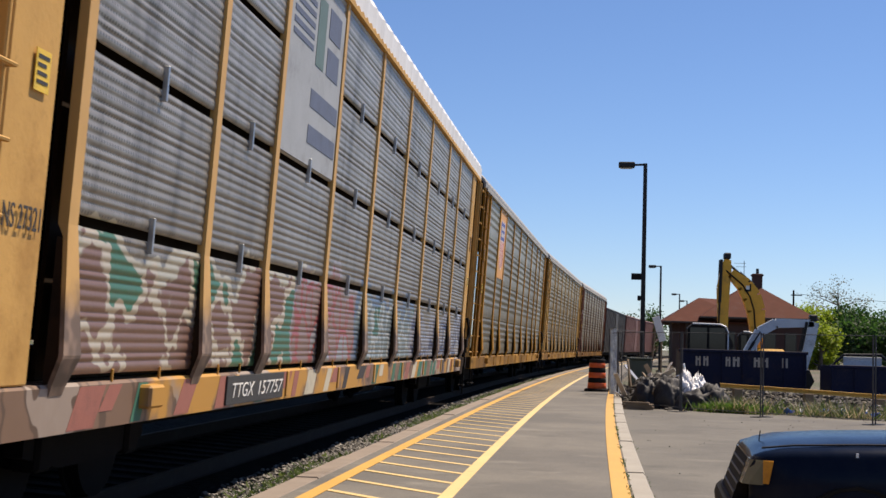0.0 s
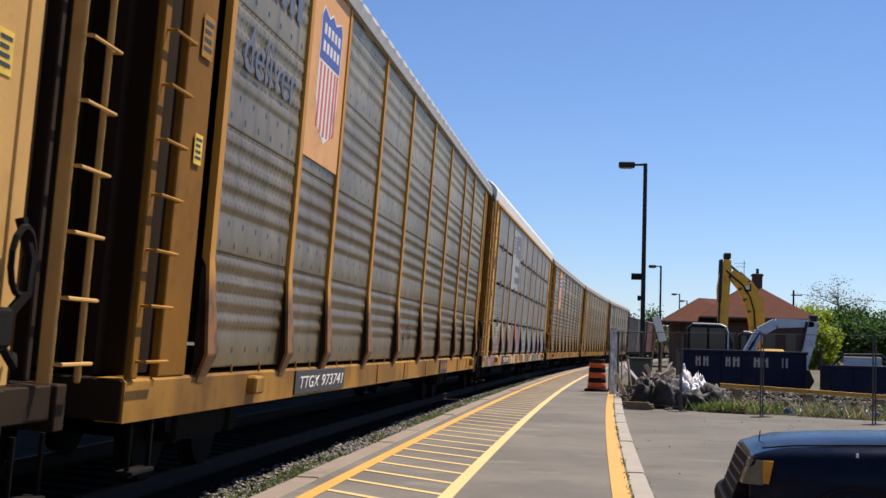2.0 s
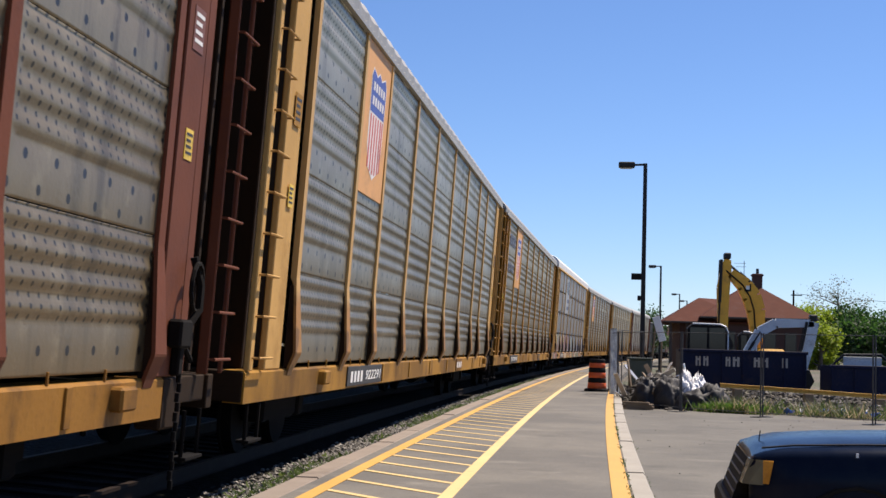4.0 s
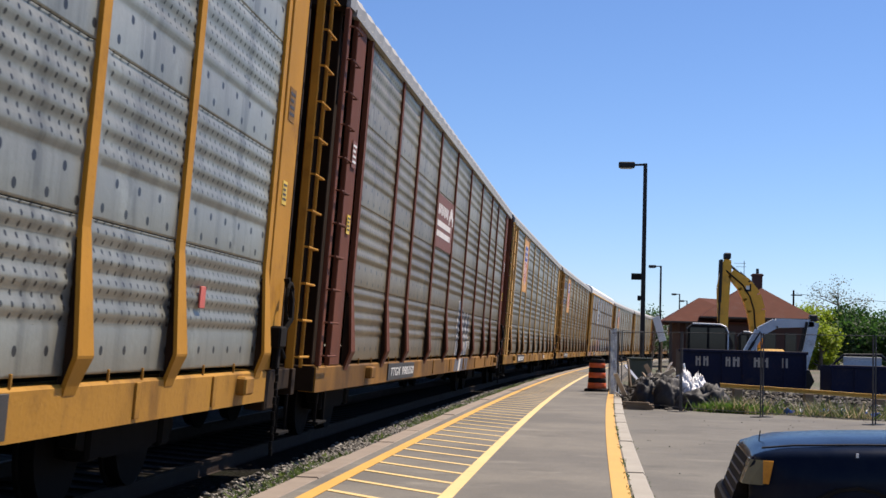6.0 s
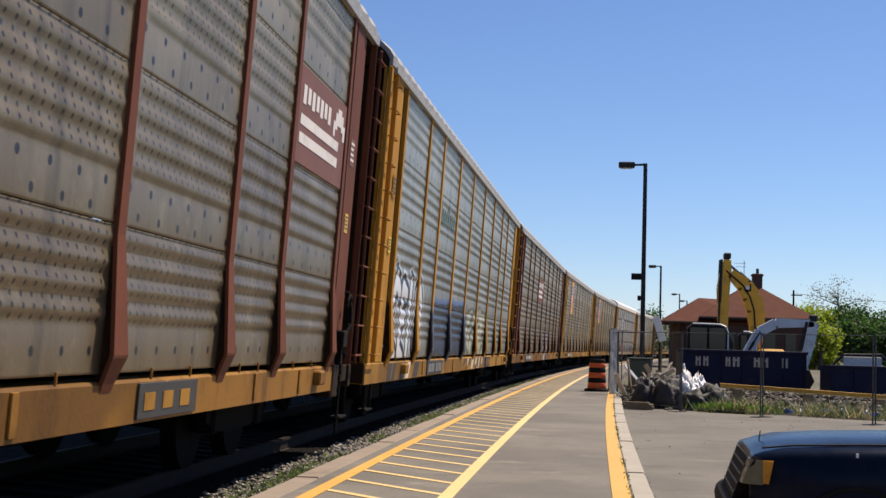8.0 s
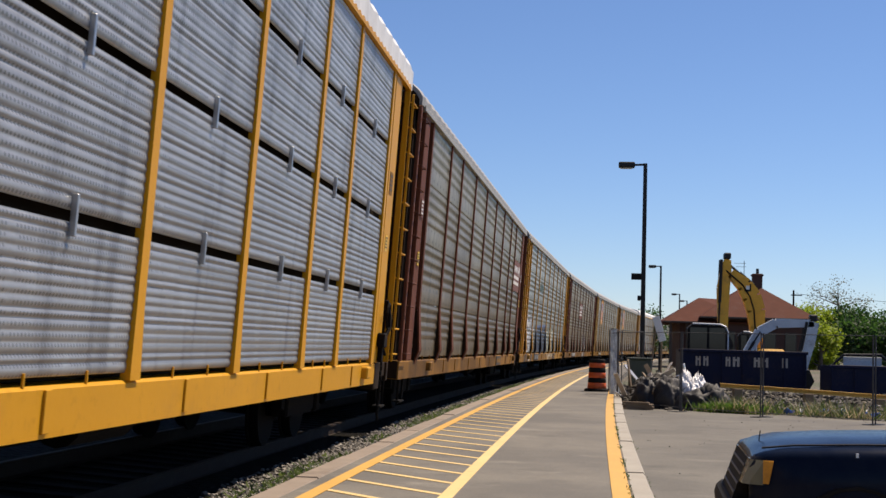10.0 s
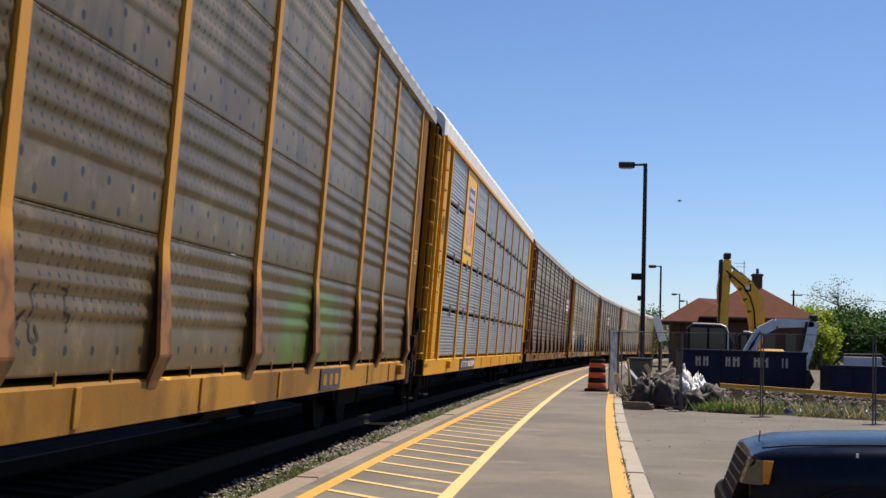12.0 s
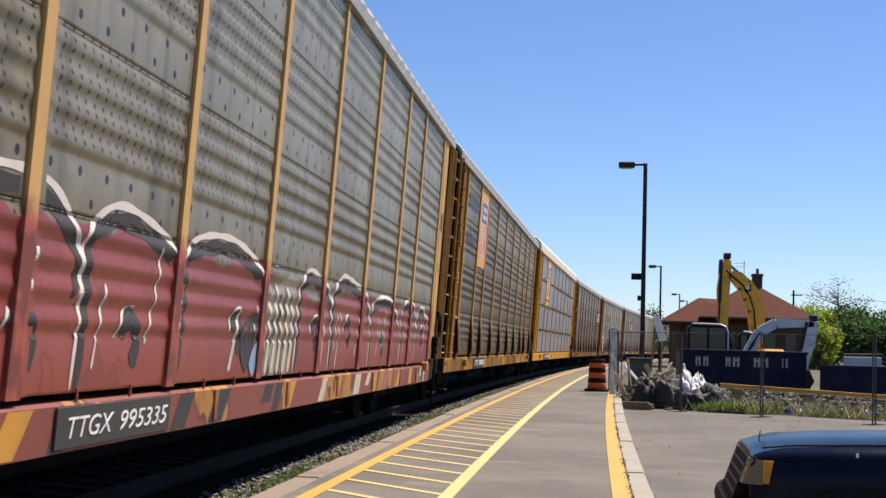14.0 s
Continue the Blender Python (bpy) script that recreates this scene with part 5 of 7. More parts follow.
M["weed"] = leaf_material("weeds", (0.03, 0.06, 0.012), (0.12, 0.16, 0.035))
M["weed_fresh"] = leaf_material("fresh_weeds", (0.06, 0.13, 0.012), (0.15, 0.27, 0.03))
M["straw"] = leaf_material("dry_straw", (0.22, 0.17, 0.09), (0.45, 0.38, 0.24))
M["fence_steel"] = worn("dull_fence_steel", (0.07, 0.07, 0.072), 0.7, 0.2, 6, 0.25)
M["bark"] = worn("grey_bark", (0.12, 0.095, 0.075), 0.9, 0, 4, 0.3)


def mesh_from(name, verts, faces, material):
    me = bpy.data.meshes.new(name)
    me.from_pydata(verts, [], faces)
    me.materials.append(material)
    return me


def chunks(count, spot, size, seed, flat=0.7):
    """Many angular stones: spot(rng) gives the place, size(rng) the radius."""
    rng = random.Random(seed)
    verts, faces = [], []
    shape = [(1, 0, 0), (0, 1, 0), (-1, 0, 0), (0, -1, 0), (0, 0, 1), (0, 0, -1)]
    tri = [(0, 1, 4), (1, 2, 4), (2, 3, 4), (3, 0, 4), (1, 0, 5), (2, 1, 5), (3, 2, 5), (0, 3, 5)]
    for _ in range(count):
        p, r = Vector(spot(rng)), size(rng)
        turn = Euler((rng.uniform(0, 6), rng.uniform(0, 6), rng.uniform(0, 6))).to_matrix()
        n = len(verts)
        for q in shape:
            v = turn @ (Vector(q) * r * rng.uniform(0.6, 1.2))
            verts.append((p.x + v.x, p.y + v.y, p.z + v.z * flat))
        faces += [tuple(n + i for i in f) for f in tri]
    return verts, faces


def blades(count, spot, height, seed, width=0.012, lean=0.5):
    rng = random.Random(seed)
    verts, faces = [], []
    for _ in range(count):
        p, h, a = Vector(spot(rng)), height(rng), rng.uniform(0, 6.3)
        side = Vector((math.cos(a), math.sin(a), 0)) * width
        tip = Vector((rng.uniform(-lean, lean), rng.uniform(-lean, lean), 1)) * h
        n = len(verts)
        verts += [tuple(p - side), tuple(p + side), tuple(p + tip * 0.55 + side * 0.7), tuple(p + tip), tuple(p + tip * 0.55 - side * 0.7)]
        faces += [(n, n + 1, n + 2, n + 4), (n + 4, n + 2, n + 3)]
    return verts, faces


def build_ballast_stones():
    def spot(rng):
        o = rng.triangular(-0.45, 0.56, 0.4)
        x, y, _ = along(rng.uniform(8.5, 46) if rng.random() < 0.8 else rng.uniform(46, 110), o)
        return x, y, -0.13 + 0.03 * max(0, o) + rng.uniform(0, 0.03)
    me = mesh_from("ballast_stones", *chunks(20000, spot, lambda r: r.uniform(0.018, 0.045), 3), M["stone"])
    tagged(new("ballast_stones", me), "loose grey crushed stones along the platform edge", "ballast", kind="stuff")

    def weed(rng):
        s = rng.uniform(9, 70)
        while noise.noise((s * 0.6, 1.7, 0)) < rng.uniform(-0.45, 0.3):
            s = rng.uniform(9, 80)
        x, y, _ = along(s, rng.triangular(-0.2, 0.58, 0.35))
        return x, y, -0.12
    me = mesh_from("trackside_weeds", *blades(12000, weed, lambda r: r.uniform(0.025, 0.085), 5, 0.02, 1.6), M["weed"])
    tagged(new("trackside_weeds", me), "low green weeds growing in the ballast", "weeds", kind="stuff")


def street_lamp(x, y, z0, top, detail):
    lamp = tagged(base("street_lamp", x, y, z0), "black steel lamp post with a box head" + (" and a small sign" if detail else ""), "lamp post", "platform lamps")
    h = top - z0
    bm = bmesh.new()
    loft(bm, [[(-r, -r, z), (r, -r, z), (r, r, z), (-r, r, z)] for z, r in ((0, 0.075), (h, 0.058))])
    part("pole", bm, M["black_steel"], lamp)
    bm = bmesh.new()
    tube(bm, (0, 0, 0), (0, 0, 0.42 if detail else 0.3), 0.24, 0.22, 16)
    part("footing", bm, M["concrete"], lamp)
    bm = bmesh.new()
    tube(bm, (0.05, 0, h - 0.03), (-0.36, 0, h - 0.05), 0.035, sides=8)
    part("arm", bm, M["black_steel"], lamp)
    bm = bmesh.new()
    box(bm, -0.82, -0.17, h - 0.14, -0.32, 0.17, h + 0.03, 0.03)
    head = part("lamp_head", bm, M["black_steel"], lamp)
    bm = bmesh.new()
    box(bm, -0.76, -0.13, h - 0.165, -0.4, 0.13, h - 0.14, 0.008)
    part("lens", bm, M["lens_clear"], head)
    if detail:
        bm = bmesh.new()
        box(bm, -0.37, -0.03, 3.4 - z0 + 0.1, -0.06, 0.03, 3.58 - z0 + 0.12, 0.01)
        part("sign_plate", bm, M["black_band"], lamp, "small dark sign plate")
        bm = bmesh.new()
        box(bm, -0.17, -0.06, 2.98, -0.07, 0.06, 3.14, 0.02)
        part("junction_box", bm, M["black_steel"], lamp)


def traffic_barrel(x, y, z):
    b = tagged(base("traffic_barrel", x, y, z), "orange construction barrel with black bands and rubber base", "traffic barrel")
    bm = bmesh.new()
    loft(bm, [[(r * math.cos(i * 0.3927), r * math.sin(i * 0.3927), q) for i in range(16)] for q, r in ((0, 0.37), (0.07, 0.36), (0.09, 0.3))])
    part("rubber_base", bm, M["black_band"], b)
    levels = [0.08, 0.26, 0.4, 0.56, 0.7, 0.84, 0.95]
    for i, (a, c) in enumerate(zip(levels, levels[1:])):
        bm = bmesh.new()
        ra, rc = 0.285 - a * 0.06, 0.285 - c * 0.06
        loft(bm, [[(r * math.cos(k * 0.2618), r * math.sin(k * 0.2618), q) for k in range(24)]
                  for q, r in ((a, ra - 0.012), (a + 0.012, ra), (c - 0.012, rc), (c, rc - 0.012))])
        part("band", bm, M["orange"] if i % 2 == 0 else M["black_band"], b, "orange band" if i % 2 == 0 else "dark band", True)
    bm = bmesh.new()
    pipe(bm, [(-0.12, 0, 0.94), (-0.1, 0, 1.02), (0.1, 0, 1.02), (0.12, 0, 0.94)], 0.022, 6)
    part("handle", bm, M["black_band"], b)


def roll_off_bin(x, y, z, length, height, label, lettered, arch):
    b = tagged(base("skip_bin", x, y, z), label, "waste bin")
    d = 2.3
    bm = bmesh.new()
    t = 0.06
    box(bm, 0, 0, 0.15, length, t, height)
    box(bm, 0, d - t, 0.15, length, d, height)
    box(bm, 0, t, 0.15, t, d - t, height)
    box(bm, length - t, t, 0.15, length, d - t, height)
    box(bm, t, t, 0.15, length - t, d - t, 0.22)
    part("shell", bm, M["bin_blue"], b)
    for zz in (height - 0.08, 0.15):
        bm = bmesh.new()
        box(bm, -0.06, -0.07, zz, length + 0.06, -0.002, zz + 0.12, 0.015)
        part("rail", bm, M["bin_blue"], b)
    n = int(length / 0.75)
    for i in range(n + 1):
        bm = bmesh.new()
        q = 0.05 + i * (length - 0.1) / n
        box(bm, q - 0.04, -0.055, 0.27, q + 0.04, -0.002, height - 0.085, 0.012)
        part("rib", bm, M["bin_blue"], b)
    for q in (0.5, length - 0.5):
        bm = bmesh.new()
        tube(bm, (q, -0.02, 0.09), (q, 0.2, 0.09), 0.09, sides=14)
        part("roller", bm, M["black_steel"], b)
    if lettered:
        # a painted company name, kept as plain pale bars
        for q, w in ((0.62, 0.2), (0.92, 0.2), (1.8, 0.18), (2.08, 0.26), (2.9, 0.24), (3.22, 0.24), (4.0, 0.22)):
            bm = bmesh.new()
            box(bm, q, -0.012, height - 0.62, q + w * 0.36, -0.004, height - 0.24)
            box(bm, q + w * 0.64, -0.012, height - 0.62, q + w, -0.004, height - 0.24)
            box(bm, q + w * 0.36, -0.012, height - 0.4, q + w * 0.64, -0.004, height - 0.32)
            part("letter_bar", bm, M["trim_pale"], b, "pale painted bar")
    if arch:
        bm = bmesh.new()
        pipe(bm, [(0.1, 0.4, height), (0.55, 0.4, height + 0.42), (1.9, 0.4, height + 0.45), (2.4, 0.4, height)], 0.05, 8)
        part("arched_bar", bm, M["black_steel"], b)
        bm = bmesh.new()
        box(bm, 0.55, 0.5, height + 0.02, 1.95, 0.53, height + 0.36, 0.01)
        part("pale_sheet", bm, M["digger_grey"], b, "pale grey sheet")
    else:
        # waste heaped over the rim
        me = mesh_from("waste", *chunks(420, lambda r: (r.uniform(0.2, length - 0.2), r.uniform(0.2, d - 0.2), height - 0.28 + 0.22 * r.random()), lambda r: r.uniform(0.05, 0.16), 8), M["rubble"])
        ob = share("waste", me, b)
        ob["kind"] = "stuff"


def beam_between(bm, a, b, w, h0, h1):
    """A box girder in the x-z plane from a to b, h0 and h1 deep at the ends, w thick in y."""
    a, b = Vector(a), Vector(b)
    along_it = (b - a).normalized()
    up = Vector((-along_it.z, 0, along_it.x))
    rings = []
    for p, h in ((a, h0), (b, h1)):
        rings.append([p + up * h / 2 + Vector((0, -w / 2, 0)), p - up * h / 2 + Vector((0, -w / 2, 0)),
                      p - up * h / 2 + Vector((0, w / 2, 0)), p + up * h / 2 + Vector((0, w / 2, 0))])
    loft(bm, rings)


def digger(name, x, y, z, label, paint, boom, stick, cab, size):
    """A tracked excavator; boom and stick are lines of (x, z, depth) from the machine's base."""
    d = tagged(base(name, x, y, z), label, "excavator")
    s = size
    for q in (-0.9 * s, 0.9 * s):
        bm = bmesh.new()
        ring = [(0.0, 0.35), (0.1, 0.1), (0.4, 0.0), (3.0, 0.0), (3.3, 0.1), (3.4, 0.35), (3.3, 0.62), (3.0, 0.72), (0.4, 0.72), (0.1, 0.62)]
        loft(bm, [[((u - 1.7) * s, q + o * s, w * s) for u, w in ring] for o in (-0.27, 0.27)])
        part("crawler_track", bm, M["black_steel"], d)
    bm = bmesh.new()
    box(bm, -1.5 * s, -1.15 * s, 0.8 * s, 1.7 * s, 1.15 * s, 1.45 * s, 0.12 * s)
    part("house", bm, paint, d)
    bm = bmesh.new()
    box(bm, 0.6 * s, -1.1 * s, 1.45 * s, 1.75 * s, 1.1 * s, 1.85 * s, 0.1 * s)
    part("engine_cover", bm, paint, d)
    x0, x1, z0, z1 = cab
    bm = bmesh.new()
    ring = [(x0, z0), (x1, z0), (x1, z1 - 0.35), (x1 - 0.1, z1 - 0.1), (x1 - 0.35, z1), (x0 + 0.2, z1), (x0, z1 - 0.2)]
    loft(bm, [[(u, q, w) for u, w in ring] for q in (-1.05 * s, -0.1 * s)])
    c = part("cab", bm, M["black_band"], d)
    for u0, u1 in ((x0 + 0.1, (x0 + x1) / 2 - 0.05), ((x0 + x1) / 2 + 0.05, x1 - 0.14)):
        bm = bmesh.new()
        box(bm, u0, -1.05 * s - 0.012, z0 + 0.35, u1, -1.05 * s - 0.003, z1 - 0.16, 0.0)
        part("window", bm, M["glass_dark"], c)
    bm = bmesh.new()
    pipe(bm, [(x1 - 0.03, -1.05 * s - 0.02, z0), (x1 - 0.03, -1.05 * s - 0.02, z1 - 0.33), (x1 - 0.12, -1.05 * s - 0.02, z1 - 0.1), (x1 - 0.36, -1.05 * s - 0.02, z1 - 0.01), (x0 + 0.2, -1.05 * s - 0.02, z1)], 0.035, 6)
    part("cab_frame", bm, M["digger_grey"], c)
    for nm, line in (("boom", boom), ("stick", stick)):
        bm = bmesh.new()
        for (ax, az, ah), (bx, bz, bh) in zip(line, line[1:]):
            beam_between(bm, (ax, 0, az), (bx, 0, bz), 0.42 * s, ah, bh)
        for ax, az, ah in line[1:-1]:
            tube(bm, (ax, -0.23 * s, az), (ax, 0.23 * s, az), ah * 0.3, sides=14)
        arm = part(nm, bm, paint, d)
        (ax, az, ah), (bx, bz, bh) = (line[0], line[1]) if nm == "boom" else (line[0], line[-1])
        if nm == "stick":
            ax, bx = ax - 0.3, bx - 0.25
        for q in (-0.26 * s, 0.26 * s):
            bm = bmesh.new()
            k = Vector((ax, q, az)).lerp(Vector((bx, q, bz)), 0.55)
            tube(bm, (ax, q, az), k, 0.07 * s, sides=10)
            tube(bm, k, (bx, q, bz), 0.04 * s, sides=8)
            part("hydraulic_cylinder", bm, M["black_steel"], arm)
    if len(boom) > 4:
        (ax, az, ah), (bx, bz, bh) = stick[0], boom[3]
        bm = bmesh.new()
        a, b = Vector((ax + 0.12, 0, az - 0.25)), Vector((bx + 0.05, 0, bz + 0.55))
        tube(bm, b, a.lerp(b, 0.4), 0.11, sides=10)
        tube(bm, a.lerp(b, 0.4), a, 0.06, sides=8)
        part("stick_cylinder", bm, M["black_steel"], d)
        bm = bmesh.new()
        box(bm, 0.02, -0.225 * s, 4.45, 0.32, -0.214 * s, 4.8, 0.004)
        emblem = part("emblem_plate", bm, M["black_band"], d)
        bm = bmesh.new()
        box(bm, 0.09, -0.232 * s, 4.54, 0.25, -0.226 * s, 4.72, 0.002)
        part("emblem_block", bm, M["white_sign"], emblem)
        bm = bmesh.new()
        pipe(bm, [(boom[q][0] - 0.1, -0.24 * s, boom[q][1]) for q in range(6)] + [(stick[1][0], -0.24 * s, stick[1][1])], 0.035, 6)
        part("hose", bm, M["black_band"], d)
    ax, az, ah = stick[0]
    bm = bmesh.new()
    box(bm, ax - 0.18, -0.25 * s, az + 0.02, ax + 0.14, 0.25 * s, az + 0.32, 0.05)
    part("pivot_cap", bm, M["black_steel"], d)
    bx, bz, bh = stick[-1]
    bm = bmesh.new()
    ring = [(bx - 0.5, bz + 0.05), (bx + 0.25, bz + 0.1), (bx + 0.45, bz - 0.35), (bx + 0.2, bz - 0.8), (bx - 0.3, bz - 0.85), (bx - 0.42, bz - 0.4)]
    loft(bm, [[(u, q * s, w) for u, w in ring] for q in (-0.45, 0.45)])
    part("bucket", bm, M["black_steel"], d)


def station():
    s = tagged(base("station_house", 0, 0, 0), "brick station house with a red-brown hipped roof and chimney", "house")
    y0 = 116.0
    bm = bmesh.new()
    box(bm, 11.2, y0 + 1, -0.4, 18.6, y0 + 14, 4.25)
    part("wall", bm, M["brick"], s, "dark red brick wall")
    bm = bmesh.new()
    box(bm, 8.4, y0 + 2, -0.4, 11.19, y0 + 13, 3.7)
    part("wing_wall", bm, M["brick"], s, "dark red brick wall")
    for x in (12.0, 13.7, 15.4, 17.1, 9.2):
        bm = bmesh.new()
        yy = y0 + (1 if x > 11 else 2)
        box(bm, x, yy - 0.05, 0.9, x + 1.0, yy - 0.004, 3.1, 0.01)
        w = part("window", bm, M["trim_dark"], s)
        bm = bmesh.new()
        box(bm, x + 0.08, yy - 0.07, 1.0, x + 0.92, yy - 0.052, 3.0)
        part("pane", bm, M["glass_dark"], w)

    def hip(name, x0, x1, ya, yb, z0, apex0, apex1, z1):
        bm = bmesh.new()
        low = [bm.verts.new(p) for p in ((x0, ya, z0), (x1, ya, z0), (x1, yb, z0), (x0, yb, z0))]
        low2 = [bm.verts.new((p.co.x, p.co.y, z0 - 0.14)) for p in low]
        a, b = bm.verts.new((*apex0, z1)), bm.verts.new((*apex1, z1))
        bm.faces.new((low[0], low[1], a))
        bm.faces.new((low[1], low[2], b, a))
        bm.faces.new((low[2], low[3], b))
        bm.faces.new((low[3], low[0], a, b))
        for i in range(4):
            bm.faces.new((low[i], low2[i], low2[(i + 1) % 4], low[(i + 1) % 4]))
        bm.faces.new(low2)
        bmesh.ops.recalc_face_normals(bm, faces=bm.faces[:])
        return part(name, bm, M["roof_tile"], s, "red-brown shingled hip roof")
    roof = hip("roof", 10.0, 19.75, y0, y0 + 15, 4.3, (14.95, y0 + 6.5), (14.95, y0 + 8.5), 7.55)
    wing = hip("wing_roof", 6.95, 15.0, y0 + 0.6, y0 + 14, 3.85, (10.3, y0 + 6), (12.5, y0 + 8), 6.05)
    for r, xa, xb, yy, z in ((roof, 10.0, 19.75, y0 - 0.03, 4.16), (wing, 6.95, 9.98, y0 + 0.57, 3.71)):
        bm = bmesh.new()
        box(bm, xa, yy - 0.04, z - 0.02, xb, yy + 0.026, z + 0.13, 0.01)
        part("fascia", bm, M["trim_dark"], r, "dark painted fascia board")
    bm = bmesh.new()
    box(bm, 14.95, y0 + 5.5, 6.3, 15.8, y0 + 6.3, 8.3, 0.03)
    box(bm, 14.87, y0 + 5.42, 8.08, 15.88, y0 + 6.38, 8.24, 0.02)
    ch = part("chimney", bm, M["brick"], roof)
    bm = bmesh.new()
    tube(bm, (15.4, y0 + 5.9, 8.3), (15.4, y0 + 5.9, 8.75), 0.13, sides=10)
    part("chimney_pot", bm, M["black_steel"], s)
    bm = bmesh.new()
    tube(bm, (14.25, y0 + 6, 6.9), (14.25, y0 + 6, 9.45), 0.03, sides=6)
    for z, w in ((9.2, 0.9), (8.9, 0.7)):
        tube(bm, (14.25 - w, y0 + 6, z), (14.25 + 0.15, y0 + 6, z), 0.018, sides=5)
    part("antenna", bm, M["black_steel"], s)
    for x in (7.6, 9.0):
        bm = bmesh.new()
        box(bm, x - 0.12, y0 + 1.2, -0.4, x + 0.12, y0 + 1.44, 3.72, 0.02)
        part("canopy_post", bm, M["trim_dark"], s)


def tree(x, y, z, height, spread, leaf, seed, label, leaves=2600, leaf_size=0.3, low=0.18):
    rng = random.Random(seed)
    t = tagged(base("tree", x, y, z), label, "tree", "trees behind the station")
    bm = bmesh.new()
    tube(bm, (0, 0, 0), (0.1, 0, height * 0.4), 0.28, 0.18, 9)
    tube(bm, (0.1, 0, height * 0.4), (0, 0.1, height * 0.85), 0.18, 0.05, 8)
    ends = []
    for i in range(13):
        a, h = i * 2.4 + rng.random(), height * rng.uniform(low + 0.05, 0.75)
        r = spread * rng.uniform(0.45, 0.85)
        e = Vector((r * math.cos(a), r * math.sin(a), h + r * rng.uniform(0.2, 0.6)))
        tube(bm, (0.05, 0, h), e, 0.09, 0.02, 6)
        ends.append(e)
    part("trunk", bm, M["bark"], t)
    verts, faces = [], []
    clumps = [e + Vector((rng.gauss(0, 0.3), rng.gauss(0, 0.3), rng.gauss(0, 0.3))) * spread * 0.4 for e in ends for _ in range(4)]
    clumps += [Vector((0, 0, height * rng.uniform(0.7, 0.97))) + Vector((rng.gauss(0, 0.2), rng.gauss(0, 0.2), 0)) * spread for _ in range(12)]
    for _ in range(leaves):
        c = rng.choice(clumps)
        g = spread * 0.16
        p = c + Vector((rng.gauss(0, g), rng.gauss(0, g), rng.gauss(0, g * 0.8)))
        turn = Euler((rng.uniform(-1.2, 1.2), rng.uniform(-1.2, 1.2), rng.uniform(0, 6.3))).to_matrix()
        s = leaf_size * rng.uniform(0.6, 1.3)
        n = len(verts)
        verts += [tuple(p + turn @ Vector(q) * s) for q in ((-0.5, 0, 0), (0, -0.32, 0.08), (0.55, 0, 0), (0, 0.32, 0.08))]
        faces.append((n, n + 1, n + 2, n + 3))
    share("crown", mesh_from("crown", verts, faces, leaf), t)


def fence_panel(x0, y0, x1, y1, z, height=1.95):
    a, b = Vector((x0, y0, z)), Vector((x1, y1, z))
    f = tagged(base("site_fence", x0, y0, z), "temporary chain-link site fence panel of galvanised steel", "fence", "site fence panels")
    v = b - a
    n = v.length
    f.matrix_basis = Matrix.Translation(a) @ pose(0, 0, 0, 0, 0, math.degrees(math.atan2(v.y, v.x)))
    for q in (0.03, n - 0.03):
        bm = bmesh.new()
        tube(bm, (q, 0, 0.0), (q, 0, height), 0.017, sides=8)
        part("post", bm, M["fence_steel"], f)
        bm = bmesh.new()
        box(bm, q - 0.1, -0.3, 0.0, q + 0.1, 0.3, 0.035, 0.01)
        part("foot", bm, M["black_steel"], f)
    for h in (0.12, height - 0.02):
        bm = bmesh.new()
        tube(bm, (0.03, 0, h), (n - 0.03, 0, h), 0.008, sides=8)
        part("rail", bm, M["fence_steel"], f)
    verts, faces = [], []
    step, w = 0.12, 0.00035
    lo, hi = 0.12, height - 0.02
    for sgn in (1, -1):
        q = -(hi - lo)
        while q < n + (hi - lo):
            xa, xb = (q, q + (hi - lo)) if sgn > 0 else (q + (hi - lo), q)
            pts = []
            for xx, zz in ((xa, lo), (xb, hi)):
                pts.append(Vector((xx, 0, zz)))
            d = pts[1] - pts[0]
            t0, t1 = 0.0, 1.0
            for edge, s in ((0.03, 1), (n - 0.03, -1)):
                if abs(d.x) > 1e-6:
                    u = (edge - pts[0].x) / d.x
                    if (d.x > 0) == (s > 0):
                        t0 = max(t0, u)
                    else:
                        t1 = min(t1, u)
            if t1 > t0:
                p, r = pts[0] + d * t0, pts[0] + d * t1
                k = len(verts)
                off = Vector((w, 0, -w * sgn))
                verts += [tuple(p - off), tuple(p + off), tuple(r + off), tuple(r - off), tuple(p + Vector((0, 0.0008, 0))), tuple(r + Vector((0, 0.0008, 0)))]
                faces += [(k, k + 1, k + 2, k + 3), (k + 1, k + 4, k + 5, k + 2), (k + 4, k, k + 3, k + 5)]
            q += step
    ob = share("chain_link", mesh_from("chain_link", verts, faces, M["fence_steel"]), f)


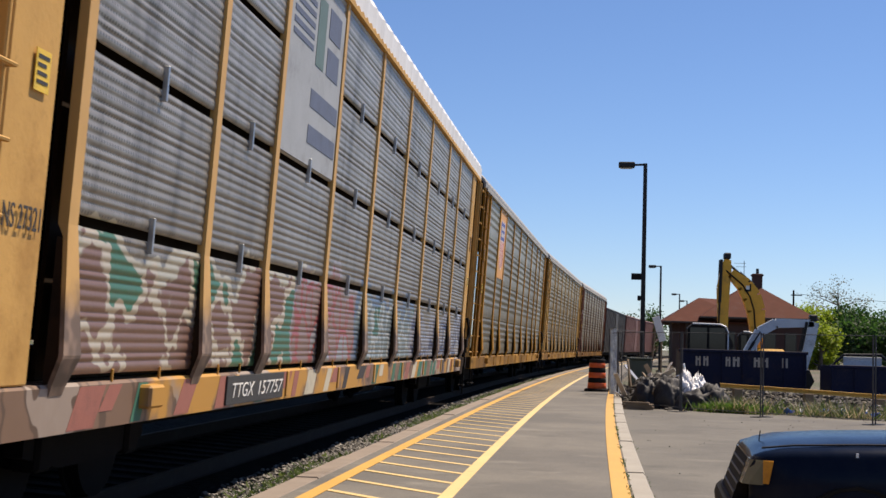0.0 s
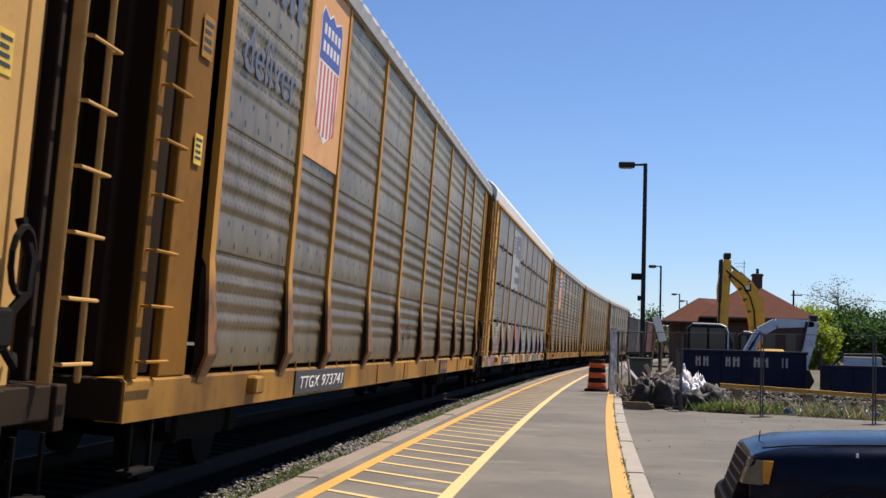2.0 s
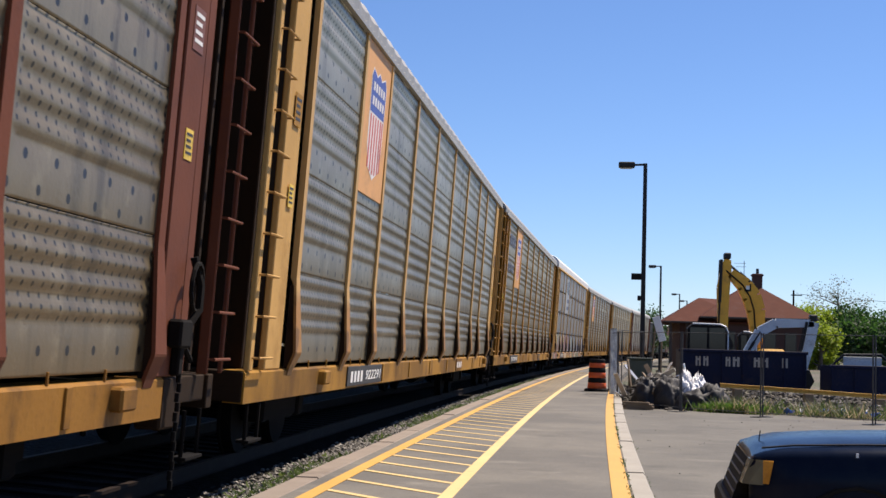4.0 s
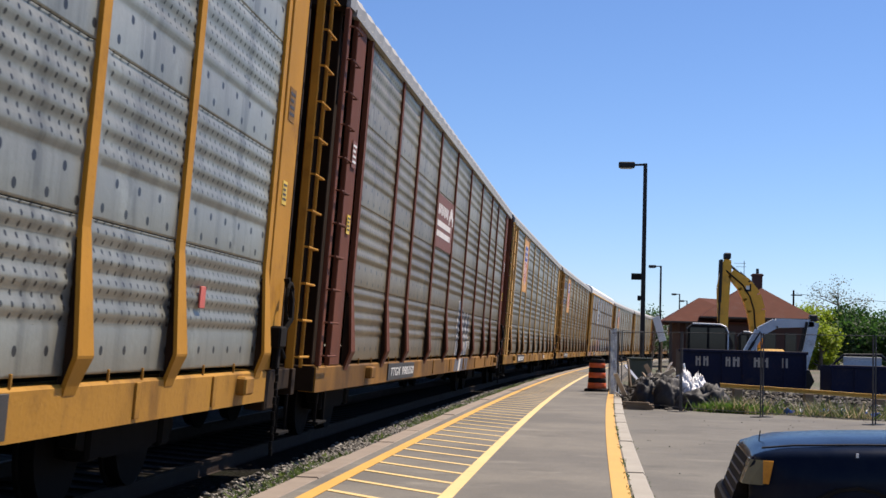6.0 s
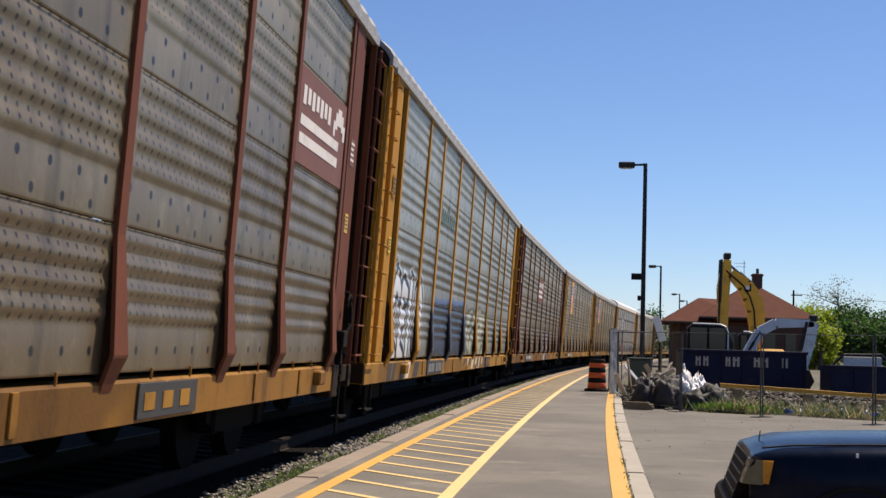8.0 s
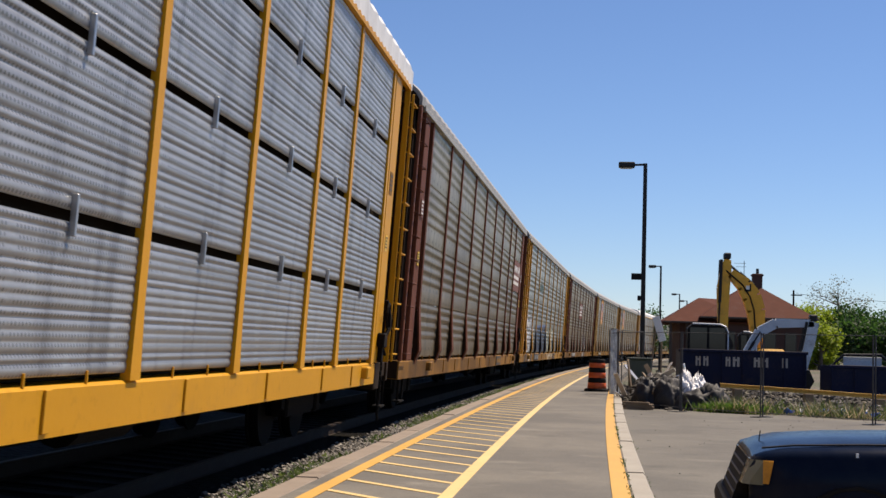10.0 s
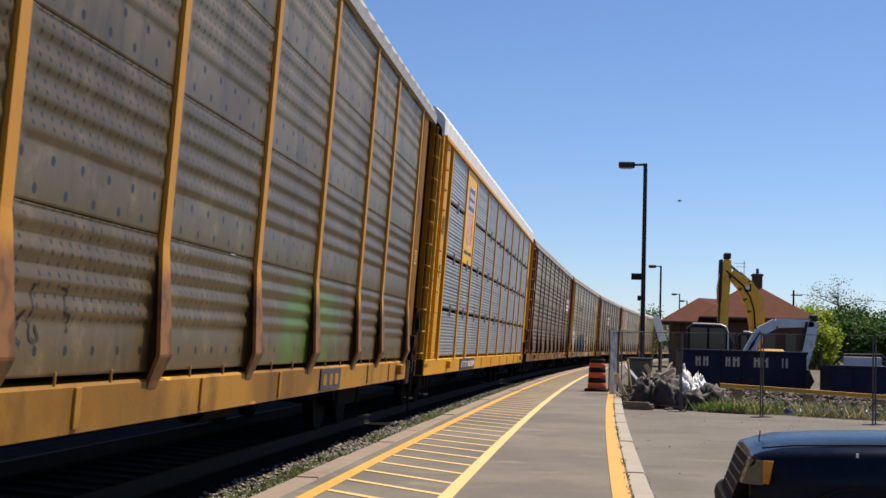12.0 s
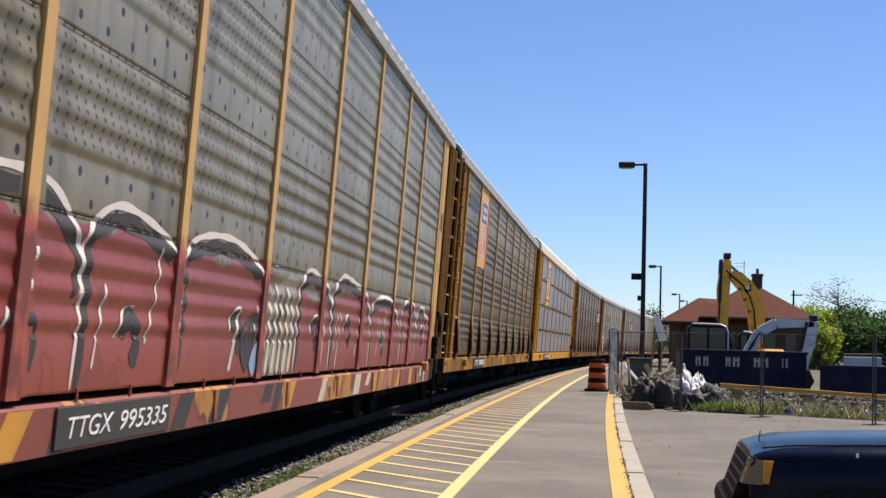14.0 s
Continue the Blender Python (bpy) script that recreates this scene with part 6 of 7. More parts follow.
def pickup():
    """A dark pickup truck; its front points to -x, its left side to the platform."""
    p = tagged(base("pickup_truck", 1.02, 9.75, LOT_Z + 0.04, -3.0), "dark blue pickup truck with a clear headlamp and amber corner lamp", "pickup truck")
    w = 0.85
    # front wings and bonnet, lofted from nose to windscreen; y is across
    def section(x, zt, zs, half, zb):
        # outline across the body: left sill, side, shoulder, bonnet crown, and back down
        return [(x, -half, zb), (x, -half - 0.015, zs - 0.22), (x, -half + 0.005, zs - 0.04), (x, -half + 0.05, zs), (x, -half + 0.16, zt - 0.035), (x, -half * 0.5, zt - 0.004), (x, 0, zt),
                (x, half * 0.5, zt - 0.004), (x, half - 0.16, zt - 0.035), (x, half - 0.05, zs), (x, half - 0.005, zs - 0.04), (x, half + 0.015, zs - 0.22), (x, half, zb)]
    bm = bmesh.new()
    loft(bm, [section(0.12, 0.79, 0.765, w - 0.1, 0.5), section(0.15, 0.83, 0.805, w - 0.07, 0.5), section(0.22, 0.862, 0.825, w - 0.04, 0.48), section(0.36, 0.893, 0.842, w - 0.015, 0.46),
              section(0.7, 0.92, 0.858, w, 0.46), section(1.25, 0.942, 0.872, w, 0.46), section(1.55, 0.95, 0.878, w, 0.46)])
    body = part("front_body", bm, M["car_paint"], p, smooth=True)
    mod = body.modifiers.new("edges", "EDGE_SPLIT")
    mod.split_angle = radians(50)
    for q in (-1, 1):
        bm = bmesh.new()
        box(bm, 0.2, q * (w + 0.002) - 0.012, 0.28, 1.55, q * (w + 0.002) + 0.012, 0.5, 0.008)
        part("lower_wing", bm, M["car_paint"], p)
    # bonnet shut line and cowl
    bm = bmesh.new()
    loft(bm, [[(x, -w + o, z), (x, -w + o + 0.012, z + 0.003), (x, -w + o + 0.012, z + 0.012), (x, -w + o, z + 0.009)] for x, o, z in ((0.2, 0.145, 0.842), (0.4, 0.135, 0.866), (0.8, 0.125, 0.885), (1.5, 0.12, 0.905))])
    part("shut_line", bm, M["black_band"], p)
    bm = bmesh.new()
    loft(bm, [[(0.02, y, 0.5), (0.118, y * 0.97, 0.775), (0.16, y * 0.97, 0.775), (0.16, y, 0.5)] for y in (-w + 0.27, w - 0.27)])
    grille = part("grille", bm, M["black_band"], p)
    for z in (0.54, 0.6, 0.66, 0.72):
        bm = bmesh.new()
        box(bm, 0.016 + (z - 0.5) * 0.36, -0.57, z - 0.009, 0.04 + (z - 0.5) * 0.36, 0.57, z + 0.009, 0.003)
        part("grille_bar", bm, M["black_steel"], grille)
    bm = bmesh.new()
    loft(bm, [[(x, y, z) for x, z in ((0.0, 0.32), (-0.03, 0.37), (-0.035, 0.42), (-0.02, 0.47), (0.01, 0.5), (0.08, 0.5), (0.08, 0.32))] for y in (-w + 0.12, w - 0.12)])
    part("bumper", bm, M["black_band"], p, "dark front bumper")
    for q in (-1, 1):
        bm = bmesh.new()
        prism(bm, [(q * (w - 0.16), 0.36), (q * (w - 0.01), 0.36), (q * (w + 0.004), 0.42), (q * (w - 0.005), 0.48), (q * (w - 0.04), 0.5), (q * (w - 0.16), 0.5)], 0.02, 0.34)
        part("bumper_end", bm, M["black_band"], p)
        # headlamp wraps round the corner: clear unit, then amber corner
        bm = bmesh.new()
        loft(bm, [[(x, q * y, z) for x, y in ((0.02 + 0.36 * (z - 0.5), w - 0.3), (0.03 + 0.36 * (z - 0.5), w - 0.12), (0.07 + 0.36 * (z - 0.5), w - 0.06), (0.2, w - 0.02), (0.24, w - 0.1), (0.24, w - 0.3))] for z in (0.62, 0.63, 0.765, 0.775)])
        lamp = part("headlamp", bm, M["lens_clear"], p, "clouded clear headlamp")
        bm = bmesh.new()
        loft(bm, [[(x, q * y, z) for x, y in ((0.2, w - 0.018), (0.235 + 0.2 * (z - 0.63), w + 0.006), (0.24 + 0.2 * (z - 0.63), w - 0.05), (0.2, w - 0.08))] for z in (0.63, 0.645, 0.765, 0.775)])
        part("corner_lamp", bm, M["lens_amber"], p, "amber corner lamp")
    bm = bmesh.new()
    tube(bm, (0.22, -w + 0.68, 0.85), (0.23, -w + 0.68, 0.93), 0.004, sides=6)
    part("bonnet_stem", bm, M["black_steel"], p)
    # cab, bed, wheels
    bm = bmesh.new()
    loft(bm, [[(x, -w + i, z) for x, z in ((1.5, 0.4), (1.5, 0.955), (1.95, 0.98), (2.35, 1.58), (3.3, 1.6), (3.5, 1.05), (3.5, 0.4))] for i in (0.0, 2 * w)])
    cab = part("cab", bm, M["car_paint"], p)
    for q in (-1, 1):
        bm = bmesh.new()
        loft(bm, [[(x, q * (w + o), z) for x, z in ((2.1, 1.08), (2.45, 1.5), (3.2, 1.52), (3.35, 1.08))] for o in (0.002, 0.012)])
        part("side_window", bm, M["glass_dark"], cab)
    bm = bmesh.new()
    loft(bm, [[(1.9, y, 1.06), (2.3, y, 1.56), (2.28, y, 1.57), (1.88, y, 1.07)] for y in (-w + 0.08, w - 0.08)])
    part("windscreen", bm, M["glass_dark"], cab)
    bm = bmesh.new()
    box(bm, 3.52, -w, 0.45, 5.1, -w + 0.06, 1.02, 0.01)
    box(bm, 3.52, w - 0.06, 0.45, 5.1, w, 1.02, 0.01)
    box(bm, 5.04, -w + 0.06, 0.45, 5.1, w - 0.06, 1.02, 0.01)
    box(bm, 3.52, -w + 0.06, 0.5, 5.04, w - 0.06, 0.56)
    part("load_bed", bm, M["car_paint"], p)
    for x in (0.78, 4.15):
        for q in (-1, 1):
            bm = bmesh.new()
            tube(bm, (x, q * (w - 0.2), 0.33), (x, q * (w - 0.01), 0.33), 0.33, sides=26)
            wh = part("wheel", bm, M["tyre"], p)
            bm = bmesh.new()
            tube(bm, (x, q * (w - 0.009), 0.33), (x, q * (w + 0.004), 0.33), 0.2, sides=20)
            part("rim", bm, M["chrome"], wh)
            bm = bmesh.new()
            pipe(bm, [(x + 0.37 * math.cos(a), q * (w + 0.008), 0.27 + 0.36 * math.sin(a)) for a in np.linspace(0.25, 2.9, 9)], 0.018, 6)
            part("wheel_arch", bm, M["black_band"], p)
    # the white scratch on the wing
    bm = bmesh.new()
    box(bm, 0.77, -w - 0.02, 0.82, 0.785, -w - 0.004, 0.845)
    part("badge", bm, M["white_sign"], p, "small white mark")


def building_site():
    def heap_height(x, y):
        h = 0.75 * math.exp(-((x - 2.35) / 0.75) ** 2 - ((y - 37.0) / 1.2) ** 2) + 0.35 * math.exp(-((x - 1.6) / 0.5) ** 2 - ((y - 36.5) / 1.0) ** 2)
        return h + 0.16 * math.exp(-((y - 35.5) / 1.3) ** 2) * (1 if x > 3 else 0.5)
    rng = random.Random(4)

    def spot(r):
        x = r.uniform(1.1, 3.6) if r.random() < 0.55 else r.uniform(3.3, 11)
        y = (r.gauss(36.5, 1.0) if x < 3.6 else r.gauss(35.6, 0.9)) - 0.12 * max(0, x - 4)
        y = max(y, 33.9 - 0.4 * max(0, x - 3) * 0.9)
        return x, y, LOT_Z + heap_height(x, y) + r.uniform(-0.02, 0.05)
    def far_spot(r):
        if r.random() < 0.45:
            x, y = r.uniform(1.6, 14), r.uniform(38, 54)
            return x, y, LOT_Z + 0.12 * noise.noise((x * 0.7, y * 0.3, 2)) + 0.05
        return spot(r)
    me = mesh_from("rubble", *chunks(5600, far_spot, lambda r: r.choice((0.03, 0.05, 0.08, 0.13)) * r.uniform(0.7, 1.3), 6), M["rubble"])
    tagged(new("rubble", me), "heaps of broken concrete, brick and earth", "rubble", kind="stuff")
    # earth under the stones
    bm = bmesh.new()
    xs, ys = np.linspace(0.9, 13, 60), np.linspace(32.5, 41, 34)
    grid = [[bm.verts.new((x, y - 0.12 * max(0, x - 4), LOT_Z - 0.03 + heap_height(x, y) * 0.95)) for x in xs] for y in ys]
    for a, b in zip(grid, grid[1:]):
        for j in range(len(a) - 1):
            bm.faces.new((a[j], a[j + 1], b[j + 1], b[j]))
    tagged(part("earth_heap", bm, worn("grey_brown_earth", (0.1, 0.082, 0.062), 0.95, 0, 3, 0.4), smooth=True), "low heap of grey-brown earth and debris", "earth", kind="stuff")
    # boards and bent sheet sticking out
    for i in range(26):
        x, y = rng.uniform(1.2, 3.3), rng.uniform(35.3, 37.5)
        bm = bmesh.new()
        box(bm, -0.06, -0.015, 0, 0.06, 0.015, rng.uniform(0.4, 0.95), 0.004)
        m = Matrix.Translation((x, y, LOT_Z + heap_height(x, y) - 0.12)) @ pose(0, 0, 0, rng.uniform(-70, 70), rng.uniform(-60, 60), rng.uniform(0, 360))
        tagged(part("board", bm, rng.choice((M["timber"], M["galvanised"], M["trim_pale"])), None, "", False, m), "splintered board sticking out of the rubble heap", "board", "boards in the rubble")
    for i in range(7):
        bm = bmesh.new()
        box(bm, -0.35, -0.06, 0, 0.35, 0.06, 0.05, 0.005)
        m = Matrix.Translation((1.35 + 0.06 * (i % 3), 33.6 + 0.2 * (i % 2), LOT_Z + 0.01 + 0.052 * (i // 2))) @ pose(0, 0, 0, 0, 0, rng.uniform(-25, 25))
        tagged(part("plank", bm, M["timber"], None, "", False, m), "short weathered plank in a loose stack on the asphalt", "plank", "stacked planks")
    # weeds and straw in front
    def weed(r):
        x = r.gauss(3.55, 0.38) if r.random() < 0.35 else r.uniform(3.2, 11)
        y = 33.6 - 0.42 * max(0, x - 3.0) + r.uniform(-0.1, 2.2)
        while noise.noise((x * 0.9, y * 0.9, 4.2)) < r.uniform(-0.5, 0.25):
            x = r.uniform(3.2, 11)
            y = 33.6 - 0.42 * max(0, x - 3.0) + r.uniform(-0.1, 2.2)
        return x, y, LOT_Z + 0.03
    for nm, mat, n, seed, lab in (("weeds", "weed", 5200, 12, "green weeds along the edge of the lot"), ("dry_grass", "straw", 2600, 13, "dry straw-coloured grass among the rubble")):
        me = mesh_from(nm, *blades(n, weed, lambda r: r.uniform(0.05, 0.2) if r.random() < 0.8 else r.uniform(0.2, 0.45), seed, 0.013, 1.1), M[mat])
        tagged(new(nm, me), lab, "grass", kind="stuff")
    # a thick green clump, and tufts in the joint beside the kerb
    def clump(r):
        x = r.gauss(3.6, 0.3)
        return x, 33.75 - 0.3 * (x - 3.6) + r.gauss(0, 0.16), LOT_Z + 0.02
    me = mesh_from("green_clump", *blades(5200, clump, lambda r: r.uniform(0.06, 0.26), 41, 0.014, 1.1), M["weed_fresh"])
    tagged(new("green_clump", me), "thick fresh green clump of weeds at the lot's edge", "weeds", kind="stuff")

    def tuft(r):
        s = r.uniform(9, 32)
        while noise.noise((s * 1.4, 7.7, 0)) < r.uniform(-0.1, 0.5):
            s = r.uniform(9, 32)
        x, y, _ = along(s, r.gauss(3.66, 0.012) if r.random() < 0.75 else r.gauss(3.9, 0.03))
        return x, y, (PLATFORM_Z if x - along(y)[0] < 3.8 else LOT_Z + 0.02) + 0.002
    me = mesh_from("kerb_tufts", *blades(650, tuft, lambda r: r.uniform(0.01, 0.03), 43, 0.006, 1.4), M["weed"])
    tagged(new("kerb_tufts", me), "small tufts of weed in the joint beside the kerb", "weeds", kind="stuff")
    # scraps of pale paper and plastic
    for i in range(22):
        x = rng.uniform(3.4, 8)
        y = 34.2 - 0.42 * (x - 3) + rng.uniform(-0.2, 0.9)
        bm = bmesh.new()
        for q in range(3):
            box(bm, -0.1 + 0.05 * q, -0.01, 0.02 * q, 0.02 + 0.05 * q, 0.01, 0.09 + 0.02 * q, 0.004, pose(0, 0, 0, rng.uniform(-40, 40), rng.uniform(-40, 40), 0))
        tagged(part("litter_scrap", bm, M["white_sign"] if i % 3 else M["tarp_blue"], None, "", False, pose(x, y, LOT_Z + 0.08, 0, 0, rng.uniform(0, 180))),
               "crumpled pale scrap of litter in the weeds" if i % 3 else "crumpled blue scrap of litter in the weeds", "litter", "litter")
    # white plastic sacks slumped on the heap
    for x, y, s, tall in ((2.68, 35.3, 0.27, 0.66), (2.98, 35.2, 0.25, 0.62), (2.84, 35.0, 0.22, 0.45)):
        bm = bmesh.new()
        bmesh.ops.create_icosphere(bm, subdivisions=4, radius=1)
        for v in bm.verts:
            n = v.co.normalized()
            fold = 0.16 * noise.noise(n * 3 + Vector((x * 9, 0, 0))) + 0.09 * noise.noise(n * 8 + Vector((x * 5, 3, 0)))
            k = 1 + fold
            top = max(0.0, n.z)
            peak = 0.45 * top * max(0.0, noise.noise(n * 3.5 + Vector((x * 3, 1, 0))))
            v.co = Vector((n.x * s * k * (1 - 0.72 * top ** 1.2), n.y * s * k * (1 - 0.72 * top ** 1.2), (n.z * 0.5 + 0.5) * tall * (1 + 0.6 * fold) + peak))
        m = Nodes("white_plastic_sack", 0.35)
        sack = m.done(m.mix(m.noise(4, 4), (0.6, 0.6, 0.62), (0.85, 0.85, 0.86)), None, m.noise(14, 4), 0.03, 0.8)
        tagged(part("plastic_sack", bm, sack, None, "", True, pose(x, y, LOT_Z + heap_height(x, y) + 0.12)), "crumpled white plastic sack slumped on the rubble heap", "sack", "white sacks")
    # dark sheeting at the foot of the sacks
    for x, y, r, tall in ((2.2, 34.9, 0.45, 0.62), (2.85, 34.5, 0.48, 0.42), (3.25, 34.6, 0.45, 0.56), (1.7, 35.0, 0.36, 0.6)):
        bm = bmesh.new()
        bmesh.ops.create_icosphere(bm, subdivisions=4, radius=1)
        for v in bm.verts:
            n = v.co.normalized()
            k = 1 + 0.3 * noise.noise(n * 2.5 + Vector((x * 7, 0, 0))) + 0.14 * noise.noise(n * 7 + Vector((x, 3, 0)))
            v.co = Vector((n.x * r * k, n.y * r * k, max(0.0, n.z + 0.2) * tall * k))
        tagged(part("dark_sheeting", bm, M["sheeting"], None, "", True, pose(x, y, LOT_Z + 0.02)), "crumpled dark plastic sheeting on the rubble", "sheeting", "dark sheeting")
    # the long yellow beam on its trestles
    beam = tagged(base("yellow_beam", 0, 0, 0), "long yellow painted steel beam laid across timber blocks", "beam")
    bm = bmesh.new()
    a, b = Vector((3.84, 38, 0.42)), Vector((12.0, 38, 0.08))
    loft(bm, [[p + Vector((0, y, z)) for y, z in ((-0.1, -0.02), (0.1, -0.02), (0.1, 0.0), (0.02, 0.01), (0.02, 0.07), (0.1, 0.075), (0.1, 0.09), (-0.1, 0.09), (-0.1, 0.075), (-0.02, 0.07), (-0.02, 0.01), (-0.1, 0.0))] for p in (a, b)])
    part("girder", bm, M["beam_yellow"], beam)
    for x in (4.3, 6.2, 8.1, 10.4):
        z = 0.42 - (x - 3.84) * 0.0417 - 0.02
        bm = bmesh.new()
        box(bm, x - 0.12, 37.8, LOT_Z - 0.05, x + 0.12, 38.2, z, 0.015)
        part("timber_block", bm, M["timber"], beam)
    # a cabinet by the lamp and a leaning board
    bm = bmesh.new()
    box(bm, 1.42, 40.2, LOT_Z, 2.08, 40.8, 1.08, 0.03)
    box(bm, 1.38, 40.15, 1.08, 2.12, 40.85, 1.13, 0.01)
    tagged(part("utility_cabinet", bm, M["box_green"]), "dark green metal utility cabinet beside the lamp post", "cabinet")
    sign = tagged(base("leaning_board", 2.55, 45, LOT_Z), "white board leaning on two thin posts", "sign board")
    bm = bmesh.new()
    box(bm, -0.12, -0.02, -0.42, 0.12, 0.02, 0.42, 0.006)
    part("board", bm, M["white_sign"], sign, m=pose(0, 0, 2.18, 0, -17, 0))
    for x0, x1 in ((-0.3, -0.12), (0.06, 0.1)):
        bm = bmesh.new()
        tube(bm, (x0, 0.04, 0), (x1, 0.04, 2.3), 0.025, sides=8)
        part("post", bm, M["timber"], sign)
    # the fence round the site
    pts = [(0.86, 38.6), (1.0, 36.9), (2.42, 33.3), (4.16, 31.9), (6.3, 30.1), (8.6, 28.6)]
    for a, b in zip(pts, pts[1:]):
        fence_panel(*a, *b, LOT_Z if a[0] > 1.2 else LOT_Z)
    fence_panel(0.84, 40.4, 1.3, 43.2, LOT_Z, 2.05)
    fence_panel(0.98, 39.0, 1.9, 41.8, LOT_Z, 2.05)
    # grey plastic sheeting caught on the fence corner
    bm = bmesh.new()
    cols, rws = 9, 26
    g = []
    for j in range(rws):
        z = 0.02 + 1.92 * j / (rws - 1)
        w = 0.32 - 0.14 * j / (rws - 1)
        g.append([bm.verts.new((0.82 + w * (i / (cols - 1)), 38.3 + 0.07 * noise.noise((i * 0.9, j * 0.4, 0)) + 0.03 * math.sin(i * 2.2 + j * 0.3), z)) for i in range(cols)])
    for a, b in zip(g, g[1:]):
        for j in range(cols - 1):
            bm.faces.new((a[j], a[j + 1], b[j + 1], b[j]))
    bmesh.ops.solidify(bm, geom=bm.faces[:], thickness=0.006)
    tagged(part("plastic_sheet", bm, worn("grey_plastic_film", (0.5, 0.54, 0.6), 0.2, 0, 6, 0.3), smooth=True), "crumpled grey-blue plastic sheet hung on the fence", "plastic sheet")
    # loose pebbles on the asphalt
    def pebble(r):
        return r.uniform(0.9, 9), r.uniform(11, 32), LOT_Z + 0.035
    tagged(new("pebbles", mesh_from("pebbles", *chunks(110, pebble, lambda r: r.uniform(0.006, 0.018), 17), M["rubble"])), "scattered pebbles on the parking lot", "pebbles", kind="stuff")
    # reflective tags on the fence corner
    rng2 = random.Random(9)
    for i in range(7):
        bm = bmesh.new()
        x, z = 0.84 + 0.05 * (i % 3) + 0.04 * rng2.random(), 0.35 + i * 0.24
        box(bm, -0.045, -0.006, -0.035, 0.045, 0.006, 0.035, 0.003)
        tagged(part("reflector_tag", bm, M["white_sign"], None, "", False, pose(x, 38.55 - 0.01 * i, z, 10, 0, rng2.uniform(-20, 20))), "small white reflective tag tied to the fence", "tag", "fence tags")


def surroundings():
    trees = [(21.9, 146, 6.1, 3.2, "leaf_light", 1), (24.6, 150, 6.9, 3.5, "leaf_light", 2), (29.0, 152, 6.7, 3.6, "leaf_dark", 3), (32.5, 148, 6.3, 3.6, "leaf_dark", 4),
             (36.5, 150, 7.0, 4.0, "leaf_dark", 5), (32.2, 128, 3.6, 2.2, "leaf_light", 6), (27.6, 140, 5.6, 3.0, "leaf_dark", 7), (20.0, 160, 6.0, 2.6, "leaf_light", 8),
             (31.0, 138, 5.0, 2.9, "leaf_dark", 14), (22.6, 132, 4.4, 2.3, "leaf_light", 15), (41, 150, 7.5, 3.8, "leaf_dark", 16)]
    for x, y, h, r, leaf, seed in trees:
        tree(x, y, -0.45, h, r, M[leaf], seed, "broadleaf tree in fresh yellow-green leaf" if leaf == "leaf_light" else "dense broadleaf tree in dark green leaf", 4200, 0.36, 0.08)
    tree(29.0, 158, -0.45, 10.6, 3.4, M["leaf_bare"], 21, "tall thin tree just coming into leaf", 1300, 0.22, 0.45)
    tree(9.6, 190, -0.45, 7.0, 3.5, M["leaf_dark"], 22, "dark green tree beyond the station", 2600, 0.36, 0.1)
    pole = tagged(base("utility_pole", 21.3, 140, -0.4), "wooden utility pole with a crossarm", "utility pole")
    bm = bmesh.new()
    tube(bm, (0, 0, 0), (0, 0, 8.15), 0.13, 0.09, 10)
    part("pole", bm, M["tie"], pole)
    bm = bmesh.new()
    box(bm, -0.25, -0.06, 7.6, 0.85, 0.06, 7.72, 0.01)
    part("crossarm", bm, M["tie"], pole)
    bm = bmesh.new()
    pipe(bm, [(0.7 + 5 * i, 0, 7.75 - 0.9 * math.sin(i / 8 * math.pi)) for i in range(9)], 0.02, 5)
    part("cable", bm, M["black_steel"], pole)


build_ballast_stones()
for x, y, z0, top, detail in ((1.87, 42, LOT_Z, 7.1, True), (5.25, 92, -0.3, 7.0, False), (9.92, 140, -0.4, 7.1, False), (12.2, 160, -0.4, 7.15, False)):
    street_lamp(x, y, z0, top, detail)
traffic_barrel(0.5, 40.5, PLATFORM_Z)
pickup()
roll_off_bin(3.95, 55, -0.27, 4.95, 1.68, "dark blue steel skip bin with pale painted bars", True, False)
roll_off_bin(9.3, 52, -0.24, 2.6, 1.2, "dark blue skip bin with an arched bar", False, True)
digger("yellow_excavator", 7.4, 63.5, -0.3, "yellow tracked excavator with its boom raised", M["digger_yellow"],
       [(0.52, 1.6, 0.5), (0.62, 2.8, 0.66), (0.56, 3.6, 0.82), (0.36, 4.22, 0.86), (0.04, 4.74, 0.72), (-0.6, 5.28, 0.42)], [(-0.74, 5.9, 0.3), (-0.82, 5.4, 0.5), (-0.92, 4.6, 0.58), (-0.93, 3.5, 0.48), (-0.9, 2.3, 0.38)], (-0.3, 0.5, 1.4, 2.6), 1.0)
digger("grey_excavator", 6.7, 58, -0.3, "light grey excavator with a folded boom and dark cab", M["digger_grey"],
       [(0.2, 1.6, 0.35), (0.75, 2.55, 0.42), (1.4, 2.92, 0.4), (2.95, 2.95, 0.3)], [(2.95, 3.0, 0.42), (2.8, 2.2, 0.42), (2.5, 0.9, 0.3)], (-2.3, -0.62, 1.1, 2.8), 0.85)
station()
building_site()
surroundings()
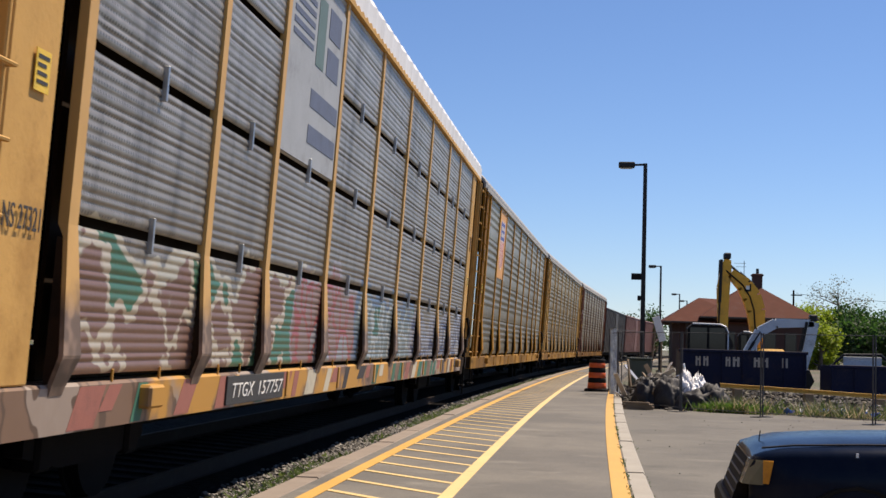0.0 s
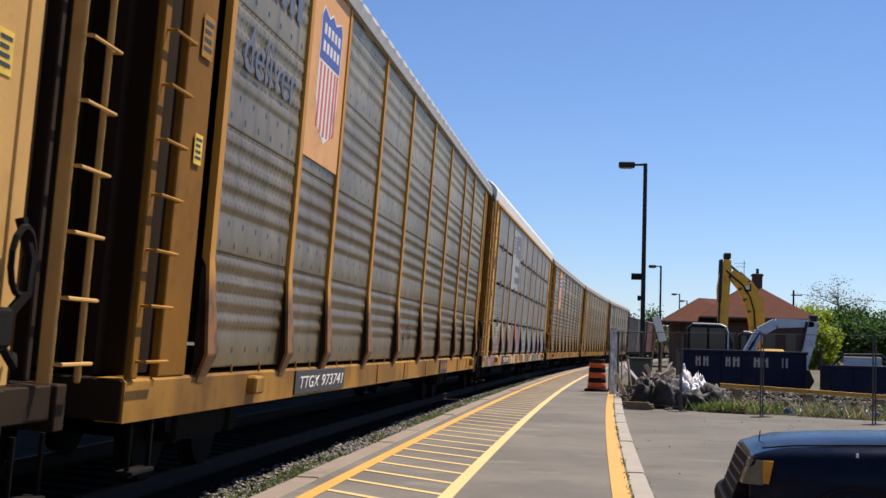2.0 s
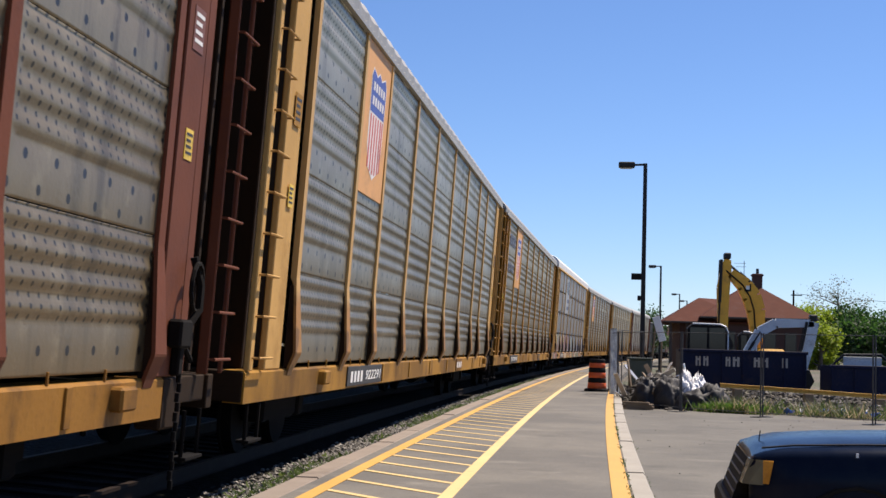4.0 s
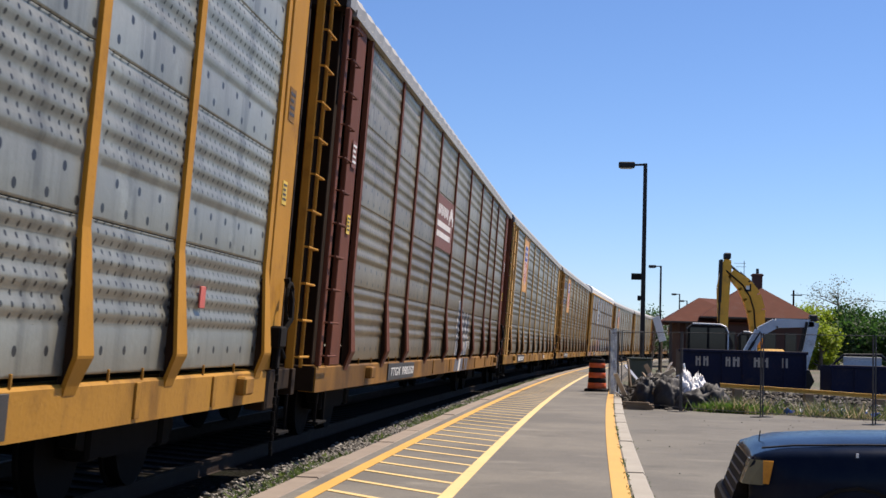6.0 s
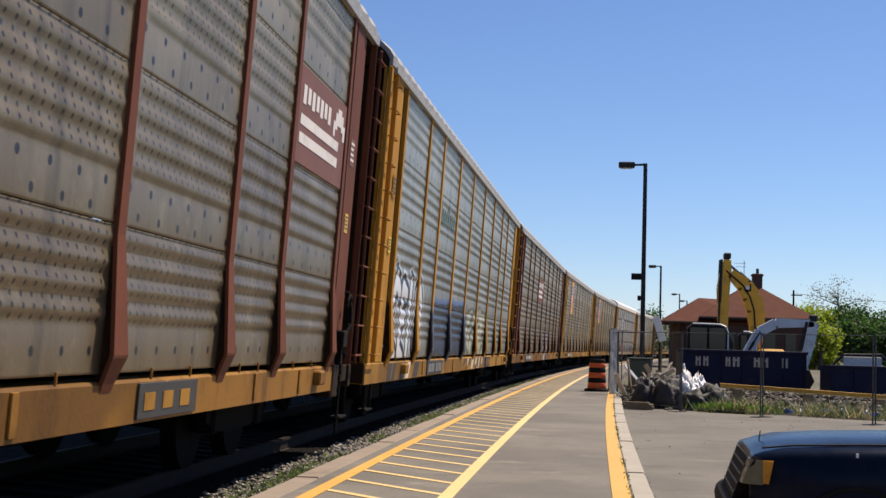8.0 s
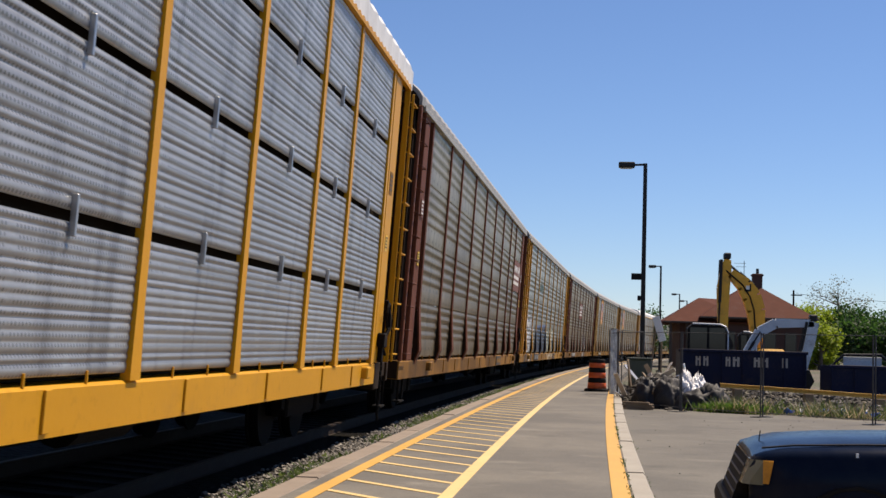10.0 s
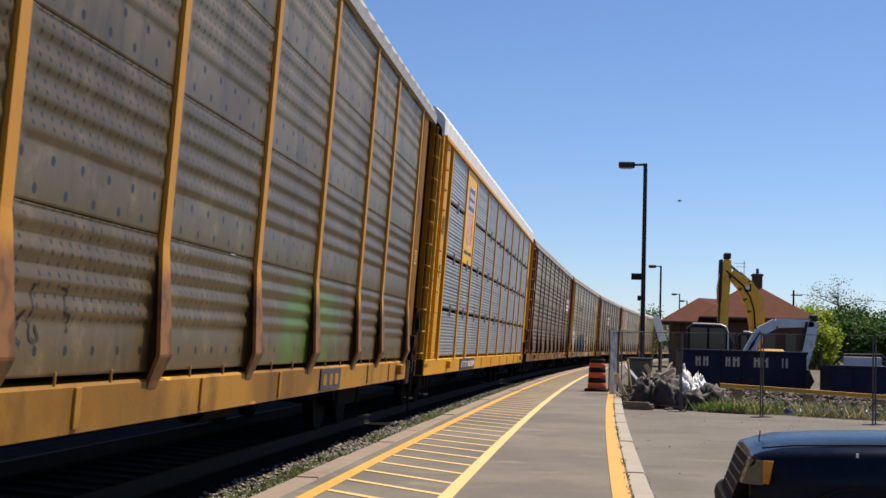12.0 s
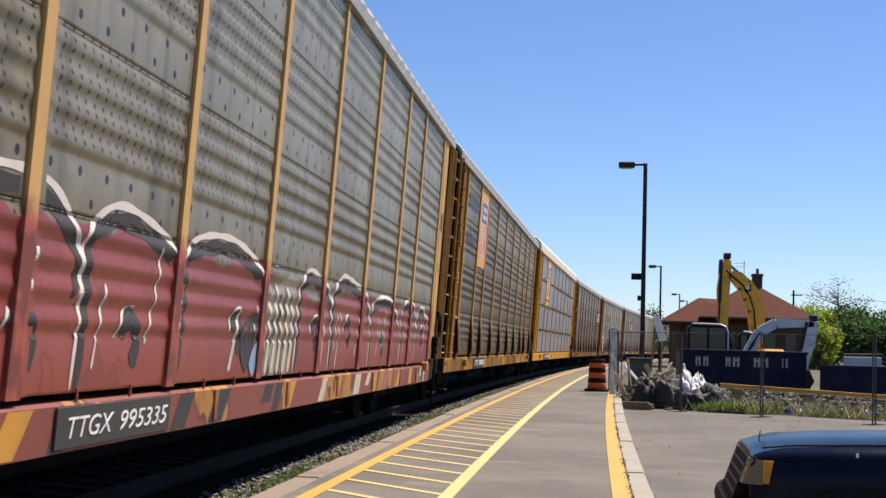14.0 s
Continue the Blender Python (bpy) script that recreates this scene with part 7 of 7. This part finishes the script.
# ---- a bird that crosses the sky ----
def bird():
    b = tagged(base("bird", 0, 0, 0), "small dark bird in flight", "bird")
    mat = worn("dark_feathers", (0.02, 0.02, 0.022), 0.8, 0, 8, 0.2)
    bm = bmesh.new()
    loft(bm, [[(x, r * math.cos(k * 0.785), r * 0.9 * math.sin(k * 0.785)) for k in range(8)] for x, r in ((-0.16, 0.008), (-0.08, 0.03), (0.0, 0.045), (0.08, 0.035), (0.13, 0.022), (0.17, 0.005))])
    part("body", bm, mat, b)
    for q in (-1, 1):
        bm = bmesh.new()
        loft(bm, [[(x0, q * y, z), (x1, q * y, z), (x1, q * y, z + 0.008), (x0, q * y, z + 0.008)] for y, x0, x1, z in ((0.03, -0.05, 0.06, 0.01), (0.15, -0.04, 0.05, 0.05), (0.28, -0.06, -0.02, 0.03))])
        part("wing", bm, mat, b)
    return b


the_bird = bird()


# ---- what moves ----
def car_pose(s):
    """A car whose middle is at s stands on its two trucks, leaning with the superelevated track."""
    xa, ya, _ = along(s - 9.8, -HALF)
    xb, yb, _ = along(s + 9.8, -HALF)
    heading = math.degrees(math.atan2(xb - xa, yb - ya))
    return Matrix.Translation(((xa + xb) / 2, (ya + yb) / 2, 0.087)) @ pose(0, 0, 0, 0, 0, -heading) @ pose(0, 0, 0, 0, CANT, 0)


def motions():
    times = [i * 0.5 for i in range(29)]
    slack = [(0, -0.1), (1.5, -0.3), (3, -0.22), (6.3, -0.16), (7.6, 0.0), (11, 0.0), (14, -0.08)]
    for i, car in enumerate(train):
        offset = LEAD - PITCH_LENGTH / 2 + (FIRST - i) * PITCH_LENGTH
        walk(car, [(t, car_pose(offset + SPEED * t + float(np.interp(t, *zip(*slack))))) for t in times])
    # every wheelset rolls alike, so those at one end of a truck share their keys
    for q in (-0.89, 0.89):
        alike = [ob for place, ob in WHEELS if place == q]
        walk(alike[0], [(i / FPS, pose(0, q, 0.46, -math.degrees(SPEED * i / FPS / 0.46))) for i in range(int(14 * FPS) + 1)])
        for ob in alike[1:]:
            ob.rotation_mode = "QUATERNION"
            ob.animation_data_create()
            ob.animation_data.action = alike[0].animation_data.action
            ob.animation_data.action_slot = alike[0].animation_data.action_slot
    walk(the_bird, [(t, pose(x, 80, z, 0, 0, a)) for t, x, z, a in
                    ((0.0, -77, 3.0, 2), (9.0, -12.0, 3.0, 2), (10.6, -3.54, 7.38, 2), (10.9, BIRD[0][0], BIRD[0][1], 2), (11.5, BIRD[1][0], BIRD[1][1], 0), (11.9, BIRD[2][0], BIRD[2][1], -2), (12.5, BIRD[3][0], BIRD[3][1], -4), (13.1, BIRD[4][0], BIRD[4][1], -4), (14.0, BIRD[5][0], BIRD[5][1], -4))])


BIRD = [(-2.18, 10.49), (1.71, 10.36), (4.77, 10.21), (9.83, 9.17), (15.51, 8.27), (24.31, 6.73)]
motions()
